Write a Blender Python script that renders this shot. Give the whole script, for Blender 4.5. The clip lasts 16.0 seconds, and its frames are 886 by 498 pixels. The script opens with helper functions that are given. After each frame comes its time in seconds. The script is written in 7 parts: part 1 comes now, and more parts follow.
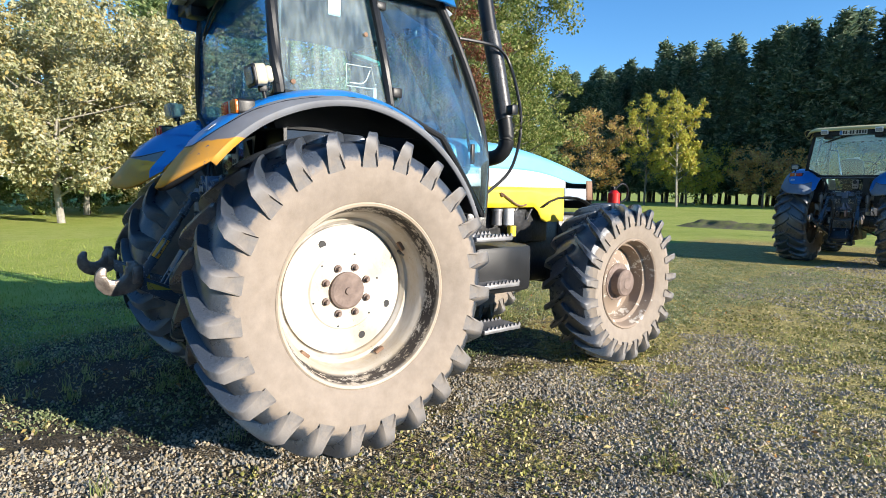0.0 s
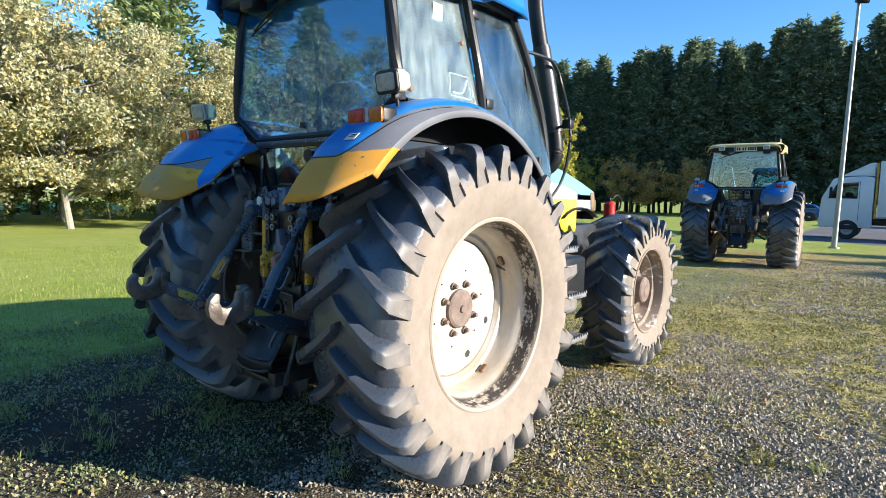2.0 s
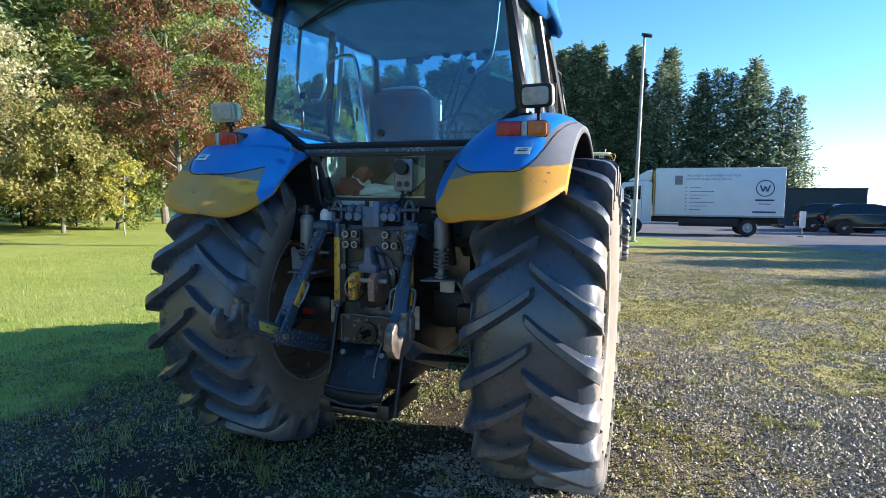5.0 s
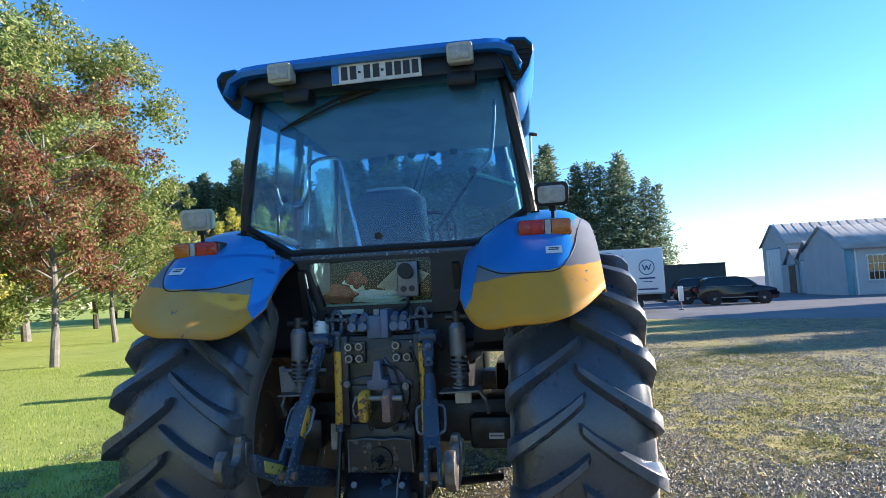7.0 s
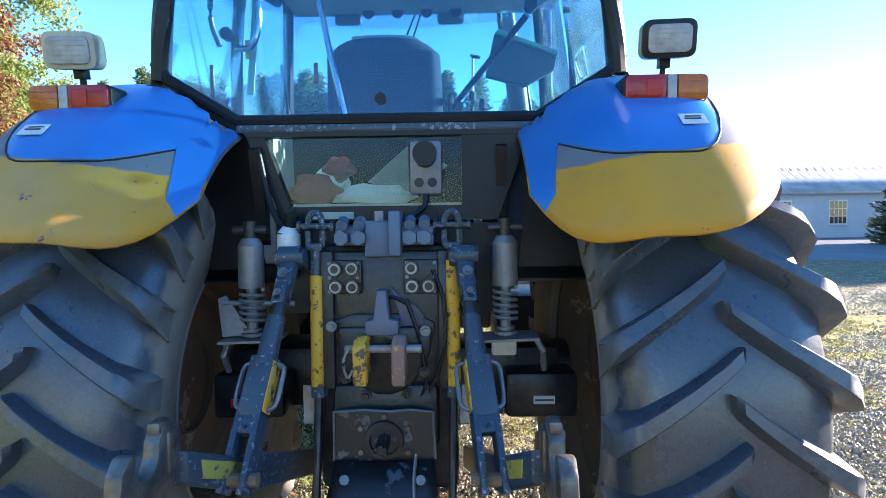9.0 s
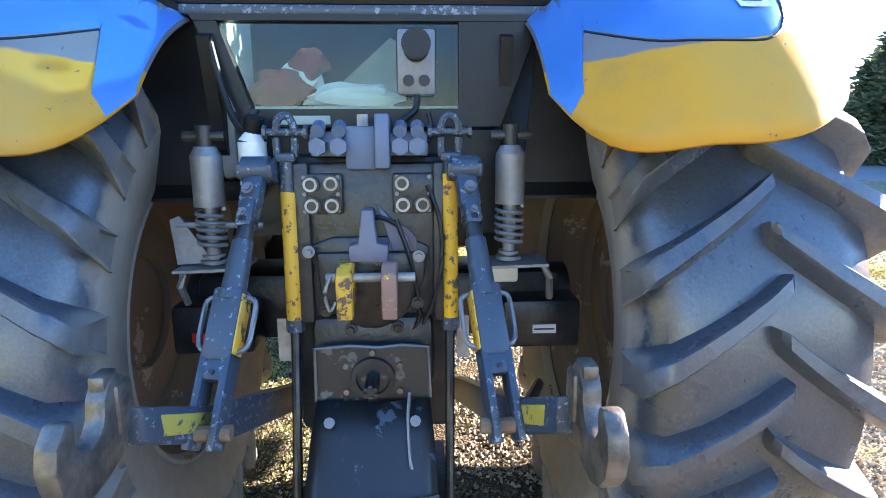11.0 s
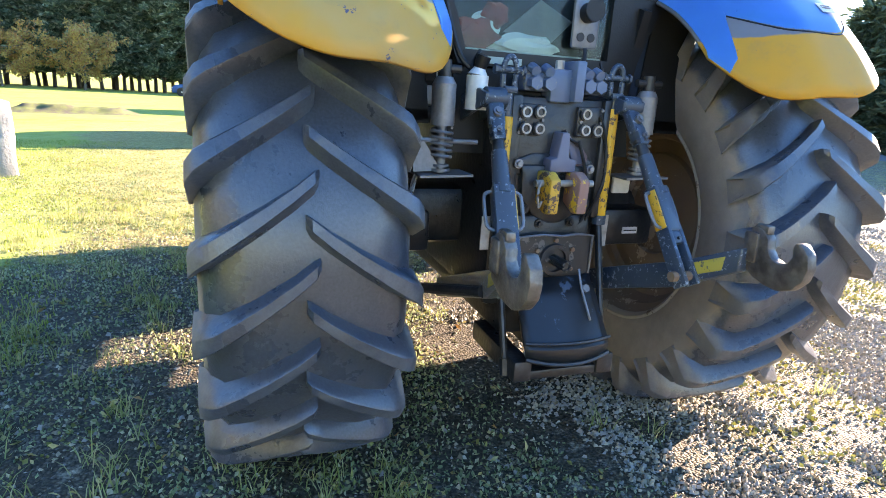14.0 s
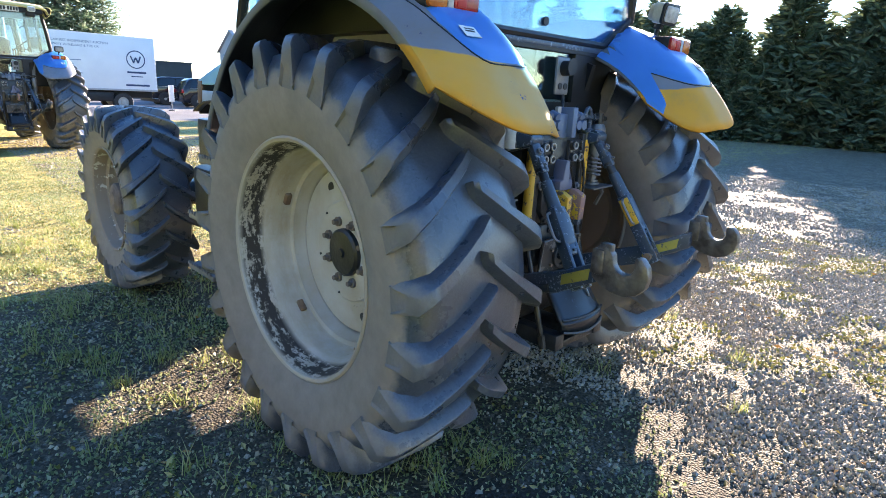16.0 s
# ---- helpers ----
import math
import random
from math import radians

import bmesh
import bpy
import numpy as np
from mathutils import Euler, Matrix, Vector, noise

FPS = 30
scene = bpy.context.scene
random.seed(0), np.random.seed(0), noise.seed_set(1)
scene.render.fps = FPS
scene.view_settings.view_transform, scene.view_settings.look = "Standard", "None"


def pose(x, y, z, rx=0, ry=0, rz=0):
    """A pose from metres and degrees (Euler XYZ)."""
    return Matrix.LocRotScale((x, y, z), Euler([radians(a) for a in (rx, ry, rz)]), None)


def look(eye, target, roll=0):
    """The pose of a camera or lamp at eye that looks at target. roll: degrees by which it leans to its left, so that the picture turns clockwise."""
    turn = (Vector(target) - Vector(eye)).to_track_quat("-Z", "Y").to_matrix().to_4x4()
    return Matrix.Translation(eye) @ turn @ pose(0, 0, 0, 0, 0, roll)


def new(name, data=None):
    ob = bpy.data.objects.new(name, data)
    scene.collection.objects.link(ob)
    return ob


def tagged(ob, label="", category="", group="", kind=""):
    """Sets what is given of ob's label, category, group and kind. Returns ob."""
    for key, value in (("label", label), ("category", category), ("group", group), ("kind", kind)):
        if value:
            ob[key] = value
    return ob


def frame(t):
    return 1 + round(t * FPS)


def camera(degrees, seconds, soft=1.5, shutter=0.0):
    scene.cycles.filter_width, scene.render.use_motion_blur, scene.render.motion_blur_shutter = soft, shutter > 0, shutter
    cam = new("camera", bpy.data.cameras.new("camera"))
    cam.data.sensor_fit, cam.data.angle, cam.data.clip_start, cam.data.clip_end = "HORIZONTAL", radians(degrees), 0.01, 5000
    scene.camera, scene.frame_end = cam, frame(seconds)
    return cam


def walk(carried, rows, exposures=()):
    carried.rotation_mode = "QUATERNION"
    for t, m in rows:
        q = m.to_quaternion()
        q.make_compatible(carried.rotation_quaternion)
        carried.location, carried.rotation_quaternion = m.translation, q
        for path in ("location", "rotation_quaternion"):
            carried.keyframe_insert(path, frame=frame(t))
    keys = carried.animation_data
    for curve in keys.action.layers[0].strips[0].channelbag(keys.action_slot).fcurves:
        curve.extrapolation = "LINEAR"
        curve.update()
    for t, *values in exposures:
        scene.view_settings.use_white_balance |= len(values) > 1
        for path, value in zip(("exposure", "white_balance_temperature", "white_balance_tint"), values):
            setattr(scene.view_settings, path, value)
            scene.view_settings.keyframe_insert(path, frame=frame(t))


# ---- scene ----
cam = camera(76.4, 16.0, 0.9)
PATH = [
    (0, (3.851, -1.551, 1.489), (2.282, -0.329, 1.274), 0.8),
    (0.5, (3.637, -1.769, 1.502), (2.117, -0.489, 1.276), 0.7),
    (1, (3.437, -2.079, 1.498), (2.03, -0.673, 1.295), 0.8),
    (1.5, (3.159, -2.292, 1.497), (1.847, -0.794, 1.304), 1.0),
    (2, (2.861, -2.45, 1.51), (1.587, -0.919, 1.324), 1.1),
    (2.5, (2.621, -2.671, 1.527), (1.431, -1.074, 1.344), 1.5),
    (3, (2.374, -2.826, 1.537), (1.301, -1.148, 1.358), 2.1),
    (3.2, (2.266, -2.853, 1.531), (1.222, -1.156, 1.355), 2.1),
    (5.3, (1.286, -3.236, 1.549), (0.646, -1.347, 1.402), -0.1),
    (5.5, (1.211, -3.243, 1.541), (0.593, -1.343, 1.456), -0.6),
    (6, (1.011, -3.298, 1.6), (0.542, -1.354, 1.66), -2.5),
    (6.5, (0.87, -3.327, 1.627), (0.51, -1.364, 1.761), -3.1),
    (7, (0.773, -3.197, 1.62), (0.46, -1.227, 1.768), -2.8),
    (7.5, (0.682, -2.972, 1.598), (0.382, -0.998, 1.71), -2.0),
    (8, (0.472, -2.744, 1.564), (0.232, -0.759, 1.613), -1.3),
    (8.5, (0.327, -2.526, 1.552), (0.181, -0.531, 1.526), -1.0),
    (9, (0.231, -2.248, 1.511), (0.182, -0.251, 1.412), -0.7),
    (9.2, (0.191, -2.147, 1.504), (0.183, -0.151, 1.387), -0.8),
    (11.5, (0.126, -1.996, 1.478), (0.217, -0.053, 1.01), -0.2),
    (12, (0.12, -2.027, 1.463), (0.194, -0.1, 0.935), -0.0),
    (12.5, (-0.056, -2.193, 1.439), (0.184, -0.287, 0.884), 1.6),
    (13, (-0.31, -2.356, 1.45), (0.156, -0.493, 0.891), 3.2),
    (13.5, (-0.728, -2.334, 1.417), (-0.163, -0.49, 0.887), 3.6),
    (14, (-1.071, -2.311, 1.399), (-0.425, -0.492, 0.876), 3.5),
    (14.5, (-1.402, -2.267, 1.432), (-0.537, -0.541, 0.913), 3.3),
    (15, (-1.704, -2.147, 1.447), (-0.698, -0.506, 0.904), 2.5),
    (15.5, (-1.965, -2.069, 1.499), (-0.822, -0.523, 0.955), 2.5),
    (16, (-2.310, -2.027, 1.588), (-0.948, -0.666, 1.050), 2.8),
]
walk(cam, [(t, look(eye, target, roll)) for t, eye, target, roll in PATH],
     exposures=((0, 1.15, 6600, 11), (1, 1.25, 6600, 11), (3.2, 1.45, 6650, 11), (5.3, 1.6, 6500, 12), (7, 1.65, 6500, 14), (9, 2.55, 6800, 17), (11.3, 3.5, 7900, 26), (12.5, 3.4, 8200, 27), (14, 3.25, 7900, 25), (16, 2.8, 7600, 22)))

# ---- light ----
SUN_EL, SUN_AZ = radians(16.4), radians(69.8)          # height, and turn from +y towards +x
sun_way = Vector((math.sin(SUN_AZ) * math.cos(SUN_EL), math.cos(SUN_AZ) * math.cos(SUN_EL), math.sin(SUN_EL)))
world = bpy.data.worlds.new("sky")
scene.world = world
world.use_nodes = True
wn = world.node_tree.nodes
sky = wn.new("ShaderNodeTexSky")
sky.sky_type, sky.sun_disc = "NISHITA", False
sky.sun_elevation, sky.sun_rotation = SUN_EL, SUN_AZ
sky.air_density, sky.dust_density, sky.ozone_density = 1.0, 0.02, 4.0
deep = wn.new("ShaderNodeHueSaturation")
deep.inputs["Saturation"].default_value = 1.18
deep.inputs["Hue"].default_value = 0.503
world.node_tree.links.new(sky.outputs[0], deep.inputs["Color"])
world.node_tree.links.new(deep.outputs[0], wn["Background"].inputs[0])
wn["Background"].inputs[1].default_value = 0.115
sun = new("sun", bpy.data.lights.new("sun", "SUN"))
sun.data.energy, sun.data.angle, sun.data.color = 5.0, radians(0.55), (1.0, 0.93, 0.82)
sun.matrix_world = look(sun_way * 60, (0, 0, 0))


# ---- materials ----
class Nodes:
    """A short hand for building one material."""

    def __init__(self, name):
        self.mat = bpy.data.materials.new(name)
        self.mat.use_nodes = True
        self.tree = self.mat.node_tree
        self.bsdf = self.tree.nodes["Principled BSDF"]
        self.co = self.add("ShaderNodeTexCoord").outputs["Object"]

    def add(self, kind, **props):
        n = self.tree.nodes.new(kind)
        for k, v in props.items():
            if k == "operation":
                n.operation = v
            elif k == "data_type":
                n.data_type = v
            elif k == "blend_type":
                n.blend_type = v
            elif k == "feature":
                n.feature = v
        return n

    def link(self, a, b):
        self.tree.links.new(a, b)

    def put(self, socket, v):
        if hasattr(v, "is_output"):
            self.link(v, socket)
        elif isinstance(v, (tuple, list)) and len(v) == 3 and socket.type == "RGBA":
            socket.default_value = (*v, 1)
        else:
            socket.default_value = v

    def noise(self, scale, detail=4, rough=0.55, co=None, stretch=None):
        n = self.add("ShaderNodeTexNoise")
        c = co or self.co
        if stretch:
            m = self.add("ShaderNodeMapping")
            self.link(c, m.inputs[0])
            m.inputs["Scale"].default_value = stretch
            c = m.outputs[0]
        self.link(c, n.inputs["Vector"])
        n.inputs["Scale"].default_value, n.inputs["Detail"].default_value, n.inputs["Roughness"].default_value = scale, detail, rough
        return n.outputs[0]

    def cells(self, scale, feature="F1", out="Distance", co=None):
        n = self.add("ShaderNodeTexVoronoi", feature=feature)
        self.link(co or self.co, n.inputs["Vector"])
        n.inputs["Scale"].default_value = scale
        return n.outputs[out]

    def math(self, op, a, b=0.0, c=0.0):
        n = self.add("ShaderNodeMath", operation=op)
        for i, v in enumerate((a, b, c)):
            self.put(n.inputs[i], v)
        return n.outputs[0]

    def ramp(self, v, a, b, lo=0.0, hi=1.0):
        n = self.add("ShaderNodeMapRange")
        for i, x in enumerate((v, a, b, lo, hi)):
            self.put(n.inputs[i], x)
        return n.outputs[0]

    def mix(self, f, a, b, blend="MIX"):
        n = self.add("ShaderNodeMix", data_type="RGBA", blend_type=blend)
        self.put(n.inputs[0], f)
        self.put(n.inputs[6], a)
        self.put(n.inputs[7], b)
        return n.outputs[2]

    def xyz(self, co=None):
        n = self.add("ShaderNodeSeparateXYZ")
        self.link(co or self.co, n.inputs[0])
        return n.outputs

    def bump(self, h, strength=0.3, distance=0.01):
        n = self.add("ShaderNodeBump")
        self.put(n.inputs["Strength"], strength)
        n.inputs["Distance"].default_value = distance
        self.link(h, n.inputs["Height"])
        self.link(n.outputs[0], self.bsdf.inputs["Normal"])

    def done(self, color, rough=0.6, metal=0.0, spec=None):
        self.put(self.bsdf.inputs["Base Color"], color)
        self.put(self.bsdf.inputs["Roughness"], rough)
        self.put(self.bsdf.inputs["Metallic"], metal)
        if spec is not None:
            self.put(self.bsdf.inputs["Specular IOR Level"], spec)
        return self.mat


def plain(name, c1, c2, rough=0.6, scale=6.0, metal=0.0, bump=0.15, fine=60.0, spec=None, dist=0.004):
    """A surface of two shades: broad blotches, fine grain and a low relief."""
    n = Nodes(name)
    big, small = n.noise(scale, 5), n.noise(fine, 3)
    col = n.mix(n.ramp(big, 0.35, 0.65), c1, c2)
    col = n.mix(n.ramp(small, 0.3, 0.75, 0, 0.35), col, tuple(x * 0.6 for x in c1))
    n.bump(small, bump, dist)
    return n.done(col, n.ramp(big, 0.2, 0.8, max(rough - 0.1, 0.03), min(rough + 0.1, 1)), metal, spec)


def worn(name, paint, under, amount=0.5, rough=0.4, scale=22.0, dust=(0.35, 0.3, 0.24), dusty=0.25):
    """Paint with chips down to what lies under it, and a film of dust."""
    n = Nodes(name)
    a, b, c = n.noise(scale, 6, 0.7), n.noise(4.0, 4), n.noise(90, 2)
    chip = n.ramp(n.math("ADD", a, n.math("MULTIPLY", b, 0.35)), 0.92 - amount * 0.35, 0.95 - amount * 0.35)
    col = n.mix(n.ramp(b, 0.3, 0.7, 0, 0.5), paint, tuple(x * 0.72 for x in paint))
    col = n.mix(n.ramp(n.noise(1.7, 5), 0.35, 0.75, 0, dusty), col, dust)
    col = n.mix(chip, col, under)
    n.bump(n.math("SUBTRACT", n.math("MULTIPLY", c, 0.15), chip), 0.35, 0.002)
    return n.done(col, n.ramp(chip, 0, 1, rough, 0.75))


blue_paint = worn("blue paint", (0.004, 0.165, 0.50), (0.01, 0.07, 0.26), 0.1, 0.3, dusty=0.05)
light_blue_paint = worn("faded light blue paint", (0.16, 0.50, 0.74), (0.35, 0.4, 0.42), 0.12, 0.35)
yellow_paint = worn("yellow paint", (0.78, 0.60, 0.02), (0.45, 0.32, 0.05), 0.2, 0.4)
white_paint = worn("white paint", (0.74, 0.76, 0.76), (0.4, 0.36, 0.3), 0.1, 0.4)
chipped_yellow = worn("chipped yellow paint", (0.74, 0.37, 0.010), (0.12, 0.07, 0.05), 0.56, 0.5, 30)
chipped_blue = worn("chipped steel blue paint", (0.022, 0.048, 0.082), (0.20, 0.25, 0.31), 0.48, 0.36, 60, (0.075, 0.08, 0.085), 0.55)
pale_blue_casting = worn("pale blue casting", (0.075, 0.125, 0.21), (0.2, 0.2, 0.2), 0.35, 0.45)
ochre_patch = worn("ochre paint patch", (0.36, 0.30, 0.03), (0.06, 0.07, 0.08), 0.45, 0.6, 40)
black_casting = plain("oily black casting", (0.011, 0.012, 0.014), (0.038, 0.038, 0.040), 0.34, 11, 0.0, 0.6, 45, spec=0.45)
black_plastic = plain("black plastic", (0.009, 0.010, 0.012), (0.017, 0.018, 0.020), 0.42, 4, 0, 0.15, 150, spec=0.3)
grey_metal = plain("dull grey metal", (0.17, 0.17, 0.18), (0.26, 0.26, 0.27), 0.5, 8, 0.5, 0.25, 70)
claw_steel = plain("dull worn claw steel", (0.22, 0.19, 0.165), (0.07, 0.056, 0.048), 0.4, 18, 0.5, 0.6, 60)
bare_steel = plain("bright worn steel", (0.42, 0.40, 0.38), (0.24, 0.19, 0.15), 0.5, 14, 0.35, 0.3, 80)
rust = plain("brown rust", (0.16, 0.085, 0.05), (0.26, 0.17, 0.11), 0.85, 9, 0.0, 0.6, 50)
rusty_pad = worn("rust pink pad", (0.3, 0.15, 0.12), (0.72, 0.44, 0.03), 0.5, 0.7, 24)
chrome = plain("chrome", (0.7, 0.7, 0.7), (0.55, 0.55, 0.55), 0.15, 6, 1.0, 0.05)
orange_lens = plain("orange lens", (0.55, 0.13, 0.012), (0.42, 0.09, 0.01), 0.2, 40, 0, 0.2, 120)
red_lens = plain("red lens", (0.42, 0.012, 0.012), (0.3, 0.01, 0.01), 0.2, 40, 0, 0.2, 120)
clear_lens = plain("ribbed clear lens", (0.40, 0.41, 0.41), (0.28, 0.28, 0.28), 0.18, 30, 0, 0.4, 90)
cream_plastic = plain("yellowed lamp plastic", (0.5, 0.45, 0.33), (0.4, 0.36, 0.27), 0.5, 8)
white_plastic = plain("white plastic", (0.72, 0.73, 0.72), (0.6, 0.6, 0.58), 0.5, 8)
red_plastic = plain("red plastic", (0.55, 0.015, 0.012), (0.4, 0.012, 0.01), 0.4, 8)
faded_red = plain("faded red cloth", (0.30, 0.05, 0.045), (0.2, 0.035, 0.03), 0.8, 12)
paper_white = plain("white sticker", (0.75, 0.75, 0.72), (0.6, 0.6, 0.58), 0.6, 9)
ink = plain("dark ink", (0.02, 0.02, 0.022), (0.03, 0.03, 0.03), 0.6)
seat_cloth = plain("dark blue grey seat cloth", (0.012, 0.026, 0.05), (0.02, 0.038, 0.07), 0.9, 10, 0, 0.4, 200)
cab_grey = plain("pale grey cab lining", (0.42, 0.44, 0.43), (0.34, 0.36, 0.36), 0.8, 5)
headliner_grey = plain("grey headliner cloth", (0.26, 0.30, 0.33), (0.20, 0.235, 0.26), 0.9, 5)
mint_cloth = plain("mint green cloth", (0.2, 0.5, 0.4), (0.15, 0.42, 0.34), 0.8, 9)


def tyre_rubber(name, r_dust, dust1, dust2, end=0.0):
    """Black rubber, pale with dried dust on the side walls and faintly on the lug faces."""
    n = Nodes(name)
    x, y, z = n.xyz()
    r = n.math("SQRT", n.math("ADD", n.math("MULTIPLY", y, y), n.math("MULTIPLY", z, z)))
    big, mid, fine = n.noise(2.4, 5), n.noise(14, 5, 0.65), n.noise(120, 3)
    edge = n.math("ADD", r, n.ramp(mid, 0.3, 0.7, -0.022, 0.022))
    side = n.ramp(edge, r_dust - 0.012, r_dust + 0.02, 1, 0)
    if end:          # lugs: dust on their outer ends alone
        side = n.math("MULTIPLY", n.ramp(n.math("ADD", n.math("ABSOLUTE", x), n.ramp(mid, 0.3, 0.7, -0.012, 0.012)), end - 0.02, end + 0.006), n.ramp(r, r_dust, r_dust - 0.13, 0.14, 0.8))
    film = n.math("MULTIPLY", n.ramp(n.math("ADD", n.math("MULTIPLY", big, 0.6), n.math("MULTIPLY", mid, 0.4)), 0.36, 0.7, 0.01, 0.11), 1.0)
    if end:          # rubbed pale along the lug edges
        worn_edge = n.math("MULTIPLY", n.ramp(n.add("ShaderNodeNewGeometry").outputs["Pointiness"], 0.53, 0.60), n.ramp(mid, 0.42, 0.6, 0.05, 0.6))
        film = n.math("MAXIMUM", film, worn_edge)
    mask = n.math("MAXIMUM", n.math("MULTIPLY", side, n.ramp(big, 0.25, 0.6, 0.86, 1.0)), film)
    dust = n.mix(n.ramp(mid, 0.3, 0.7), dust1, dust2)
    dust = n.mix(n.ramp(n.noise(5.0, 4), 0.5, 0.75, 0, 0.35), dust, tuple(v * 0.62 for v in dust1))
    dust = n.mix(n.ramp(n.math("SUBTRACT", side, n.math("MULTIPLY", film, 0.5)), -0.1, 0.25), (0.15, 0.155, 0.16), dust)
    scuff = n.math("MULTIPLY", n.ramp(n.noise(34, 6, 0.8), 0.54, 0.74), n.ramp(n.noise(6, 4), 0.4, 0.62, 0.12, 0.6))
    rubber = n.mix(n.ramp(fine, 0.3, 0.7), (0.026, 0.034, 0.047), (0.053, 0.066, 0.086))
    rubber = n.mix(scuff, rubber, (0.13, 0.145, 0.17))
    n.bump(n.math("ADD", n.math("MULTIPLY", mid, 0.6), n.math("MULTIPLY", fine, 0.3)), 0.35, 0.006)
    return n.done(n.mix(mask, rubber, dust), n.ramp(mask, 0, 0.8, 0.25, 0.95), 0, 0.8)


rear_rubber = tyre_rubber("dusty rear tyre rubber", 0.757, (0.215, 0.175, 0.138), (0.27, 0.225, 0.182))
rear_lug_rubber = tyre_rubber("rear tyre lug rubber", 0.905, (0.19, 0.165, 0.14), (0.25, 0.215, 0.18), 0.296)
front_rubber = tyre_rubber("dusty front tyre rubber", 0.585, (0.215, 0.178, 0.142), (0.265, 0.222, 0.18))
front_lug_rubber = tyre_rubber("front tyre lug rubber", 0.69, (0.19, 0.165, 0.14), (0.25, 0.215, 0.18), 0.22)


def rim_paint(name, base, stain):
    """Off-white wheel paint: tan stains round the barrel, a broken band of black grime near the bead."""
    n = Nodes(name)
    x, y, z = n.xyz()
    r = n.math("SQRT", n.math("ADD", n.math("MULTIPLY", y, y), n.math("MULTIPLY", z, z)))
    turn = n.add("ShaderNodeCombineXYZ")
    n.link(n.math("MULTIPLY", n.math("ARCTAN2", z, y), 0.45), turn.inputs[0])
    n.link(n.math("MULTIPLY", r, 3.0), turn.inputs[1])
    n.link(n.math("MULTIPLY", x, 3.0), turn.inputs[2])
    round_ = turn.outputs[0]
    a, c = n.noise(4, 5), n.noise(110, 2)
    col = n.mix(n.ramp(a, 0.38, 0.64, 0, 0.7), base, stain)
    col = n.mix(n.ramp(n.noise(26, 5, 0.7), 0.58, 0.74, 0, 0.45), col, (0.42, 0.36, 0.22))
    barrel = n.math("MULTIPLY", n.ramp(r, 0.398, 0.41), n.ramp(n.noise(7, 5, 0.6, co=round_), 0.34, 0.68, 0.05, 0.55))
    col = n.mix(barrel, col, (0.32, 0.24, 0.155))
    col = n.mix(n.math("MULTIPLY", n.ramp(r, 0.405, 0.43), n.ramp(n.noise(22, 4, 0.7, co=round_), 0.5, 0.72, 0, 0.7)), col, (0.44, 0.40, 0.34))
    # dark ring at the disc's edge: dirt plus crevice shade put into the colour
    gap = n.math("MULTIPLY", n.ramp(r, 0.377, 0.381), n.ramp(r, 0.394, 0.388))
    col = n.mix(n.math("MULTIPLY", gap, n.ramp(n.noise(9, 4, co=round_), 0.35, 0.6, 0.25, 0.8)), col, (0.06, 0.045, 0.035))
    band = n.math("MULTIPLY", n.ramp(r, 0.462, 0.474), n.ramp(r, 0.499, 0.490))
    grime = n.math("ADD", n.noise(10, 6, 0.75, co=round_), n.math("MULTIPLY", n.noise(52, 4, 0.7), 0.35))
    speck = n.math("MULTIPLY", band, n.ramp(grime, 0.60, 0.68))
    chip = n.ramp(n.math("ADD", n.noise(60, 6, 0.75), n.math("MULTIPLY", n.noise(3, 3), 0.4)), 0.89, 0.91)
    speck = n.math("MAXIMUM", speck, n.math("MULTIPLY", chip, 0.8))
    col = n.mix(speck, col, (0.04, 0.032, 0.026))
    col = n.mix(n.ramp(r, 0.497, 0.506, 0, 0.7), col, (0.34, 0.27, 0.2))
    n.bump(n.math("SUBTRACT", n.math("MULTIPLY", c, 0.2), speck), 0.4, 0.003)
    return n.done(col, n.ramp(speck, 0, 1, 0.55, 0.85))


rim_white = rim_paint("stained off-white wheel paint", (0.50, 0.475, 0.43), (0.38, 0.30, 0.19))
rim_back = worn("brown stained inner wheel", (0.19, 0.135, 0.10), (0.32, 0.26, 0.21), 0.35, 0.85, 9, (0.16, 0.12, 0.09), 0.5)
rim_flange_paint = worn("worn pale rim flange", (0.30, 0.27, 0.23), (0.12, 0.085, 0.06), 0.4, 0.7, 12, (0.26, 0.21, 0.15), 0.4)
hub_rust = plain("grey brown hub rust", (0.21, 0.155, 0.13), (0.13, 0.095, 0.08), 0.8, 14, 0, 0.5, 60)
rim_rust = worn("rusty front wheel paint", (0.25, 0.19, 0.145), (0.55, 0.51, 0.45), 0.5, 0.8, 14, (0.3, 0.24, 0.18), 0.5)


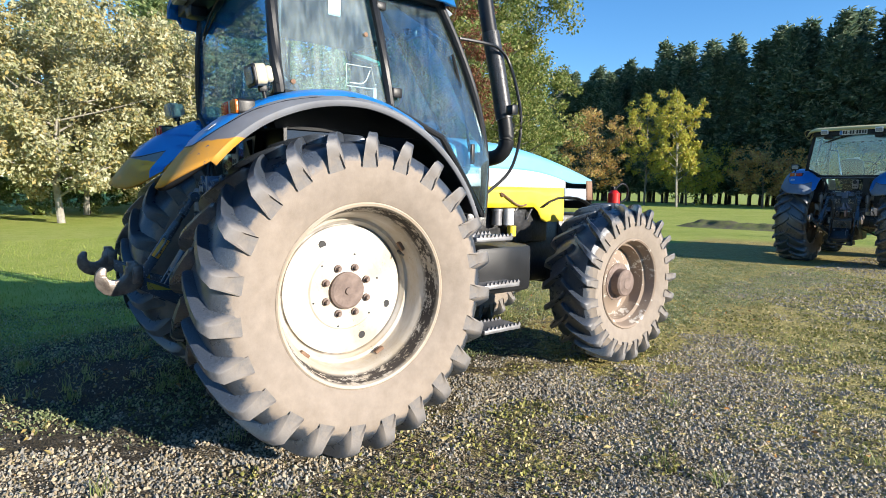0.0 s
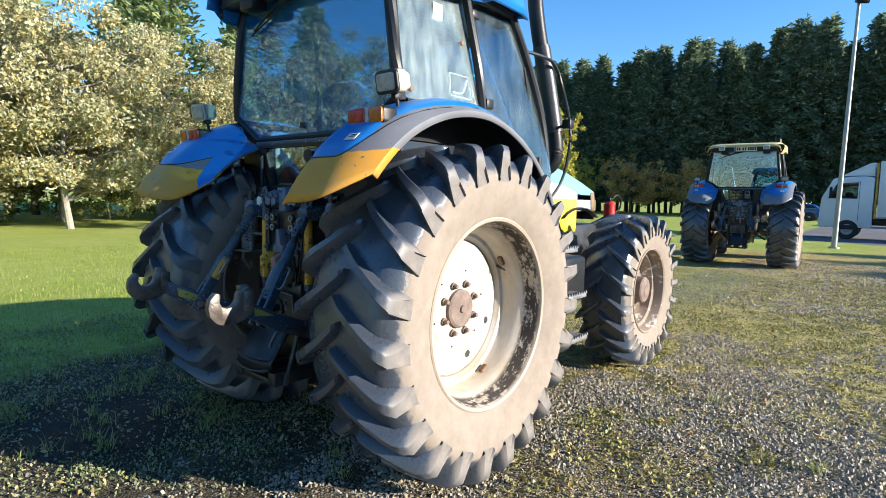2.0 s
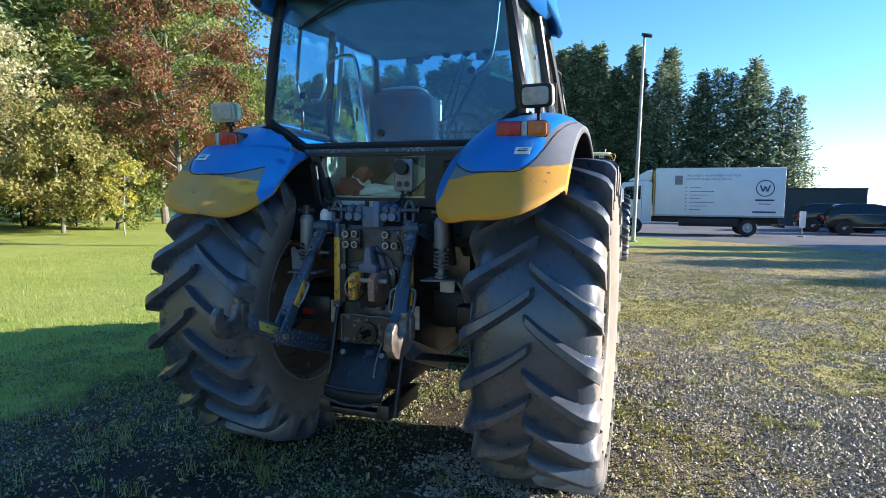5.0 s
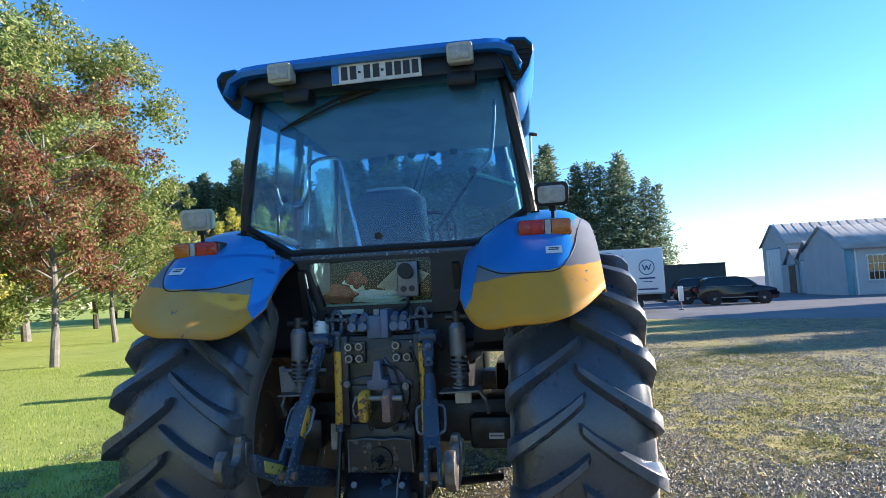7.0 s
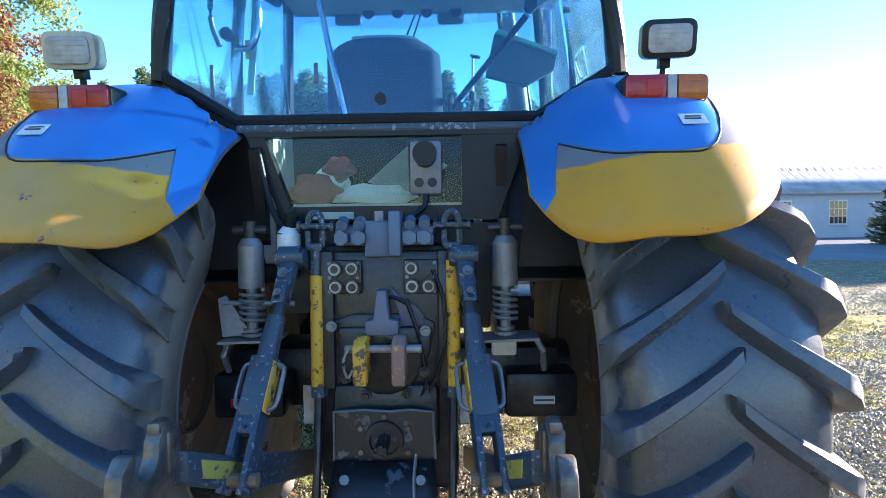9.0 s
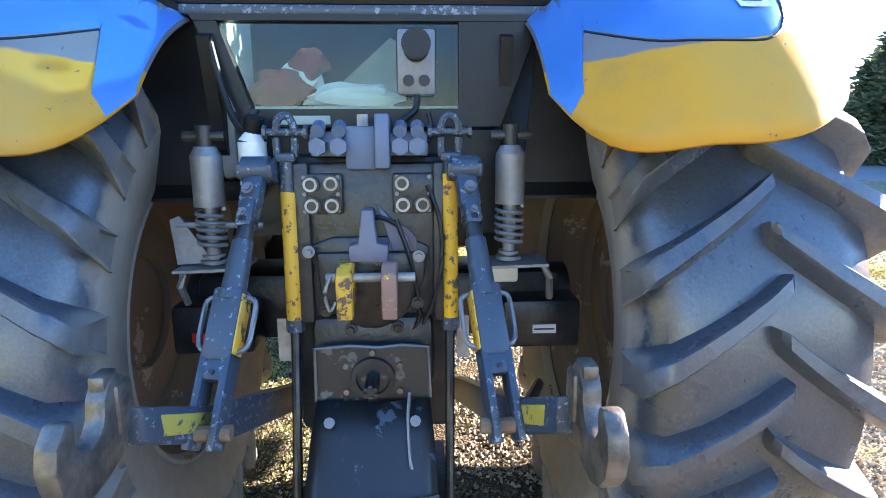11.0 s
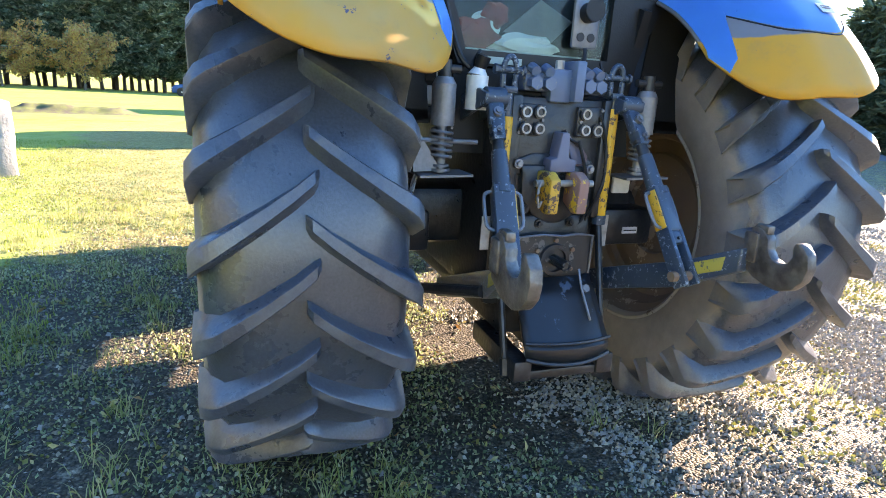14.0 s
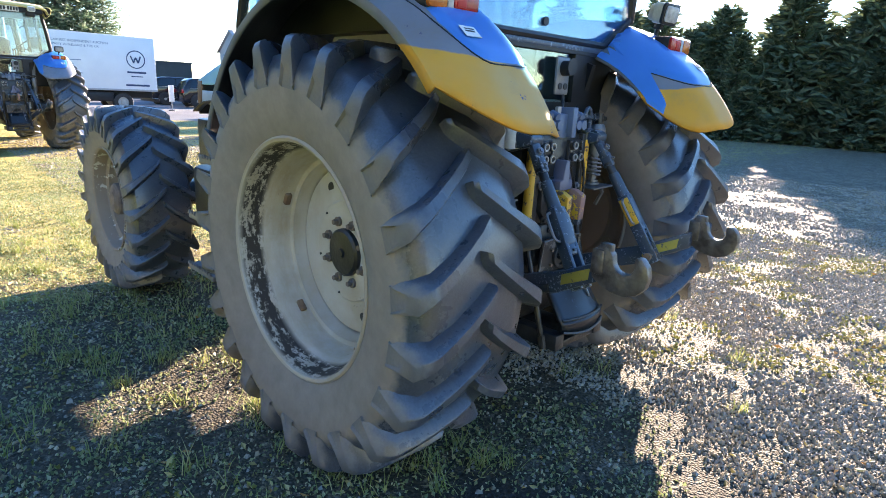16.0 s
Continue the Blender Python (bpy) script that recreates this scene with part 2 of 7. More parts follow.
def fender_shell():
    """Grey wing moulding: ochre yellow paint below a slanting line, scuffed at the rim."""
    n = Nodes("grey and yellow wing paint")
    x, y, z = n.xyz()
    ax = n.math("ABSOLUTE", x)
    a, b, c = n.noise(3.5, 5), n.noise(30, 5, 0.7), n.noise(140, 2)
    line = n.math("ADD", n.math("MULTIPLY", ax, 0.12), 1.585)
    h = n.math("SUBTRACT", z, n.math("ADD", line, n.ramp(n.noise(9, 3), 0.3, 0.7, -0.006, 0.006)))
    low = n.ramp(h, -0.003, 0.003, 1, 0)
    rear = n.ramp(y, -0.5, -0.46, 1, 0)
    yellow = n.mix(n.ramp(a, 0.3, 0.7), (0.62, 0.275, 0.018), (0.50, 0.24, 0.035))
    yellow = n.mix(n.ramp(n.noise(2.2, 4), 0.5, 0.75, 0, 0.6), yellow, (0.42, 0.31, 0.14))
    grey = n.mix(n.ramp(a, 0.3, 0.7), (0.17, 0.18, 0.2), (0.11, 0.115, 0.13))
    col = n.mix(n.math("MULTIPLY", low, rear), grey, yellow)
    chip = n.ramp(n.math("ADD", b, n.math("MULTIPLY", a, 0.3)), 0.825, 0.84)
    col = n.mix(chip, col, (0.06, 0.07, 0.13))
    col = n.mix(n.ramp(n.noise(7, 6, 0.75), 0.55, 0.8, 0, 0.35), col, (0.2, 0.16, 0.10))
    n.bump(n.math("SUBTRACT", n.math("MULTIPLY", c, 0.2), chip), 0.25, 0.002)
    return n.done(col, 0.62, 0, 0.3)


wing_paint = fender_shell()


def glass(name, tint, gloss=1.0, dirt_haze=0.0, even=0.0, film_colour=(0.55, 0.58, 0.56)):
    n = Nodes(name)
    out = n.tree.nodes["Material Output"]
    clear, shine, mixed = n.add("ShaderNodeBsdfTransparent"), n.add("ShaderNodeBsdfGlossy"), n.add("ShaderNodeMixShader")
    clear.inputs[0].default_value = (*tint, 1)
    shine.inputs["Roughness"].default_value = 0.01
    fres = n.add("ShaderNodeFresnel")
    fres.inputs[0].default_value = 1.5
    n.link(n.math("MULTIPLY", fres.outputs[0], gloss), mixed.inputs[0])
    n.link(clear.outputs[0], mixed.inputs[1])
    n.link(shine.outputs[0], mixed.inputs[2])
    top = mixed
    if dirt_haze:
        film, last = n.add("ShaderNodeBsdfDiffuse"), n.add("ShaderNodeMixShader")
        film.inputs[0].default_value = (*film_colour, 1)
        streak = n.math("MULTIPLY", n.noise(26, 4, 0.6, stretch=(1, 1, 0.12)), n.noise(3, 4))
        n.link(n.ramp(streak, 0.14, 0.42, even, even + dirt_haze), last.inputs[0])
        n.link(mixed.outputs[0], last.inputs[1])
        n.link(film.outputs[0], last.inputs[2])
        top = last
    n.link(top.outputs[0], out.inputs[0])
    n.tree.nodes.remove(n.bsdf)
    return n.mat


cab_glass = glass("tinted cab glass", (0.80, 0.95, 0.985), 0.4)
# its even blue film paints a veil of sky light over the pane
rear_glass = glass("blue tinted rear glass with painted sky haze", (0.64, 0.89, 1.0), 0.75, 0.03, 0.06, (0.03, 0.30, 0.80))
far_glass = glass("reflecting cab glass", (0.77, 0.92, 0.97), 2.4)
door_pane = glass("dusty door glass", (0.77, 0.93, 0.98), 0.9, 0.06)
side_glass = glass("streaked side glass", (0.77, 0.93, 0.98), 0.9, 0.2, 0.04)
low_glass = glass("lower cab glass", (0.80, 0.9, 0.88), 0.4)
car_glass = glass("dark car glass", (0.06, 0.07, 0.08), 2.0)


# ---- mesh helpers ----
def box(bm, x0, x1, y0, y1, z0, z1, bevel=0.0, m=None):
    r = bmesh.ops.create_cube(bm, size=1.0)
    bmesh.ops.scale(bm, vec=(x1 - x0, y1 - y0, z1 - z0), verts=r["verts"])
    bmesh.ops.translate(bm, vec=((x0 + x1) / 2, (y0 + y1) / 2, (z0 + z1) / 2), verts=r["verts"])
    vs = r["verts"]
    if bevel:
        edges = list({e for v in vs for e in v.link_edges})
        b = bmesh.ops.bevel(bm, geom=edges, offset=bevel, segments=2, profile=0.5, affect="EDGES")
        vs = b["verts"]
    if m is not None:
        bmesh.ops.transform(bm, matrix=m, verts=list(set(vs)))
    return bm


def rod(bm, p, q, r, r2=None, seg=12):
    """A round bar from p to q."""
    p, q = Vector(p), Vector(q)
    d = q - p
    m = Matrix.Translation((p + q) / 2) @ d.to_track_quat("Z", "Y").to_matrix().to_4x4()
    bmesh.ops.create_cone(bm, cap_ends=True, segments=seg, radius1=r, radius2=r if r2 is None else r2, depth=d.length, matrix=m)
    return bm


def tube(bm, pts, r, seg=8, r_end=None):
    """A bent tube along points."""
    pts = [Vector(p) for p in pts]
    rings = []
    for i, p in enumerate(pts):
        d = (pts[min(i + 1, len(pts) - 1)] - pts[max(i - 1, 0)]).normalized()
        q = d.to_track_quat("Z", "Y")
        k = r if r_end is None else r + (r_end - r) * i / (len(pts) - 1)
        rings.append([bm.verts.new(p + q @ Vector((k * math.cos(a), k * math.sin(a), 0))) for a in [2 * math.pi * j / seg for j in range(seg)]])
    for a, b in zip(rings, rings[1:]):
        for j in range(seg):
            bm.faces.new((a[j], a[(j + 1) % seg], b[(j + 1) % seg], b[j]))
    bm.faces.new(rings[0][::-1])
    bm.faces.new(rings[-1])
    return bm


def curve_pts(pts, n=6):
    """Points along a smooth curve through pts."""
    pts = [Vector(p) for p in pts]
    out = []
    for i in range(len(pts) - 1):
        a, b, c, d = pts[max(i - 1, 0)], pts[i], pts[i + 1], pts[min(i + 2, len(pts) - 1)]
        for k in range(n):
            t = k / n
            out.append(0.5 * (2 * b + (c - a) * t + (2 * a - 5 * b + 4 * c - d) * t * t + (3 * b - a - 3 * c + d) * t ** 3))
    out.append(pts[-1])
    return out


def lathe(bm, profile, seg=64, closed=False):
    """Turns (radius, x) pairs about the x axis."""
    rings = []
    for r, x in profile:
        rings.append([bm.verts.new((x, r * math.cos(a), r * math.sin(a))) for a in [2 * math.pi * j / seg for j in range(seg)]])
    pairs = list(zip(rings, rings[1:])) + ([(rings[-1], rings[0])] if closed else [])
    for a, b in pairs:
        for j in range(seg):
            bm.faces.new((a[j], a[(j + 1) % seg], b[(j + 1) % seg], b[j]))
    return bm


def slab(bm, outline, axis, a, b, bevel=0.0):
    """A flat outline (pairs) drawn out along an axis from a to b. x: (y, z); y: (x, z); z: (x, y)."""
    def at(p, v):
        return {"x": (v, p[0], p[1]), "y": (p[0], v, p[1]), "z": (p[0], p[1], v)}[axis]
    lo, hi = [bm.verts.new(at(p, a)) for p in outline], [bm.verts.new(at(p, b)) for p in outline]
    k = len(outline)
    fs = [bm.faces.new(lo), bm.faces.new(hi[::-1])]
    for i in range(k):
        fs.append(bm.faces.new((lo[i], hi[i], hi[(i + 1) % k], lo[(i + 1) % k])))
    bmesh.ops.recalc_face_normals(bm, faces=fs)
    if bevel:
        es = list({e for v in lo + hi for e in v.link_edges})
        bmesh.ops.bevel(bm, geom=es, offset=bevel, segments=2, profile=0.5, affect="EDGES")
    return bm


def sheet(bm, rows):
    """A skin over rows of points."""
    vs = [[bm.verts.new(p) for p in row] for row in rows]
    for a, b in zip(vs, vs[1:]):
        for j in range(len(a) - 1):
            bm.faces.new((a[j], a[j + 1], b[j + 1], b[j]))
    return bm


def mirror_x(bm):
    bmesh.ops.scale(bm, vec=(-1, 1, 1), verts=bm.verts)
    bmesh.ops.reverse_faces(bm, faces=bm.faces)
    return bm


def mesh_of(name, bm, material, smooth=35, recalc=True):
    if recalc:
        bmesh.ops.recalc_face_normals(bm, faces=bm.faces)
    me = bpy.data.meshes.new(name)
    bm.to_mesh(me)
    bm.free()
    for m in (material if isinstance(material, (list, tuple)) else [material]):
        me.materials.append(m)
    if smooth:
        me.shade_smooth()
        me.set_sharp_from_angle(angle=radians(smooth))
    return me


def part(name, bm, material, parent=None, label="", at=None, smooth=35, thick=0.0, recalc=True):
    """One mesh object under a thing or a part (at: its place within its parent)."""
    ob = new(name, mesh_of(name, bm, material, smooth, recalc) if not isinstance(bm, bpy.types.Mesh) else bm)
    ob.parent = parent
    if at is not None:
        ob.matrix_basis = at
    if thick:
        s = ob.modifiers.new("thickness", "SOLIDIFY")
        s.thickness, s.offset = thick, -1
    return tagged(ob, label)


def thing(name, label, category, at=None, group="", kind=""):
    ob = new(name)
    ob.empty_display_size = 0.2
    if at is not None:
        ob.matrix_basis = at
    return tagged(ob, label, category, group, kind)


def B():
    return bmesh.new()


# ---- wheels ----
def tyre_mesh(name, R, W, bead, lug_h, rubber, seg=96):
    """A tractor tyre about the x axis: its bulged carcass."""
    bm = B()
    base = R - lug_h
    half = W / 2
    prof = [(bead - 0.015, half * 0.80), (bead + 0.01, half * 0.85), (bead + 0.04, half * 0.905), (bead + (base - bead) * 0.35, half * 0.97),
            (bead + (base - bead) * 0.55, half * 1.015), (base - 0.115, half * 1.0), (base - 0.07, half * 0.93), (base - 0.022, half * 0.80), (base - 0.005, half * 0.55), (base, 0)]
    full = prof + [(r, -x) for r, x in prof[-2::-1]]
    lathe(bm, full, seg)

    return mesh_of(name, bm, rubber, 40)


def lug_mesh(R, W, side, lug_h, sweep, rubber):
    """One slanting lug of a tyre, from the crown over the shoulder; side 1: on the right half."""
    bm = B()
    base, half, q = R - lug_h, W / 2, R / 0.9
    rows = [(0, base), (half * 0.55, base - 0.005), (half * 0.80, base - 0.022), (half * 0.93, base - 0.07), (half * 1.0, base - 0.115)]

    def skin(x):
        for (x0, r0), (x1, r1) in zip(rows, rows[1:]):
            if abs(x) <= x1:
                return r0 + (r1 - r0) * (abs(x) - x0) / (x1 - x0)
        return rows[-1][1]
    st = []
    for s, ex, top, bot in ((0.0, 0, -0.016, 0), (0.04, 0, -0.003, 0), (0.2, 0, 0, 0), (0.45, 0, -0.001, 0), (0.68, 0, -0.003, 0), (0.86, 0, -0.007, 0), (0.96, 0, -0.018, 0), (1.0, 0.012, -0.045, 0), (1.0, 0.016, -0.10, -0.01), (1.0, 0.004, -0.125, -0.02)):
        x = side * (half * (-0.06 + 1.06 * s) + ex)
        a = -sweep * (0.25 * s + 0.75 * s ** 0.8 if s else 0) - (0.02 if ex else 0)
        wt = (0.0195 + 0.0125 * s ** 1.5) * q * (0.6 if s == 0 else 1)
        wb = wt + (0.014 + 0.012 * s) * q
        rt, rb = R + top * q, min(skin(x) - 0.012 + bot, R + top * q - 0.004)
        ring = []
        for r, w, o in ((rb, -wb, 0), (rt - 0.006, -wt, 0.008), (rt, -wt * 0.78, 0.008), (rt, wt * 0.78, 0.008), (rt - 0.006, wt, 0.008), (rb, wb, 0)):
            t = a + o / R + w / R
            ring.append(bm.verts.new((x, -r * math.cos(t), r * math.sin(t))))
        st.append(ring)
    for p, q_ in zip(st, st[1:]):
        for j in range(5):
            bm.faces.new((p[j], p[j + 1], q_[j + 1], q_[j]))
    bm.faces.new(st[0])
    bm.faces.new(st[-1][::-1])
    return mesh_of("lug", bm, rubber, 40)


def add_lugs(tyre, meshes, count, phase):
    for k in range(count):
        for m, o in zip(meshes, (0.0, 0.5)):
            part("lug", m, None, tyre, "", pose(0, 0, 0, -360 * (k + o + phase) / count, 0, 0))


REAR_TYRE = tyre_mesh("rear_tyre", 0.905, 0.592, 0.51, 0.052, rear_rubber)
FRONT_TYRE = tyre_mesh("front_tyre", 0.69, 0.44, 0.385, 0.042, front_rubber, 80)
REAR_LUGS = [lug_mesh(0.905, 0.592, s, 0.052, 0.25, rear_lug_rubber) for s in (1, -1)]
FRONT_LUGS = [lug_mesh(0.69, 0.44, s, 0.042, 0.27, front_lug_rubber) for s in (1, -1)]


def rear_rim(d=0.0):
    bm = B()
    lathe(bm, [(0.500, 0.237), (0.517, 0.244), (0.520, 0.254), (0.512, 0.260), (0.500, 0.254), (0.492, 0.236), (0.483, 0.206), (0.476, 0.166), (0.470, 0.150),
               (0.455, 0.128), (0.446, 0.100), (0.438, 0.060), (0.434, 0.030), (0.428, 0.020), (0.410, 0.012), (0.402, -0.004 - d * 0.5), (0.394, -0.012 - d), (0.389, -0.026 - d), (0.383, -0.026 - d), (0.378, -0.012 - d), (0.300, -0.002 - d), (0.235, 0.004 - d), (0.225, 0.012 - d), (0.0, 0.012 - d),
               ], 96)
    return mesh_of("rim", bm, rim_white, 30)


REAR_BACK = mesh_of("rim_back", lathe(B(), [(0.0, -0.03), (0.20, -0.035), (0.205, -0.06), (0.30, -0.062), (0.31, -0.04), (0.372, -0.045), (0.385, -0.075), (0.415, -0.085), (0.44, -0.12), (0.450, -0.155), (0.462, -0.162), (0.485, -0.190), (0.492, -0.215)], 96), rim_back, 30)
REAR_FLANGE = mesh_of("rim_flange", lathe(B(), [(0.488, -0.205), (0.494, -0.225), (0.508, -0.238), (0.520, -0.236), (0.524, -0.226), (0.514, -0.214), (0.500, -0.200)], 96, True), rim_flange_paint, 40)


def front_rim():
    bm = B()
    lathe(bm, [(0.375, 0.175), (0.388, 0.182), (0.392, 0.192), (0.385, 0.198), (0.372, 0.188), (0.360, 0.150), (0.350, 0.110), (0.325, 0.095), (0.318, 0.020), (0.30, -0.01),
               (0.27, 0.000), (0.20, 0.030), (0.17, 0.055), (0.0, 0.055)], 80)
    lathe(bm, [(0.0, -0.03), (0.30, -0.04), (0.33, -0.12), (0.385, -0.188), (0.375, -0.165)], 80)
    bmesh.ops.remove_doubles(bm, verts=[v for v in bm.verts if v.co.y ** 2 + v.co.z ** 2 < 1e-8], dist=1e-4)
    return mesh_of("rim", bm, rim_rust, 30)


REAR_RIM, DEEP_RIM, FRONT_RIM = rear_rim(), rear_rim(0.03), front_rim()


def disc_mesh(name, prof, material, seg=40):
    return mesh_of(name, lathe(B(), prof, seg), material, 30)


HUB_CAP = disc_mesh("hub_cap", [(0.0, 0.082), (0.02, 0.082), (0.022, 0.072), (0.095, 0.070), (0.108, 0.062), (0.110, 0.040)], hub_rust)
DARK_CAP = HUB_CAP.copy()
DARK_CAP.materials[0] = black_casting
NUT = mesh_of("wheel_nut", rod(rod(B(), (0, 0, 0), (0.012, 0, 0), 0.022, seg=12), (0.01, 0, 0), (0.034, 0, 0), 0.014, 0.012, 6), hub_rust, 30)
PLUG = mesh_of("hole_plug", rod(B(), (0, 0, 0), (0.004, 0, 0), 0.006, seg=8), ink, 30)
OVAL = disc_mesh("inspection_hole", [(0.0, 0.0), (0.022, 0.0), (0.026, -0.006)], ink, 20)
PLANET = disc_mesh("planetary_hub", [(0.0, 0.165), (0.05, 0.165), (0.06, 0.158), (0.105, 0.152), (0.118, 0.140), (0.122, 0.075), (0.165, 0.062), (0.168, 0.040)], hub_rust)
VALVE = mesh_of("valve_stem", rod(rod(B(), (0, 0, 0), (0.035, 0, -0.012), 0.009, seg=8), (0.03, 0, -0.010), (0.06, 0, -0.02), 0.006, seg=8), black_casting, 30)
CLAMP = mesh_of("rim_clamp", box(B(), -0.01, 0.02, -0.03, 0.03, -0.016, 0.016, 0.006), rust, 30)


def rear_wheel(parent, side):
    """side 1: the right one."""
    w = part("rear_tyre", REAR_TYRE, None, parent, "large rear tyre with deep lugs and dusty side walls", pose(0.932 if side > 0 else -0.914, 0, 0.888 if side > 0 else 0.872))
    add_lugs(w, REAR_LUGS, 23, 0.68 if side > 0 else 0.8)
    turn = pose(0, 0, 0, 0, 0, 0 if side > 0 else 180)
    deep = turn @ Matrix.Translation((0 if side > 0 else -0.03, 0, 0))
    part("rim", REAR_RIM if side > 0 else DEEP_RIM, None, w, "stained off-white steel wheel rim, flaking near the bead", turn)
    part("rim_back", REAR_BACK, None, w, "brown stained back of the wheel", turn)
    part("rim_flange", REAR_FLANGE, None, w, "worn pale inner rim edge", turn @ Matrix.Translation((-0.016, 0, 0)))
    part("hub_cap", HUB_CAP if side > 0 else DARK_CAP, None, w, "rusty round hub centre", deep @ Matrix.Translation((-0.032, 0, 0)))
    for k in range(8):
        a = 2 * math.pi * (k + 0.5) / 8
        part("wheel_nut", NUT, None, w, "", deep @ Matrix.Translation((0.012, 0.142 * math.cos(a), 0.142 * math.sin(a))))
    for k in range(6):
        a = 2 * math.pi * (k + 0.25) / 6
        part("hole_plug", PLUG, None, w, "", deep @ Matrix.Translation((0.0118, 0.215 * math.cos(a), 0.215 * math.sin(a))))
    for a in (2.05, -1.2, 5.9):
        part("inspection_hole", OVAL, None, w, "", deep @ Matrix.Translation((-0.001, 0.305 * math.cos(a), 0.305 * math.sin(a))) @ pose(0, 0, 0, 0, 3, 0))
    for a in (0.6, 2.7, 4.0, 5.2):
        part("rim_clamp", CLAMP, None, w, "", turn @ Matrix.Translation((0.045, 0.432 * math.cos(a), 0.437 * math.sin(a))) @ pose(0, 0, 0, math.degrees(a) + 90, 0, 0))
    part("valve_stem", VALVE, None, w, "", turn @ Matrix.Translation((0.02, 0.415 * math.cos(0.55), 0.405 * math.sin(0.55))))
    return w


def front_wheel(parent, side):
    w = part("front_tyre", FRONT_TYRE, None, parent, "front tyre with deep lugs and dusty side walls", pose(side * 0.925 - 0.055, 2.68, 0.69))
    add_lugs(w, FRONT_LUGS, 21, 0.3)
    turn = pose(0, 0, 0, 0, 0, 0 if side > 0 else 180)
    part("rim", FRONT_RIM, None, w, "rust brown front wheel rim", turn)
    part("planetary_hub", PLANET, None, w, "rusty round planetary hub", turn)
    for k in range(12):
        a = 2 * math.pi * k / 12
        part("wheel_nut", NUT, None, w, "", turn @ Matrix.Translation((0.045, 0.148 * math.cos(a), 0.148 * math.sin(a))) @ Matrix.Scale(0.7, 4))
    return w


# ---- wings ----
def clamp(v, a, b):
    return max(a, min(b, v))


def wing_point(x, th, lift=0.0):
    """A point on the wing over the right wheel: x across, th degrees round the axle from the rear."""
    front = clamp((th - 95) / 60, 0, 1)
    R = 1.125 - 0.02 * clamp((60 - th) / 30, 0, 1)
    R += 0.10 * front * clamp((0.98 - x) / 0.2, 0, 1) * (1 - clamp((th - 128) / 25, 0, 1))
    R -= front * 0.055
    u = clamp((x - 0.88) / 0.22, 0, 1)
    R -= 0.075 * u ** 2.2
    v = clamp((0.74 - x) / 0.34, 0, 1)
    R -= 0.24 * v ** 1.6 * clamp((118 - th) / 18, 0, 1)
    a = radians(th)
    R += lift
    y, z = -R * math.cos(a), 0.905 + R * math.sin(a)
    if x < 0.785:                                   # under the cab it dips below the window line
        z -= max(0.0, z - 1.82) * clamp((y + 0.365) / 0.025, 0, 1)
    return (x, y, z)


def wing_end(x):
    """Where the wing's rear edge lies, in degrees: a rounded tongue."""
    if x < 0.745:
        return 31.0 + 20.0 * ((0.745 - x) / 0.30) ** 4.5
    return 31.0 + 12.0 * ((x - 0.745) / 0.36) ** 3


def rounded(w, h, r):
    """Half width, half height and corner radius to an outline."""
    return [(sx * (w - r) + r * math.cos(a), sy * (h - r) + r * math.sin(a)) for sx, sy, a0 in ((1, 1, 0), (-1, 1, 90), (-1, -1, 180), (1, -1, 270)) for a in [radians(a0 + 30 * k) for k in range(4)]]


def cover_end(x, u):
    """Where the blue cover's lower edge lies, in degrees: level, rounded outside, with a flank down the inside."""
    z = 1.683 + 0.05 * clamp((0.69 - x) / 0.14, 0, 1) ** 1.6 - 0.32 * clamp((0.555 - x) / 0.06, 0, 1)
    lo, hi = 20.0, 85.0
    for _ in range(20):
        mid = (lo + hi) / 2
        lo, hi = (mid, hi) if wing_point(x, mid)[2] < z else (lo, mid)
    return max(lo, wing_end(x) + 0.3) + 8.0 * clamp((u - 0.74) / 0.26, 0, 1) ** 3


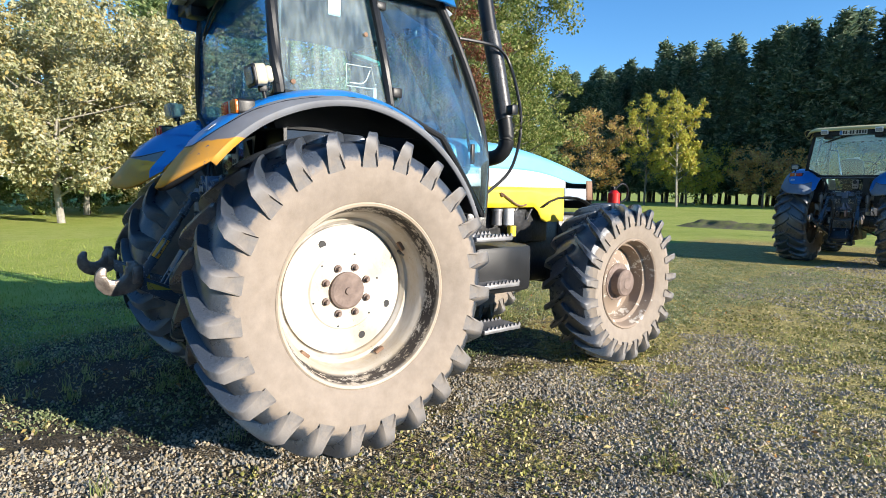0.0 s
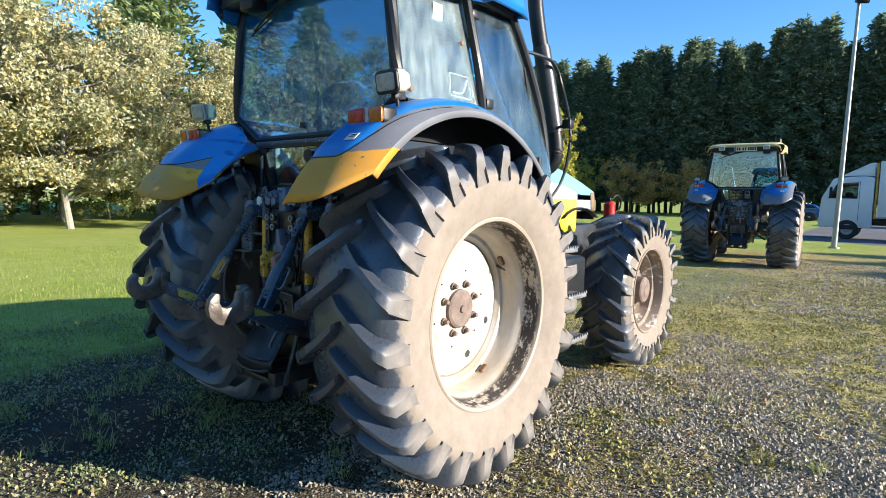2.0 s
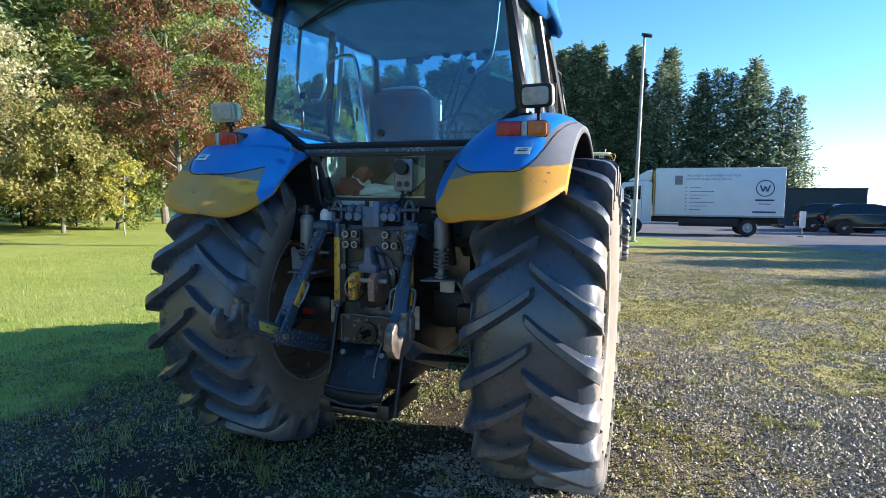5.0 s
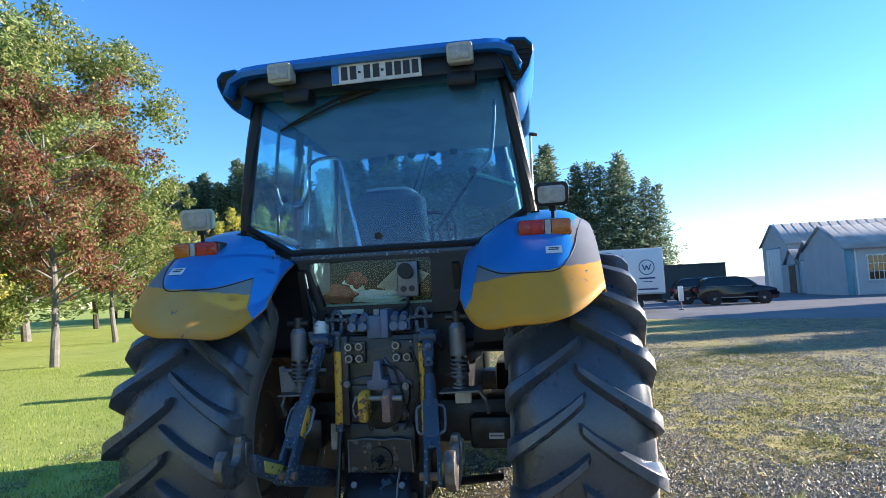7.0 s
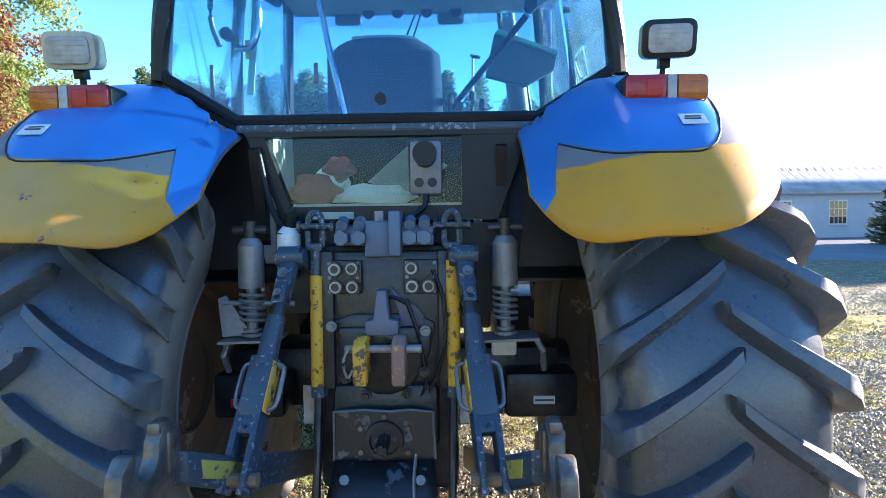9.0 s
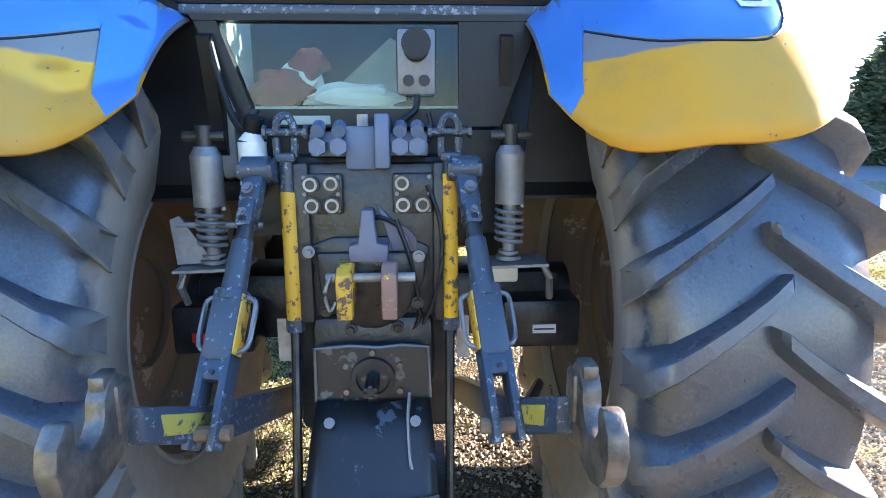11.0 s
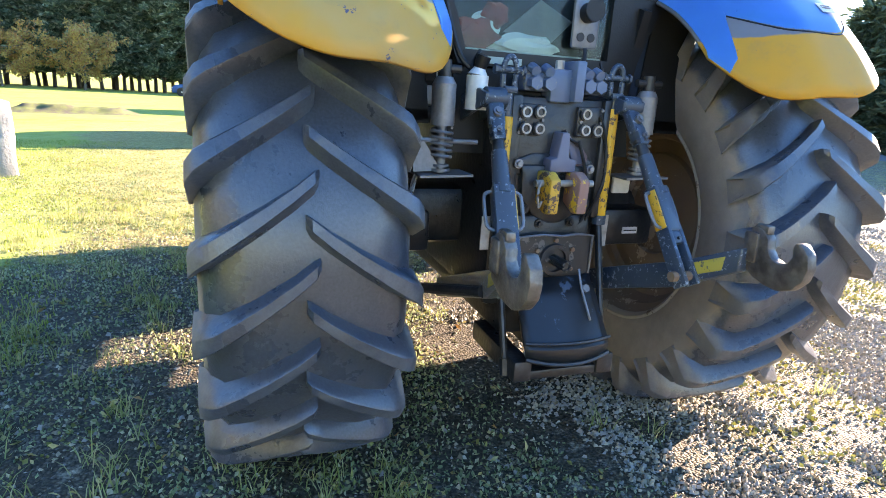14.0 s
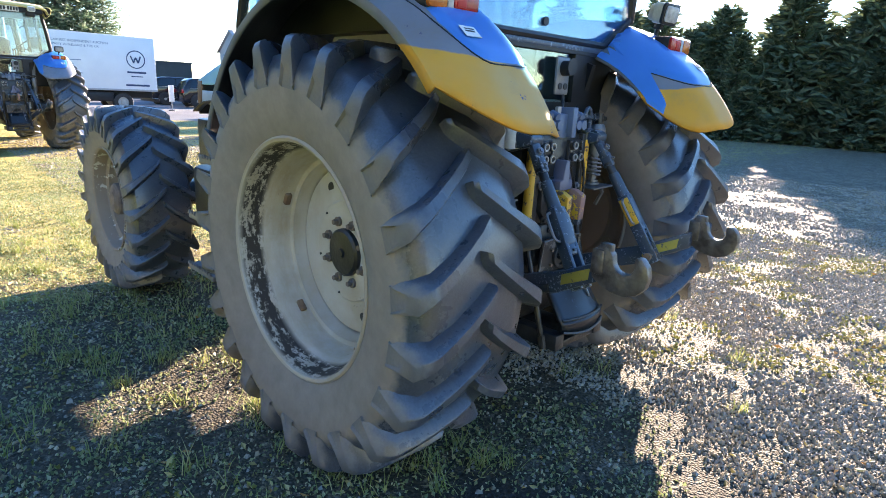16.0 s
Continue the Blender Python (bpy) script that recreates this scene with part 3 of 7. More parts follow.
def wing(parent, side, colours):
    xs = [0.465 + (1.095 - 0.465) * k / 22 for k in range(23)]
    bm = B()
    rows = []
    for i in range(49):
        rows.append([wing_point(x, wing_end(x) + (157 - wing_end(x)) * i / 48) for x in xs])
    lip = []
    for i in range(49):
        x = 1.095
        th = wing_end(x) + (157 - wing_end(x)) * i / 48
        lip.append(wing_point(x + 0.004, th, -0.03))
    rows = [r + [l] for r, l in zip(rows, lip)]
    sheet(bm, rows)
    if side < 0:
        mirror_x(bm)
    w = part("wing", bm, [colours["wing"], black_plastic], parent, colours["wing_label"], at=pose(-0.03, 0, 0), thick=0.012, recalc=False)
    w.modifiers[0].material_offset = 1
    # the blue cover on top of it
    bm = B()
    rows = []
    n = 40
    for i in range(n + 1):
        s = i / n
        row = []
        for k in range(19):
            wide = 0.985 + 0.075 * clamp((s - 0.10) / 0.35, 0, 1)
            x = 0.468 + (wide - 0.468) * k / 18
            th0 = cover_end(x, k / 18)
            row.append(wing_point(x, th0 + (118 - th0) * s, 0.007 - (0.008 if k == 18 or i == 0 else 0)))
        rows.append(row)
    sheet(bm, rows)
    if side < 0:
        mirror_x(bm)
    part("wing_cover", bm, colours["body"], w, "glossy blue wing cover", recalc=False)
    # seam strip along the lower edge of the cover
    pts = []
    for k in range(19):
        x = 0.555 + (0.98 - 0.555) * k / 18
        pts.append(wing_point(x, cover_end(x, (x - 0.455) / 0.53) - 0.3, 0.0))
    pts += [wing_point(0.988 + 0.075 * clamp((th - 53) / 24, 0, 1), th, 0.0) for th in (54, 58, 62, 70, 78, 90, 104)]
    bm = tube(B(), [(side * p[0], p[1], p[2]) for p in pts], 0.0032, 6)
    part("seam", bm, black_plastic, w)
    # inner wall between the wing and the cab
    arc = [(-0.93 * math.cos(radians(t)), 0.905 + 0.93 * math.sin(radians(t))) for t in range(66, 150, 6)]
    bm = slab(B(), arc + [(0.95, 1.25), (0.55, 1.18), (0.0, 1.22), (-0.30, 1.45)], "x", side * 0.395, side * 0.43)
    part("inner_wing", bm, black_plastic, w, "black inner wheel arch wall")
    # tail light: housing with an orange, a clear and a red lens
    m = Matrix.Translation((side * 0.865 - 0.002, -0.585, 1.884)) @ pose(0, 0, 0, 2, 0, 0)
    lamp = part("tail_light", slab(B(), rounded(0.121, 0.040, 0.016), "y", -0.016, 0.07, 0.004), black_plastic, w, "rectangular rear light cluster", m)
    o = side

    def lens(name, x0, x1, out, material, label):
        """One lens; out: the end with round corners (1 right, -1 left, 0 none)."""
        c, hw, hh, k = (x0 + x1) / 2, abs(x1 - x0) / 2, 0.036, 0.016
        outline = []
        for sx, sy, a0 in ((1, 1, 0), (-1, 1, 90), (-1, -1, 180), (1, -1, 270)):
            if sx == out:
                outline += [(c + sx * (hw - k) + k * math.cos(a), sy * (hh - k) + k * math.sin(a)) for a in [radians(a0 + 30 * t) for t in range(4)]]
            else:
                outline.append((c + sx * hw, sy * hh))
        ob = part(name, slab(B(), outline, "y", -0.030, -0.012, 0.003), material, lamp, label)
        for z in (-0.018, 0.0, 0.018) if out else ():
            part("lens_rib", box(B(), c - hw * 0.8, c + hw * 0.8, -0.0315, -0.030, z - 0.0012, z + 0.0012), material, ob)
    lens("orange_lens", o * 0.032, o * 0.117, o, orange_lens, "orange lens")
    lens("clear_lens", o * 0.002, o * 0.029, 0, clear_lens, "small clear lens")
    lens("red_lens", -o * 0.117, -o * 0.001, -o, red_lens, "red lens")
    part("reflector", box(B(), -o * 0.035 - 0.022, -o * 0.035 + 0.022, -0.0325, -0.030, -0.024, 0.024, 0.002), red_plastic, lamp, "bright red square reflector")
    q = Vector(wing_point(0.895, 50.5, 0.009))
    nrm = Vector((0, -math.cos(radians(50.5)), math.sin(radians(50.5))))
    m = Matrix.Translation((side * q.x, q.y, q.z)) @ nrm.to_track_quat("Z", "Y").to_matrix().to_4x4()
    st = part("sticker", box(B(), -0.035, 0.035, -0.026, 0.026, 0, 0.0015), paper_white, w, "small worn white sticker", m)
    part("printed_bar", box(box(B(), -0.024, 0.02, -0.004, 0.004, 0.0016, 0.0022), -0.02, 0.024, 0.009, 0.015, 0.0016, 0.0022), ink, st)
    # work lamp on a short bracket
    m = Matrix.Translation((side * 0.92 - 0.01, -0.47, 2.058)) @ pose(0, 0, 0, 10, 0, -side * 4)
    wl = part("work_lamp", slab(slab(B(), rounded(0.078, 0.054, 0.022), "y", -0.035, 0.02, 0.006), rounded(0.062, 0.042, 0.02), "y", 0.02, 0.06, 0.012), colours["lamp"], w, "square work lamp on a bracket", m)
    part("bezel", slab(B(), rounded(0.080, 0.056, 0.024), "y", -0.047, -0.030, 0.004), black_plastic if side > 0 else colours["lamp"], wl)
    part("lamp_lens", slab(B(), rounded(0.064, 0.041, 0.018), "y", -0.054, -0.046, 0.003), clear_lens, wl, "ribbed glass lens")
    for k in range(5):
        part("lens_rib", box(B(), -0.05, 0.05, -0.0555, -0.054, -0.028 + 0.014 * k - 0.001, -0.028 + 0.014 * k + 0.001), clear_lens, wl)
    bm = rod(B(), (0, 0.01, -0.05), (0, 0.012, -0.13), 0.010)
    box(bm, -0.016, 0.016, -0.012, 0.03, -0.082, -0.050, 0.003)
    box(bm, -0.03, 0.03, -0.02, 0.045, -0.135, -0.122, 0.003)
    part("bracket", bm, black_plastic, wl)
    return w


# ---- cab ----
def crumple(at, size, seed):
    """A crumpled lump of cloth or paper."""
    bm = B()
    bmesh.ops.create_icosphere(bm, subdivisions=3, radius=1.0)
    for v in bm.verts:
        k = 1 + 0.42 * noise.noise(v.co * 1.7 + Vector((seed, 0, 0))) + 0.16 * abs(noise.noise(v.co * 4.5 + Vector((0, seed, 0))))
        v.co = Vector((v.co.x * size[0] * k + at[0], v.co.y * size[1] * k + at[1], v.co.z * size[2] * k + at[2]))
    return bm


def cab(parent, colours, fine=True):
    bm = B()
    for s in (1, -1):
        tube(bm, curve_pts([(s * 0.775, -0.315, 2.00), (s * 0.755, -0.33, 2.20), (s * 0.715, -0.33, 2.50), (s * 0.675, -0.31, 2.76)], 4), 0.034, 10)
        tube(bm, curve_pts([(s * 0.79, 0.40, 1.98), (s * 0.77, 0.36, 2.30), (s * 0.705, 0.30, 2.74)], 4), 0.028, 8)
        tube(bm, curve_pts([(s * 0.76, 1.22, 1.28), (s * 0.775, 1.22, 1.70), (s * 0.765, 1.13, 2.10), (s * 0.72, 1.00, 2.45), (s * 0.67, 0.86, 2.74)], 4), 0.030, 10)
        tube(bm, [(s * 0.80, -0.30, 1.995), (s * 0.80, 0.40, 1.99)], 0.022, 8)
        tube(bm, [(s * 0.785, 0.40, 1.99), (s * 0.80, 0.80, 1.83), (s * 0.79, 1.02, 1.55), (s * 0.76, 1.20, 1.30)], 0.022, 8)
        tube(bm, [(s * 0.675, -0.31, 2.745), (s * 0.705, 0.30, 2.745), (s * 0.67, 0.86, 2.74)], 0.03, 8)
        # door handle, hinges
        if fine:
            box(bm, s * 0.80 - 0.012, s * 0.80 + 0.012, 1.06, 1.09, 1.66, 1.80, 0.006)
            box(bm, s * 0.80 - 0.015, s * 0.80 + 0.02, 0.40, 0.47, 2.05, 2.11, 0.008)
            box(bm, s * 0.735 - 0.015, s * 0.735 + 0.02, 0.32, 0.39, 2.58, 2.63, 0.008)
    tube(bm, [(-0.67, 0.86, 2.74), (0.67, 0.86, 2.74)], 0.03, 8)
    tube(bm, [(-0.675, -0.31, 2.745), (0.675, -0.31, 2.745)], 0.03, 8)
    # lower edge of the rear window
    tube(bm, [(-0.79, -0.325, 2.06), (-0.74, -0.33, 2.00), (-0.505, -0.335, 1.858), (0.505, -0.335, 1.858), (0.74, -0.33, 2.00), (0.79, -0.325, 2.06)], 0.020, 8)
    frame_ = part("cab_frame", bm, black_plastic, parent, "black steel cab posts and window surrounds")
    # rear window
    ro = [(-0.505, 1.862), (0.505, 1.862), (0.745, 2.01), (0.765, 2.06), (0.675, 2.742), (-0.675, 2.742), (-0.765, 2.06), (-0.745, 2.01)]
    rw = part("rear_window", slab(B(), ro, "y", -0.336, -0.330), rear_glass if fine else far_glass, parent, "large tinted rear window", smooth=0)
    edge = [(x, -0.337, z) for x, z in ro]
    part("window_seal", tube(B(), [Vector(p) for p in edge + edge[:1]], 0.013, 6), black_plastic, rw)
    bm = rod(B(), (-0.02, -0.345, 1.925), (-0.02, -0.325, 1.925), 0.020, seg=14)
    part("window_knob", bm, black_plastic, rw)
    # wiper
    bm = tube(B(), [(-0.02, -0.375, 2.715), (-0.16, -0.372, 2.685), (-0.33, -0.368, 2.625), (-0.50, -0.36, 2.55)], 0.007, 6)
    box(bm, -0.20, 0.06, -0.385, -0.345, -0.012, 0.012, 0.005, Matrix.Translation((0, 0, 2.70)) @ pose(0, 0, 0, 0, -14, 0))
    tube(bm, [(-0.09, -0.352, 2.69), (-0.55, -0.345, 2.535)], 0.006, 5)
    part("wiper", bm, black_plastic, rw, "black rear wiper arm and blade")
    # side windows and doors
    for s in (1, -1):
        q = [(-0.30, 2.02), (0.37, 2.015), (0.30, 2.72), (-0.29, 2.72)]
        bm = B()
        vs = [bm.verts.new((s * (0.79 - 0.125 * (z - 2.0) / 0.72), y, z)) for y, z in q]
        bm.faces.new(vs)
        g = part("side_window", bm, side_glass if fine and s > 0 else cab_glass, parent, "streaky rear side window", smooth=0, thick=0.005)
        if fine and s > 0:
            k = B()
            box(k, 0.787, 0.791, 0.02, 0.10, 2.50, 2.60, 0, pose(0, 0, 0))
            bmesh.ops.translate(k, vec=(-0.09, 0, 0), verts=k.verts)
            part("sticker", k, paper_white, g)
            bm = tube(B(), [(s * 0.775, 0.10, 2.09), (s * 0.775, 0.30, 2.09), (s * 0.755, 0.28, 2.22), (s * 0.755, 0.11, 2.22), (s * 0.775, 0.10, 2.09)], 0.003, 4)
            tube(bm, curve_pts([(s * 0.775, 0.12, 2.11), (s * 0.77, 0.22, 2.12), (s * 0.757, 0.27, 2.20)], 4), 0.004, 4)
            part("window_decal", bm, paper_white, g, "faint white outline decal")
            for y, z in ((-0.24, 2.07), (0.26, 2.42)):
                part("window_bolt", rod(B(), (0.79 - 0.125 * (z - 2) / 0.72 - 0.012, y, z), (0.79 - 0.125 * (z - 2) / 0.72 + 0.012, y, z), 0.014, seg=10), rust, g)
        d = [(0.42, 2.0), (0.80, 1.84), (1.02, 1.56), (1.19, 1.31), (1.215, 1.70), (1.13, 2.10), (1.0, 2.45), (0.86, 2.72), (0.33, 2.72)]
        bm = B()
        vs = [bm.verts.new((s * (0.79 - 0.125 * clamp((z - 2.0) / 0.72, -0.25, 1)), y, z)) for y, z in d]
        bm.faces.new(vs)
        g = part("door_glass", bm, door_pane if s > 0 and fine else cab_glass, parent, "curved glass cab door", smooth=0, thick=0.005)
        part("door_bar", tube(B(), curve_pts([(s * 0.74, 0.93, 2.40), (s * 0.735, 1.04, 2.1), (s * 0.74, 1.10, 1.75)], 4), 0.010, 6), black_plastic, g)
    bm = B()
    sheet(bm, [[(x, 0.87 + 0.02 * (1 - (x / 0.67) ** 2), 2.72) for x in np.linspace(-0.67, 0.67, 7)], [(x, 1.13 + 0.06 * (1 - (x / 0.74) ** 2), 2.1) for x in np.linspace(-0.74, 0.74, 7)], [(x, 1.2 + 0.08 * (1 - (x / 0.74) ** 2), 1.6) for x in np.linspace(-0.74, 0.74, 7)]])
    g = part("windscreen", bm, cab_glass, parent, "tinted windscreen", thick=0.005)
    g.visible_shadow = False
    part("front_wiper", tube(tube(B(), [(0.02, 1.02, 2.72), (-0.28, 1.22, 2.10)], 0.006, 5), [(0.05, 1.02, 2.72), (-0.2, 1.22, 2.10)], 0.006, 5), black_plastic, g)
    # roof: a moulded cap with a rear visor
    bm = B()
    rows = []
    for y, zt, hw in ((-0.44, 2.790, 0.74), (-0.53, 2.792, 0.755), (-0.54, 2.815, 0.765), (-0.515, 2.850, 0.76), (-0.38, 2.885, 0.775), (0.1, 2.935, 0.80), (0.55, 2.945, 0.80), (0.82, 2.91, 0.79), (0.92, 2.86, 0.76), (0.95, 2.77, 0.74), (0.90, 2.73, 0.73)):
        low = 2.705 + 0.02 * clamp((y + 0.35) / 0.5, 0, 1)
        row = []
        for u in np.linspace(-1, 1, 25):
            k = abs(u)
            e = clamp((k - 0.78) / 0.22, 0, 1)
            z = zt - 0.012 * k * k - (zt - low) * e ** 2.4
            row.append((math.copysign(hw * (min(k, 0.94) / 0.94 + (0.012 if k > 0.94 else 0)), u), y, z))
        rows.append(row)
    sheet(bm, rows)
    roof = part("roof", bm, colours["roof"], parent, colours["roof_label"], thick=0.02)
    bm = slab(B(), [(-0.33, 2.742), (0.9, 2.742), (1.0, 2.70), (0.95, 2.66), (-0.30, 2.70)], "x", -0.66, 0.66, 0.01)
    part("headliner", bm, headliner_grey, roof, "grey cloth headliner")
    bm = slab(B(), [(-0.69, 2.695), (0.69, 2.695), (0.66, 2.795), (-0.66, 2.795)], "y", -0.485, -0.36, 0.008)
    part("rear_visor", bm, black_plastic, roof, "black panel under the roof's rear edge")
    for s in (1, -1):
        m = Matrix.Translation((s * 0.465 + 0.016, -0.535, 2.772)) @ pose(0, 0, 0, 8, 0, 0) @ Matrix.Scale(0.86, 4)
        rl = part("roof_lamp", slab(B(), rounded(0.074, 0.056, 0.018), "y", -0.035, 0.05, 0.008), cream_plastic if fine else white_plastic, roof, "square white roof work lamp", m)
        part("lamp_lens", box(B(), -0.058, 0.058, -0.042, -0.034, -0.038, 0.038, 0.004), clear_lens, rl)
        part("mirror_pod", box(B(), s * 0.435 + 0.04 - 0.075, s * 0.435 + 0.04 + 0.075, -0.49, -0.37, 2.63, 2.72, 0.025), black_plastic, roof)
        # fairing: a blue wedge that hangs outside the pillar, its rear face a black vent
        edge = [(0.64, 2.80), (0.72, 2.842), (0.80, 2.835), (0.836, 2.805), (0.838, 2.765), (0.815, 2.700), (0.775, 2.645), (0.745, 2.625), (0.722, 2.640), (0.70, 2.70), (0.67, 2.75)]

        def hoop(k):
            return [(s * (0.755 + (x - 0.755) * k), 2.745 + (z - 2.745) * k) for x, z in edge]
        pod = B()
        sheet(pod, [[(x, y + 0.35 * (2.80 - z) * b, z + dz) for x, z in hoop(k) + hoop(k)[:1]] for y, k, dz, b in (
            (-0.475, 0.02, 0, 1), (-0.475, 0.86, 0, 1), (-0.490, 0.87, 0, 1), (-0.498, 0.93, 0, 1), (-0.490, 0.99, 0, 1), (-0.40, 1.0, 0, 1), (-0.15, 1.0, 0.01, 0.5), (0.15, 0.92, 0.02, 0), (0.45, 0.7, 0.035, 0), (0.62, 0.1, 0.04, 0))])
        bmesh.ops.remove_doubles(pod, verts=pod.verts, dist=1e-5)
        fa = part("roof_fairing", pod, colours["roof"], roof, "rounded side fairing under the roof edge", smooth=50)
        bm = B()
        ring = hoop(0.86)
        bm.faces.new([bm.verts.new((x, -0.480 + 0.35 * (2.80 - z), z)) for x, z in ring])
        gr = part("fairing_grille", bm, black_plastic, fa, "black air grille", smooth=0, thick=0.003)
        for q in range(6):
            z = 2.672 + 0.022 * q
            y = -0.484 + 0.35 * (2.80 - z)
            part("grille_bar", box(B(), s * (0.752 + 0.004 * q) - 0.03 - 0.004 * q, s * (0.752 + 0.004 * q) + 0.03 + 0.003 * q, y - 0.008, y, z, z + 0.006), black_plastic, gr)
    # number plate, its characters as plain bars
    m = Matrix.Translation((0.045, -0.500, 2.748)) @ pose(0, 0, 0, 4, 0, 0)
    pl = part("number_plate", box(B(), -0.235, 0.235, -0.006, 0.006, -0.052, 0.052, 0.004), paper_white, roof, "white number plate with dark bars", m)
    part("plate_band", box(B(), -0.232, -0.195, -0.0085, -0.006, -0.048, 0.048), blue_paint, pl)
    for k, (x, w) in enumerate(((-0.165, 0.034), (-0.118, 0.034), (-0.085, 0.014), (-0.045, 0.034), (0.003, 0.034), (0.035, 0.014), (0.07, 0.034), (0.115, 0.034), (0.16, 0.034), (0.205, 0.034))):
        hgt = 0.034 if w > 0.02 else 0.006
        part("plate_bar", box(B(), x - w / 2, x + w / 2, -0.0085, -0.006, -hgt, hgt), ink, pl)
    # rear lower panel with its window
    bm = B()
    slab(bm, [(-0.50, 1.838), (-0.475, 1.80), (0.475, 1.80), (0.50, 1.838)], "y", -0.35, -0.30)
    slab(bm, [(-0.475, 1.80), (-0.36, 1.515), (-0.335, 1.57), (-0.415, 1.80)], "y", -0.345, -0.30)
    slab(bm, [(0.475, 1.80), (0.25, 1.80), (0.25, 1.56), (0.37, 1.515)], "y", -0.345, -0.30)
    slab(bm, [(-0.36, 1.515), (0.37, 1.515), (0.25, 1.565), (-0.335, 1.565)], "y", -0.346, -0.30)
    lo = part("rear_panel", bm, black_plastic, parent, "black panel under the rear window")
    part("rear_wall", slab(B(), [(-0.36, 1.505), (0.37, 1.505), (0.42, 1.20), (-0.42, 1.20)], "y", -0.32, -0.28), black_plastic, lo)
    for s in (1, -1):
        part("corner_wall", slab(B(), [(s * 0.44, 1.30), (s * 0.76, 1.30), (s * 0.76, 1.97), (s * 0.72, 1.97), (s * 0.49, 1.83)], "y", -0.29, -0.27), black_plastic, lo)
    lw = part("lower_window", slab(B(), [(-0.415, 1.80), (-0.335, 1.565), (0.25, 1.565), (0.25, 1.80)], "y", -0.328, -0.322), low_glass, parent, "low rear window with things stored behind it", smooth=0)
    lw.visible_shadow = False
    part("cross_rail", box(B(), -0.51, 0.51, -0.352, -0.31, 1.815, 1.842, 0.006), chipped_blue, lo, "dark blue rail under the rear window")
    sp = part("socket_plate", box(B(), 0.075, 0.185, -0.365, -0.35, 1.60, 1.78, 0.012), grey_metal, lo, "grey plate with a round socket")
    part("socket", rod(rod(B(), (0.13, -0.405, 1.725), (0.13, -0.36, 1.725), 0.036, seg=18), (0.13, -0.415, 1.732), (0.13, -0.40, 1.732), 0.040, 0.03, 18), black_plastic, sp)
    for x in (0.108, 0.152):
        part("plug_hole", rod(B(), (x, -0.369, 1.640), (x, -0.362, 1.640), 0.016, seg=14), ink, sp)
    part("cable", tube(B(), curve_pts([(0.13, -0.37, 1.60), (0.125, -0.38, 1.56), (0.09, -0.40, 1.53), (0.06, -0.42, 1.50)], 4), 0.010, 7), black_plastic, sp)
    part("cable", tube(B(), curve_pts([(-0.43, -0.36, 1.74), (-0.40, -0.38, 1.62), (-0.36, -0.40, 1.52), (-0.28, -0.42, 1.47)], 4), 0.010, 7), black_plastic, lo)
    part("label_plate", box(box(B(), -0.27, -0.115, -0.352, -0.346, 1.522, 1.546, 0), -0.20, -0.12, -0.354, -0.352, 1.527, 1.541), plain("pale green label", (0.35, 0.42, 0.36), (0.28, 0.34, 0.3), 0.6), lo, "small pale label strip")
    # inside
    part("cab_floor", box(B(), -0.70, 0.70, -0.29, 1.15, 1.30, 1.36, 0.01), black_plastic, parent)
    bm = slab(B(), [(-0.28, 1.36), (-0.28, 1.86), (-0.12, 1.90), (0.30, 1.86), (0.42, 1.72), (0.42, 1.36)], "x", -0.74, -0.40, 0.03)
    con = part("left_console", bm, cab_grey, parent, "pale grey console beside the seat")
    bm = slab(B(), [(-0.28, 1.36), (-0.28, 1.82), (0.0, 1.92), (0.45, 1.98), (0.62, 1.90), (0.62, 1.36)], "x", 0.36, 0.74, 0.03)
    part("right_console", bm, cab_grey if not fine else seat_cloth, parent, "dark control console")
    sx = -0.05
    bm = B()
    sheet(bm, [[(sx + x * (1 - 0.12 * max(0, (z - 0.35))), 0.10 - 0.10 * z + 0.05 * (x / 0.2) ** 2, 1.80 + z * 0.50) for x in np.linspace(-0.20, 0.20, 11)] for z in (0, 0.2, 0.4, 0.6, 0.75)]
          + [[(sx + x * 0.90, 0.02 + 0.05 * (x / 0.2) ** 2, 1.80 + 0.50 * 0.75 + 0.05 * (1 - (x / 0.2) ** 4)) for x in np.linspace(-0.20, 0.20, 11)]])
    seat = part("driver_seat", bm, seat_cloth, parent, "dark cloth driver seat with a pale edge", thick=0.08)
    part("cushion", box(B(), sx - 0.23, sx + 0.23, 0.12, 0.55, 1.70, 1.84, 0.05), seat_cloth, seat)
    part("pedestal", box(B(), sx - 0.16, sx + 0.16, 0.12, 0.45, 1.36, 1.70, 0.02), black_plastic, seat)
    part("piping", tube(B(), curve_pts([(sx + 0.212, 0.07, 1.83), (sx + 0.207, 0.04, 2.05), (sx + 0.19, 0.02, 2.16), (sx + 0.13, -0.005, 2.222), (sx, -0.015, 2.232), (sx - 0.12, -0.01, 2.228)], 4), 0.010, 8), cab_grey, seat, "pale worn seat edge")
    ring = [(0.04 + 0.20 * math.cos(a), 0.80 + 0.12 * math.sin(a), 2.06 + 0.15 * math.sin(a)) for a in np.linspace(0, 2 * math.pi, 25)]
    bm = tube(B(), ring, 0.014, 7)
    tube(bm, [(0.04, 0.80, 2.06), (0.04, 1.05, 1.75)], 0.03, 8)
    tube(bm, [(-0.15, 0.80, 2.06), (0.23, 0.80, 2.06)], 0.012, 6)
    part("steering_wheel", bm, black_plastic, parent, "black steering wheel on its column")
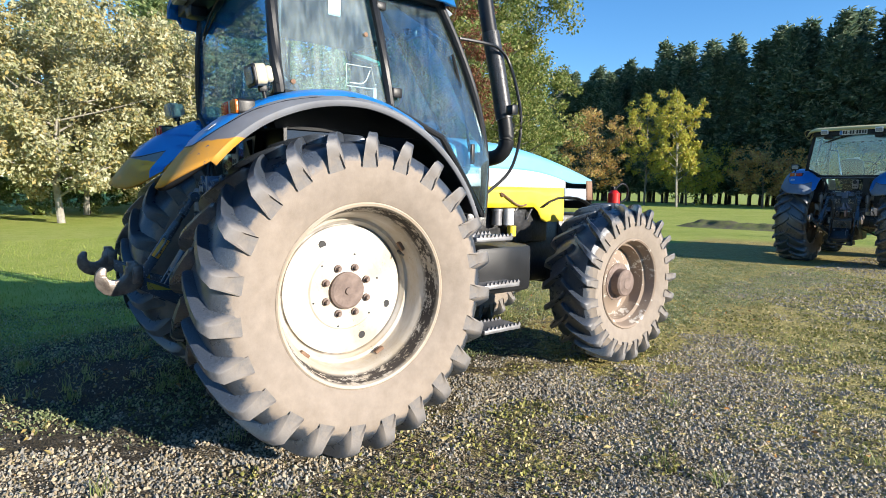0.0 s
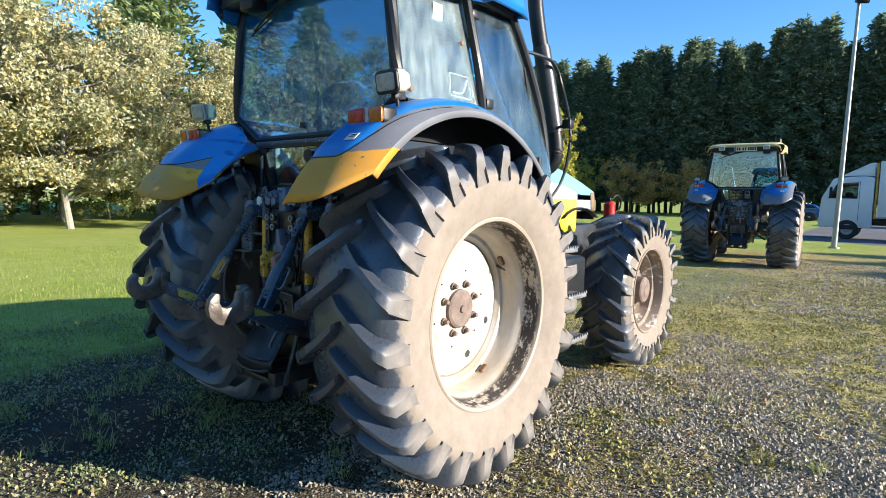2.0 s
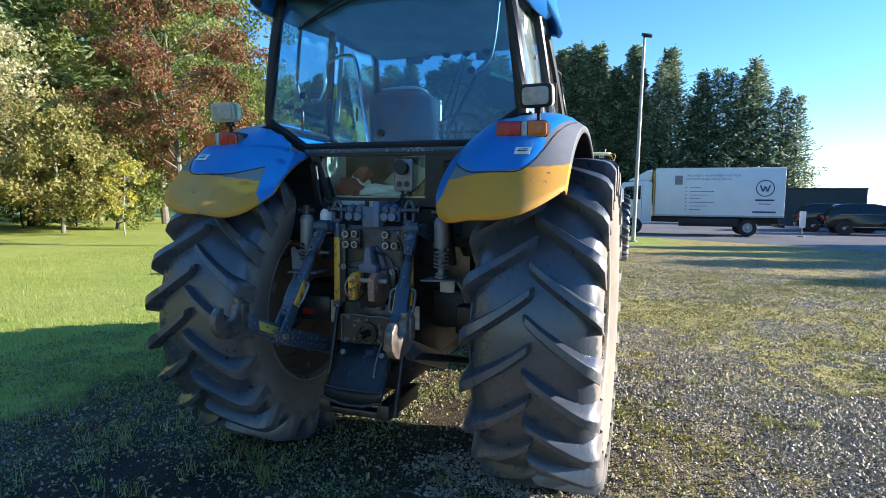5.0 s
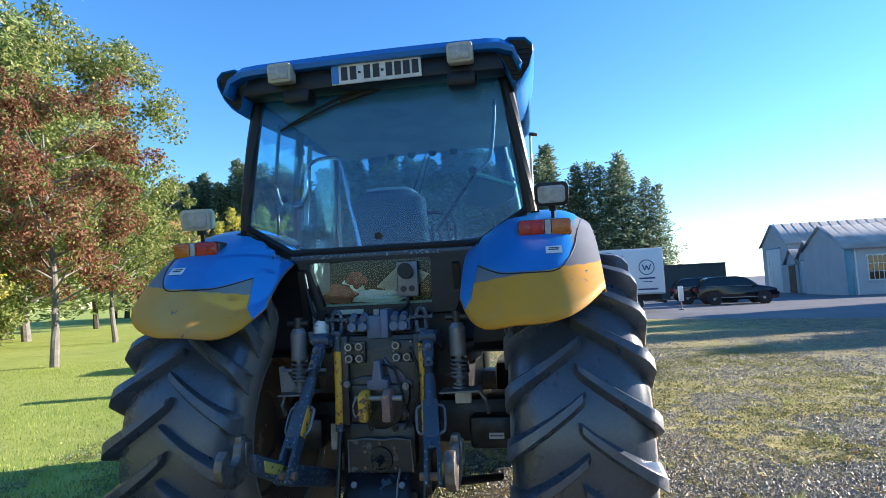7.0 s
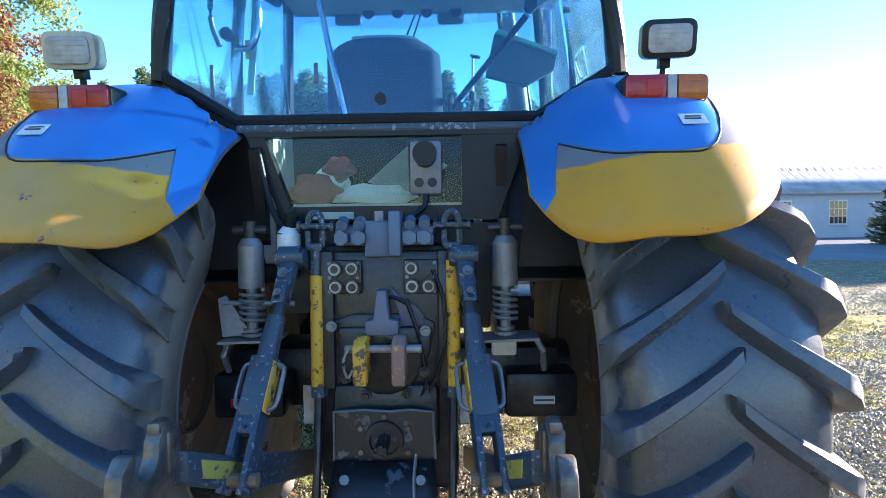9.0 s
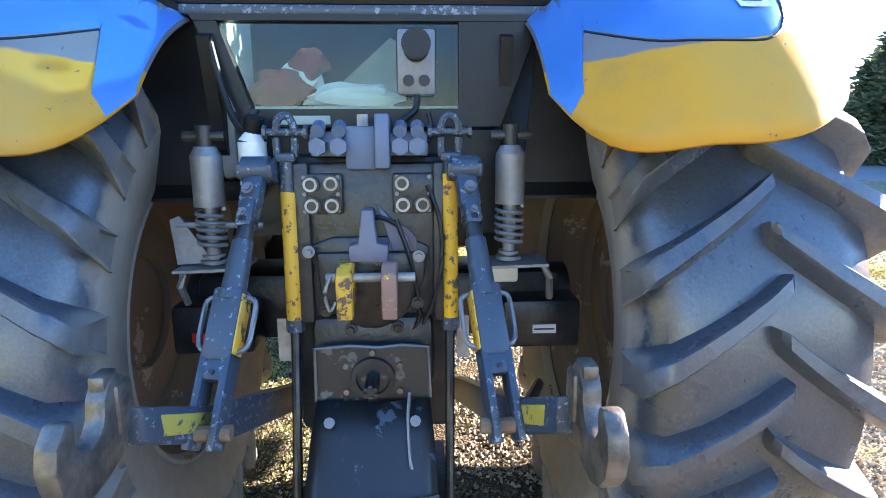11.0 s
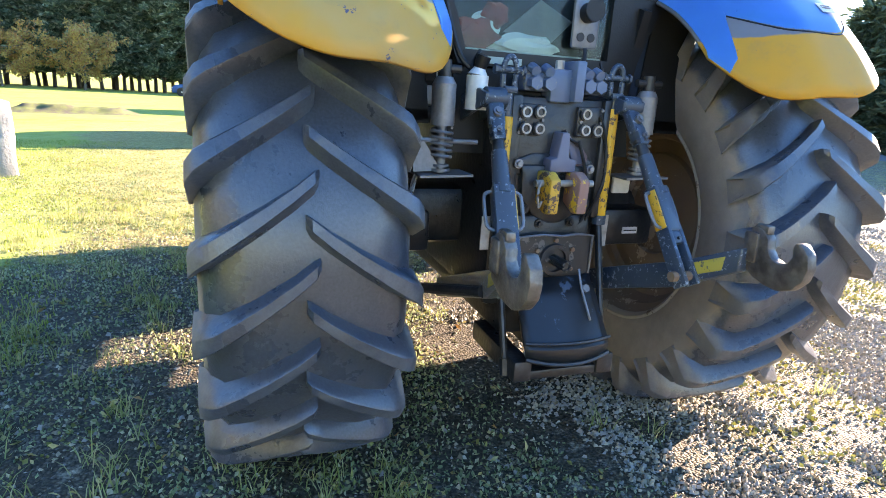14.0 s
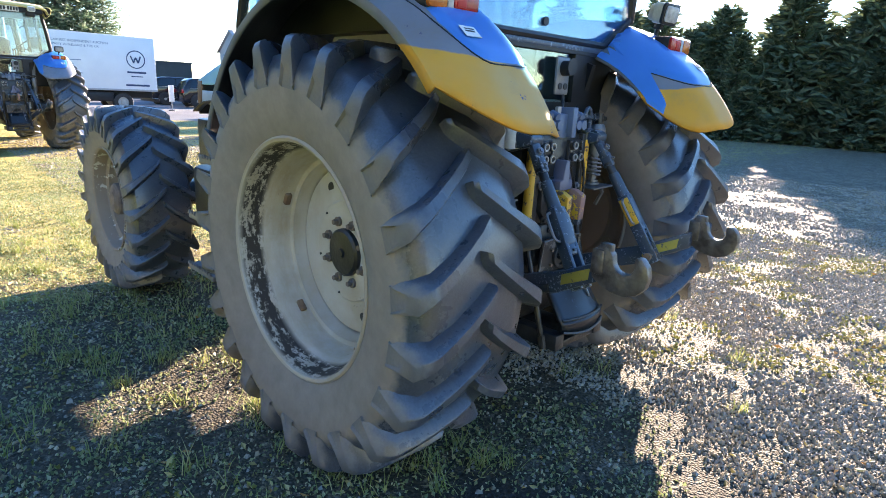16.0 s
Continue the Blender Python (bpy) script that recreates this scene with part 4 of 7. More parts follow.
    part("dashboard", slab(B(), [(0.98, 1.36), (0.98, 1.98), (1.12, 2.02), (1.22, 1.80), (1.20, 1.36)], "x", -0.30, 0.30, 0.03), seat_cloth, parent)
    # grab rail, tray and lever group seen through the rear window
    part("grab_rail", tube(B(), curve_pts([(-0.16, -0.20, 1.86), (-0.22, -0.18, 2.12), (-0.275, -0.16, 2.37), (-0.33, -0.16, 2.41), (-0.44, -0.16, 2.395), (-0.48, -0.16, 2.34), (-0.49, -0.16, 2.22), (-0.52, -0.16, 2.16), (-0.58, -0.16, 2.155)], 5), 0.012, 8), chrome, parent, "bent bright steel grab rail")
    part("grab_rail", tube(B(), curve_pts([(-0.60, -0.24, 2.14), (-0.63, -0.24, 2.24), (-0.62, -0.24, 2.42), (-0.60, -0.24, 2.60)], 5), 0.010, 8), grey_metal, parent)
    part("knob", rod(B(), (-0.555, -0.27, 2.165), (-0.555, -0.30, 2.165), 0.022, seg=12), black_plastic, parent)
    part("grab_rail", tube(B(), curve_pts([(0.62, -0.24, 2.62), (0.60, -0.24, 2.42), (0.57, -0.24, 2.30), (0.49, -0.24, 2.24)], 5), 0.010, 8), grey_metal, parent)
    part("knob", rod(B(), (0.49, -0.27, 2.24), (0.49, -0.30, 2.24), 0.022, seg=12), black_plastic, parent)
    part("lever_bar", tube(B(), [(0.49, -0.20, 2.24), (0.22, 0.1, 1.98)], 0.012, 8), black_plastic, parent)
    part("document_holder", box(B(), -0.19, -0.09, 0.80, 0.83, 2.15, 2.30, 0.004), paper_white, parent)
    for x, z in ((0.20, 1.98), (0.24, 1.95), (0.29, 1.99), (0.33, 1.96)):
        part("lever", tube(B(), [(x, 0.05, 1.84), (x + 0.01, 0.03, z)], 0.008, 6), black_plastic, parent)
        part("lever_knob", rod(B(), (x + 0.01, 0.03, z), (x + 0.012, 0.025, z + 0.035), 0.016, 0.012, 10), rust if x == 0.24 else black_plastic, parent)
    for k in range(4):
        part("air_vent", rod(B(), (-0.24 + 0.16 * k, 0.90, 2.665), (-0.24 + 0.16 * k, 0.88, 2.65), 0.035, 0.03, 14), black_plastic, roof)
    if fine:
        part("folded_cloth", slab(B(), [(0.41, 2.355), (0.43, 2.37), (0.70, 2.268), (0.69, 2.25)], "y", 0.33, 0.43, 0.004), mint_cloth, parent, "folded mint green cloth")
        part("side_display", slab(B(), [(0.41, 2.352), (0.69, 2.248), (0.68, 2.19), (0.55, 2.12), (0.37, 2.17)], "y", 0.34, 0.40, 0.006), plain("dark green board", (0.03, 0.075, 0.075), (0.045, 0.095, 0.09), 0.6), parent, "dark green board beside the seat")
        part("yellow_tag", box(B(), -0.722, -0.70, 0.33, 0.345, 2.26, 2.345, 0.003), yellow_paint, parent, "yellow tag on the seat belt")
        part("seat_belt", slab(B(), [(-0.725, 2.10), (-0.693, 2.10), (-0.645, 2.64), (-0.675, 2.64)], "y", 0.345, 0.352), cab_grey, parent, "pale seat belt strap")
        for x, y, z0, z1 in ((-0.693, -0.1, 1.99, 2.115), (-0.29, -0.12, 2.03, 2.11)):
            part("orange_tag", box(B(), x - 0.008, x + 0.008, y, y + 0.006, z0, z1, 0.002), orange_lens, parent, "orange strap")
        for x, z in ((-0.361, 2.66), (0.211, 2.655)):
            mr = part("inner_mirror", box(B(), x - 0.075, x + 0.075, 0.93, 0.96, z - 0.05, z + 0.05, 0.02), grey_metal, parent, "grey backed mirror under the headliner")
            part("mirror_stay", tube(B(), [(x, 0.95, z + 0.04), (x, 0.93, z + 0.09)], 0.008, 6), black_plastic, mr)
        # stored things behind the low window
        part("rag", crumple((-0.27, -0.245, 1.625), (0.085, 0.05, 0.06), 2), faded_red, lw, "crumpled red rag")
        part("rag", crumple((-0.185, -0.235, 1.70), (0.05, 0.04, 0.045), 5), faded_red, lw, "crumpled red wrapper")
        part("rag", crumple((-0.215, -0.22, 1.66), (0.06, 0.04, 0.05), 9), paper_white, lw, "crumpled white cloth")
        part("paper_sheet", crumple((-0.06, -0.25, 1.605), (0.14, 0.04, 0.035), 12), paper_white, lw, "crumpled white papers")
        # black sheet added to stand for the dark inside of the cab
        part("dark_backing", box(B(), -0.44, 0.30, -0.06, -0.02, 1.38, 1.85, 0.01), black_plastic, lw, "black sheet added for the unlit depth behind the low window")
        part("folded_sheet", slab(B(), [(-0.10, 1.66), (0.05, 1.79), (0.20, 1.72), (0.08, 1.60)], "y", -0.14, -0.13), grey_metal, lw)
        part("tray", box(B(), -0.40, 0.25, -0.30, 0.0, 1.56, 1.575, 0.003), cab_grey, lw)
    return roof


# ---- rear linkage ----
def linkage(parent, fine=True):
    chipped = chipped_yellow if fine else black_casting
    blk = part("gearbox_housing", box(box(box(B(), -0.23, 0.23, -0.43, 0.6, 0.62, 1.44, 0.03), -0.20, 0.20, -0.47, -0.42, 0.98, 1.42, 0.02), -0.17, 0.17, -0.50, -0.42, 0.78, 1.0, 0.03), black_casting, parent, "oily black gearbox housing")
    bm = box(B(), -0.62, 0.62, -0.14, 0.14, 0.80, 1.04, 0.04)
    rod(bm, (-0.66, 0, 0.905), (0.66, 0, 0.905), 0.13, seg=20)
    for s in (1, -1):        # trumpet housings, flat towards the rear
        box(bm, min(s * 0.40, s * 0.66), max(s * 0.40, s * 0.66), -0.256, -0.10, 0.80, 0.965, 0.02)
    ax = part("rear_axle", bm, black_casting, parent, "black rear axle casting")
    part("reflector", box(B(), -0.592, -0.514, -0.263, -0.256, 0.846, 0.876), red_plastic, ax, "red rectangular reflector")
    lb = part("label_plate", box(B(), 0.499, 0.575, -0.262, -0.256, 0.855, 0.884), paper_white, ax, "white label with a dark bar")
    part("printed_bar", box(B(), 0.504, 0.570, -0.2635, -0.262, 0.867, 0.872), ink, lb)
    # valve block across the top
    vb = part("valve_block", box(box(box(B(), -0.155, 0.16, -0.475, -0.40, 1.435, 1.50, 0.01), -0.06, 0.025, -0.49, -0.40, 1.40, 1.515, 0.01), 0.020, 0.058, -0.52, -0.41, 1.405, 1.545, 0.006), pale_blue_casting, parent, "steel blue hydraulic valve block")
    for x in (-0.128, -0.074, 0.085, 0.130):
        part("valve_cap", rod(rod(B(), (x, -0.515, 1.462), (x, -0.47, 1.462), 0.024, seg=6), (x, -0.50, 1.50), (x, -0.46, 1.515), 0.018, seg=10), pale_blue_casting, vb)
    part("valve_bolt", rod(B(), (-0.015, -0.455, 1.515), (-0.015, -0.455, 1.545), 0.016, seg=6), bare_steel, vb)
    for x, z in ((-0.152, 1.364), (-0.098, 1.366), (-0.150, 1.308), (-0.097, 1.308), (0.088, 1.366), (0.090, 1.309), (0.142, 1.309)):
        cp = part("coupler", rod(B(), (x, -0.505, z), (x, -0.455, z), 0.023, seg=16), black_casting, blk)
        part("coupler_ring", lathe_at((x, -0.505, z), [(0.0185, 0.0), (0.0185, 0.006), (0.0125, 0.006), (0.0125, -0.004), (0.0, -0.004)]), bare_steel, cp, "bright steel coupler ring")
    # top link bracket
    tb = part("top_link_bracket", slab(slab(B(), [(-0.055, 1.16), (0.048, 1.16), (0.05, 1.205), (0.02, 1.21), (0.012, 1.30), (-0.018, 1.30), (-0.03, 1.21), (-0.055, 1.205)], "y", -0.535, -0.45, 0.006), [(0.02, 1.31), (0.10, 1.22), (0.11, 1.19), (0.06, 1.18)], "y", -0.49, -0.44, 0.004), plum_blue, parent, "grey purple top link bracket")
    for x, mt in ((-0.063, chipped), (0.053, rusty_pad)):
        bm = slab(B(), [(-0.60, 1.02), (-0.56, 1.015), (-0.47, 1.06), (-0.47, 1.16), (-0.56, 1.165), (-0.605, 1.14)], "x", x - 0.021, x + 0.021, 0.008)
        part("top_link_lug", bm, mt, tb, "worn yellow and rust top link lug")
    part("top_link_pin", rod(B(), (-0.115, -0.545, 1.122), (0.12, -0.545, 1.122), 0.013, seg=12), bare_steel, tb)
    part("pin_clip", tube(B(), curve_pts([(-0.10, -0.56, 1.13), (-0.115, -0.575, 1.09), (-0.105, -0.57, 1.04), (-0.09, -0.56, 1.06)], 4), 0.005, 6), bare_steel, tb)
    # cast detail round the couplers and under the top link
    for x0, x1 in ((-0.182, -0.07), (0.062, 0.172)):
        mb = part("manifold", box(B(), x0, x1, -0.488, -0.44, 1.283, 1.392, 0.008), black_casting, blk, "black hydraulic manifold block")
        for x in (x0 + 0.012, x1 - 0.012):
            for z in (1.293, 1.338, 1.382):
                part("manifold_bolt", rod(B(), (x, -0.488, z), (x, -0.496, z), 0.006, seg=6), grey_metal, mb)
    fn = part("top_link_casting", slab(slab(B(), [(-0.145, 1.15), (-0.15, 1.18), (0.15, 1.18), (0.145, 1.10), (0.09, 1.0), (0.03, 0.955), (-0.03, 0.955), (-0.09, 1.0), (-0.14, 1.06)], "y", -0.50, -0.44, 0.012), [(-0.185, 1.19), (-0.10, 1.22), (0.10, 1.22), (0.16, 1.19), (0.16, 1.15), (-0.185, 1.14)], "y", -0.48, -0.44, 0.008), black_casting, blk, "oily black cast top link mount")
    for x, z in ((-0.165, 1.185), (-0.125, 1.02), (0.125, 1.04), (-0.06, 0.965), (0.07, 0.97), (0.13, 1.17)):
        bt = part("flange_bolt", rod(rod(B(), (x, -0.50, z), (x, -0.508, z), 0.017, seg=14), (x, -0.506, z), (x, -0.52, z), 0.010, seg=6), grey_metal if z > 1.1 else black_casting, fn)
    part("side_flap", slab(B(), [(0.035, 1.275), (0.10, 1.245), (0.125, 1.215), (0.125, 1.155), (0.085, 1.17)], "y", -0.485, -0.478, 0.002), plum_paint, fn, "plum brown sheet flap")
    for x0, z0, x1, z1 in ((-0.20, 1.42, -0.16, 1.42), (0.17, 1.42, 0.205, 1.42)):
        part("rib", box(B(), x0, x1, -0.49, -0.42, 0.98, 1.42, 0.008), black_casting, blk)
    # spring units beside the cab mounts
    for s in (1, -1):
        x = s * 0.411 - 0.026
        su = part("spring_can", rod(rod(B(), (x, -0.44, 1.303), (x, -0.44, 1.440), 0.041, seg=20), (x, -0.44, 1.440), (x, -0.44, 1.463), 0.040, 0.028, 20), grey_metal, parent, "grey cab spring unit")
        pts = [(x + 0.036 * math.cos(a), -0.44 + 0.036 * math.sin(a), 1.296 - 0.1 * a / (2 * math.pi * 5)) for a in np.linspace(0, 2 * math.pi * 5, 70)]
        part("coil_spring", tube(B(), pts, 0.0062, 6), grey_metal, su)
        part("damper_rod", rod(rod(rod(B(), (x, -0.44, 1.138), (x, -0.44, 1.303), 0.018, seg=12), (x, -0.44, 1.146), (x, -0.44, 1.156), 0.036, seg=16), (x, -0.44, 1.163), (x, -0.44, 1.171), 0.03, seg=16), grey_metal, su)
        part("top_eye", rod(rod(B(), (x - 0.055, -0.44, 1.490), (x + 0.055, -0.44, 1.490), 0.014, seg=10), (x, -0.44, 1.458), (x, -0.44, 1.518), 0.022, seg=12), black_casting, su)
        bm = slab(B(), [(x - 0.09, 1.130), (x + 0.10, 1.136), (x + 0.10, 1.144), (x - 0.09, 1.138)], "y", -0.51, -0.37)
        tube(bm, [(x - 0.085, -0.44, 1.134), (x - 0.10, -0.44, 1.078), (x - 0.10, -0.40, 1.018)] if s < 0 else [(x + 0.095, -0.44, 1.138), (x + 0.12, -0.44, 1.088), (x + 0.13, -0.40, 1.018)], 0.011, 6)
        part("spring_seat", bm, grey_metal, su, "bent grey steel spring seat")
        if s < 0:
            part("gusset", slab(B(), [(-0.545, 1.268), (-0.52, 1.278), (-0.435, 1.148), (-0.535, 1.143)], "y", -0.45, -0.44), grey_metal, su)
            part("tie_bar", rod(B(), (-0.53, -0.445, 1.253), (-0.30, -0.43, 1.248), 0.009, seg=8), grey_metal, su)
        else:
            part("white_bracket", box(B(), 0.345, 0.43, -0.36, -0.34, 1.053, 1.128, 0.01), white_plastic, su)
        # vertical yellow rod: clevis, worn yellow tube, thin lower rod
        x = s * 0.216
        rd = part("lift_rod", rod(B(), (x, -0.475, 0.985), (x + s * -0.002, -0.475, 1.345 if s < 0 else 1.39), 0.0235, seg=16), chipped, parent, "vertical hitch rod in worn yellow paint")
        part("rod_top", rod(B(), (x, -0.475, 1.34), (x, -0.475, 1.445), 0.020, seg=14), chipped_blue, rd)
        bm = tube(B(), curve_pts([(x - 0.022, -0.475, 1.435), (x - 0.024, -0.475, 1.50), (x - 0.016, -0.475, 1.532), (x, -0.475, 1.542), (x + 0.016, -0.475, 1.532), (x + 0.024, -0.475, 1.50), (x + 0.022, -0.475, 1.435)], 4), 0.0105, 8)
        rod(bm, (x - 0.055, -0.472, 1.50), (x + 0.055, -0.472, 1.50), 0.010, seg=10)
        rod(bm, (x - 0.058, -0.472, 1.50), (x - 0.048, -0.472, 1.50), 0.017, seg=6)
        rod(bm, (x + 0.048, -0.472, 1.50), (x + 0.058, -0.472, 1.50), 0.017, seg=6)
        box(bm, x - 0.026, x + 0.026, -0.50, -0.45, 1.424, 1.446, 0.006)
        part("shackle", bm, chipped_blue, rd, "steel blue shackle with a cross pin")
        part("lock_nut", rod(B(), (x, -0.475, 0.955), (x, -0.475, 0.99), 0.027, seg=8), chipped_blue, rd)
        part("lower_rod", rod(rod(B(), (x, -0.475, 0.96), (x - s * 0.010, -0.62, 0.47), 0.0135, seg=10), (x - s * 0.010, -0.615, 0.49), (x - s * 0.010, -0.63, 0.43), 0.02, seg=8), dark_rod, rd)
        part("data_plate", box(B(), x + s * 0.02, x + s * 0.055, -0.462, -0.455, 0.86, 0.985), bare_steel, rd)
        # slanting blue lift link from the lift arm to the lower link
        x0 = s * 0.268 - 0.016
        top, low = Vector((x0, -0.52, 1.395)), Vector((s * 0.325 - 0.01, -0.86, 0.86))
        d = low - top
        turn = d.to_track_quat("Z", "Y").to_matrix().to_4x4()

        def on(f):
            return Matrix.Translation(top + d * f) @ turn
        lk = part("lift_link", rod(rod(B(), top + d * 0.30, top + d * 0.50, 0.026, 0.030, 16), top + d * 0.50, top + d * 0.535, 0.036, seg=16), chipped_blue, parent, "slanting lift link in chipped blue paint")
        part("collar", rod(rod(B(), top + d * 0.215, top + d * 0.30, 0.021, seg=14), top + d * 0.205, top + d * 0.225, 0.028, seg=14), black_casting, lk)
        part("link_sleeve", box(box(B(), -0.036, 0.036, -0.03, 0.03, -0.095, 0.075, 0.010, on(0.64)), -0.03, 0.03, -0.026, 0.026, 0.07, 0.12, 0.008, on(0.64)), chipped_blue, lk)
        for e in (1, -1):
            hp = [on(f) @ Vector((e * w, 0.0, 0)) for f, w in ((0.52, 0.034), (0.535, 0.058), (0.60, 0.062), (0.70, 0.058), (0.725, 0.034))]
            part("link_handle", tube(B(), curve_pts(hp, 3), 0.0065, 6), grey_metal, lk)
        part("paint_patch", box(B(), -s * 0.034 - 0.004, -s * 0.034 + 0.004, -0.024, 0.024, -0.08, 0.06, 0.002, on(0.64)), chipped, lk)
        bm = B()
        for e in (-0.027, 0.027):
            box(bm, e - 0.009, e + 0.009, -0.028, 0.028, -0.11, 0.10, 0.004, on(0.90))
        box(bm, -0.036, 0.036, -0.028, 0.028, -0.13, -0.09, 0.006, on(0.90))
        part("link_fork", bm, chipped_blue, lk)
        part("fork_bolt", rod(B(), on(0.80) @ Vector((0, -0.034, 0)), on(0.80) @ Vector((0, 0.034, 0)), 0.006, seg=8), black_casting, lk)
        # its head: a round boss, a shackle with an eye bolt and a lower bolt
        bm = rod(B(), (x0 - 0.034, -0.515, 1.405), (x0 + 0.034, -0.515, 1.405), 0.034, seg=18)
        box(bm, -0.028, 0.028, -0.02, 0.02, -0.01, 0.085, 0.012, on(0.03))
        box(bm, -0.022, 0.022, -0.026, 0.026, 0.06, 0.135, 0.010, on(0.03))
        head = part("link_head", bm, chipped_blue, lk)
        for f, r in ((0.09, 0.016), (0.19, 0.010)):
            q = on(f)
            part("head_bolt", rod(rod(B(), q @ Vector((0, 0.020, 0)), q @ Vector((0, 0.034, 0)), r, seg=14), q @ Vector((0, 0.030, 0)), q @ Vector((0, 0.040, 0)), r * 0.6, seg=6), grey_metal, head)
        arm = [(0.0, 1.22), (-0.48, 1.365), (-0.545, 1.385), (-0.55, 1.42), (-0.47, 1.435), (0.0, 1.36)]
        part("lift_arm", slab(slab(B(), arm, "x", x0 - 0.046, x0 - 0.03, 0.006), arm, "x", x0 + 0.03, x0 + 0.046, 0.006), chipped_blue, lk)
        part("link_pin", rod(B(), low + Vector((-0.055, 0, 0.0)), low + Vector((0.055, 0, 0)), 0.018, seg=10), rust, lk)
        # lower link with its claw
        bm = slab(B(), [(-0.05, 0.53), (-0.78, 0.79), (-1.00, 0.915), (-1.00, 0.995), (-0.80, 0.895), (-0.05, 0.62)], "x", -0.022, 0.022, 0.008)
        for v in bm.verts:
            v.co.x += s * (0.27 + 0.16 * clamp((-v.co.y - 0.5) / 0.55, 0, 1))
        lw = part("lower_link", bm, chipped_blue, parent, "lower link arm in chipped blue paint")
        bm = slab(B(), [(-0.80, 0.832), (-0.95, 0.905), (-0.955, 0.955), (-0.80, 0.880)], "x", -0.0245, 0.0245, 0.004)
        for v in bm.verts:
            v.co.x += s * (0.27 + 0.16 * clamp((-v.co.y - 0.5) / 0.55, 0, 1))
        part("paint_patch", bm, (ochre_patch if fine else black_casting), lw, "patch of ochre paint")
        claw = [(-0.985, 1.075), (-1.005, 1.085), (-1.035, 1.075), (-1.06, 1.045), (-1.065, 1.01), (-1.085, 0.985), (-1.115, 0.975), (-1.145, 0.985), (-1.16, 1.01), (-1.155, 1.04), (-1.16, 1.06), (-1.185, 1.062),
                (-1.215, 1.03), (-1.225, 0.985), (-1.215, 0.94), (-1.18, 0.90), (-1.13, 0.88), (-1.07, 0.885), (-1.02, 0.90), (-0.97, 0.93), (-0.965, 1.0)]
        claw = [(-1.06 + 0.88 * (y + 1.06), 0.965 + 0.88 * (z - 0.965)) for y, z in claw]
        bm = slab(B(), claw, "x", s * 0.44 - 0.019, s * 0.44 + 0.019, 0.007)
        ck = part("claw", bm, claw_steel, lw, "worn steel hook claw")
        part("latch", box(box(B(), s * 0.44 - 0.027, s * 0.44 + 0.027, -1.03, -0.975, 0.95, 1.05, 0.01), s * 0.44 - 0.015, s * 0.44 + 0.015, -1.05, -1.0, 1.04, 1.075, 0.006), claw_steel, ck)
        # swivel eye under the claw, stabiliser to the axle
        part("stabiliser", rod(B(), (s * 0.54, -0.18, 0.64), (s * 0.37, -0.74, 0.80), 0.02, seg=10), black_casting, lw)
    # power take-off, its guard and the pick-up hitch
    sh = part("pto_guard", slab(B(), [(-0.16, 0.765), (0.155, 0.775), (0.152, 0.925), (0.08, 0.932), (0.02, 0.925), (-0.06, 0.932), (-0.155, 0.925)], "y", -0.535, -0.525), rusty_guard, parent, "dented dark steel plate round the power shaft")
    part("guard_edge", tube(B(), [(-0.158, -0.535, 0.77), (-0.155, -0.545, 0.926), (-0.06, -0.55, 0.934), (0.02, -0.548, 0.927), (0.08, -0.55, 0.934), (0.153, -0.545, 0.926), (0.157, -0.535, 0.775)], 0.005, 6), grey_metal, sh)
    part("pto_bore", lathe_at((0.0, -0.537, 0.835), [(0.062, 0.0), (0.060, 0.012), (0.046, 0.012), (0.044, -0.02), (0.0, -0.02)]), black_casting, sh)
    bm = B()
    for k in range(6):
        a = 2 * math.pi * k / 6
        box(bm, -0.006, 0.006, -0.635, -0.52, 0.010, 0.0205, 0.002, Matrix.Translation((0, 0, 0.835)) @ pose(0, 0, 0, 0, math.degrees(a), 0))
    rod(bm, (0, -0.52, 0.835), (0, -0.63, 0.835), 0.016, seg=12)
    part("pto_shaft", bm, black_casting, sh, "splined power shaft")
    for k in range(6):
        a = 2 * math.pi * (k + 0.5) / 6
        part("guard_bolt", rod(B(), (0.085 * math.cos(a), -0.535, 0.835 + 0.075 * math.sin(a)), (0.085 * math.cos(a), -0.546, 0.835 + 0.075 * math.sin(a)), 0.009, seg=6), rust, sh)
    bm = B()
    sheet(bm, [[(x, -0.54 - 0.02 * (1 - (x / 0.17) ** 2), 0.775) for x in np.linspace(-0.155, 0.155, 11)], [(x, -0.60 - 0.02 * (1 - (x / 0.18) ** 2), 0.70) for x in np.linspace(-0.165, 0.165, 11)],
               [(x, -0.68 - 0.03 * (1 - (x / 0.18) ** 2), 0.585) for x in np.linspace(-0.172, 0.172, 11)], [(x, -0.70 - 0.035 * (1 - (x / 0.18) ** 2), 0.560) for x in np.linspace(-0.172, 0.172, 11)], [(x, -0.70 - 0.035 * (1 - (x / 0.18) ** 2), 0.525 - 0.02 * (1 - (x / 0.17) ** 2)) for x in np.linspace(-0.168, 0.168, 11)]])
    hd = part("hitch_hood", bm, black_hood, parent, "curved black hitch hood", thick=0.02)
    part("hood_lip", tube(tube(B(), [(x, -0.705 - 0.035 * (1 - (x / 0.18) ** 2), 0.524 - 0.02 * (1 - (x / 0.17) ** 2)) for x in np.linspace(-0.168, 0.168, 13)], 0.008, 6), [(x, -0.70 - 0.033 * (1 - (x / 0.18) ** 2), 0.582) for x in np.linspace(-0.172, 0.172, 13)], 0.006, 6), rusty_guard, hd, "scuffed lip of the hood")
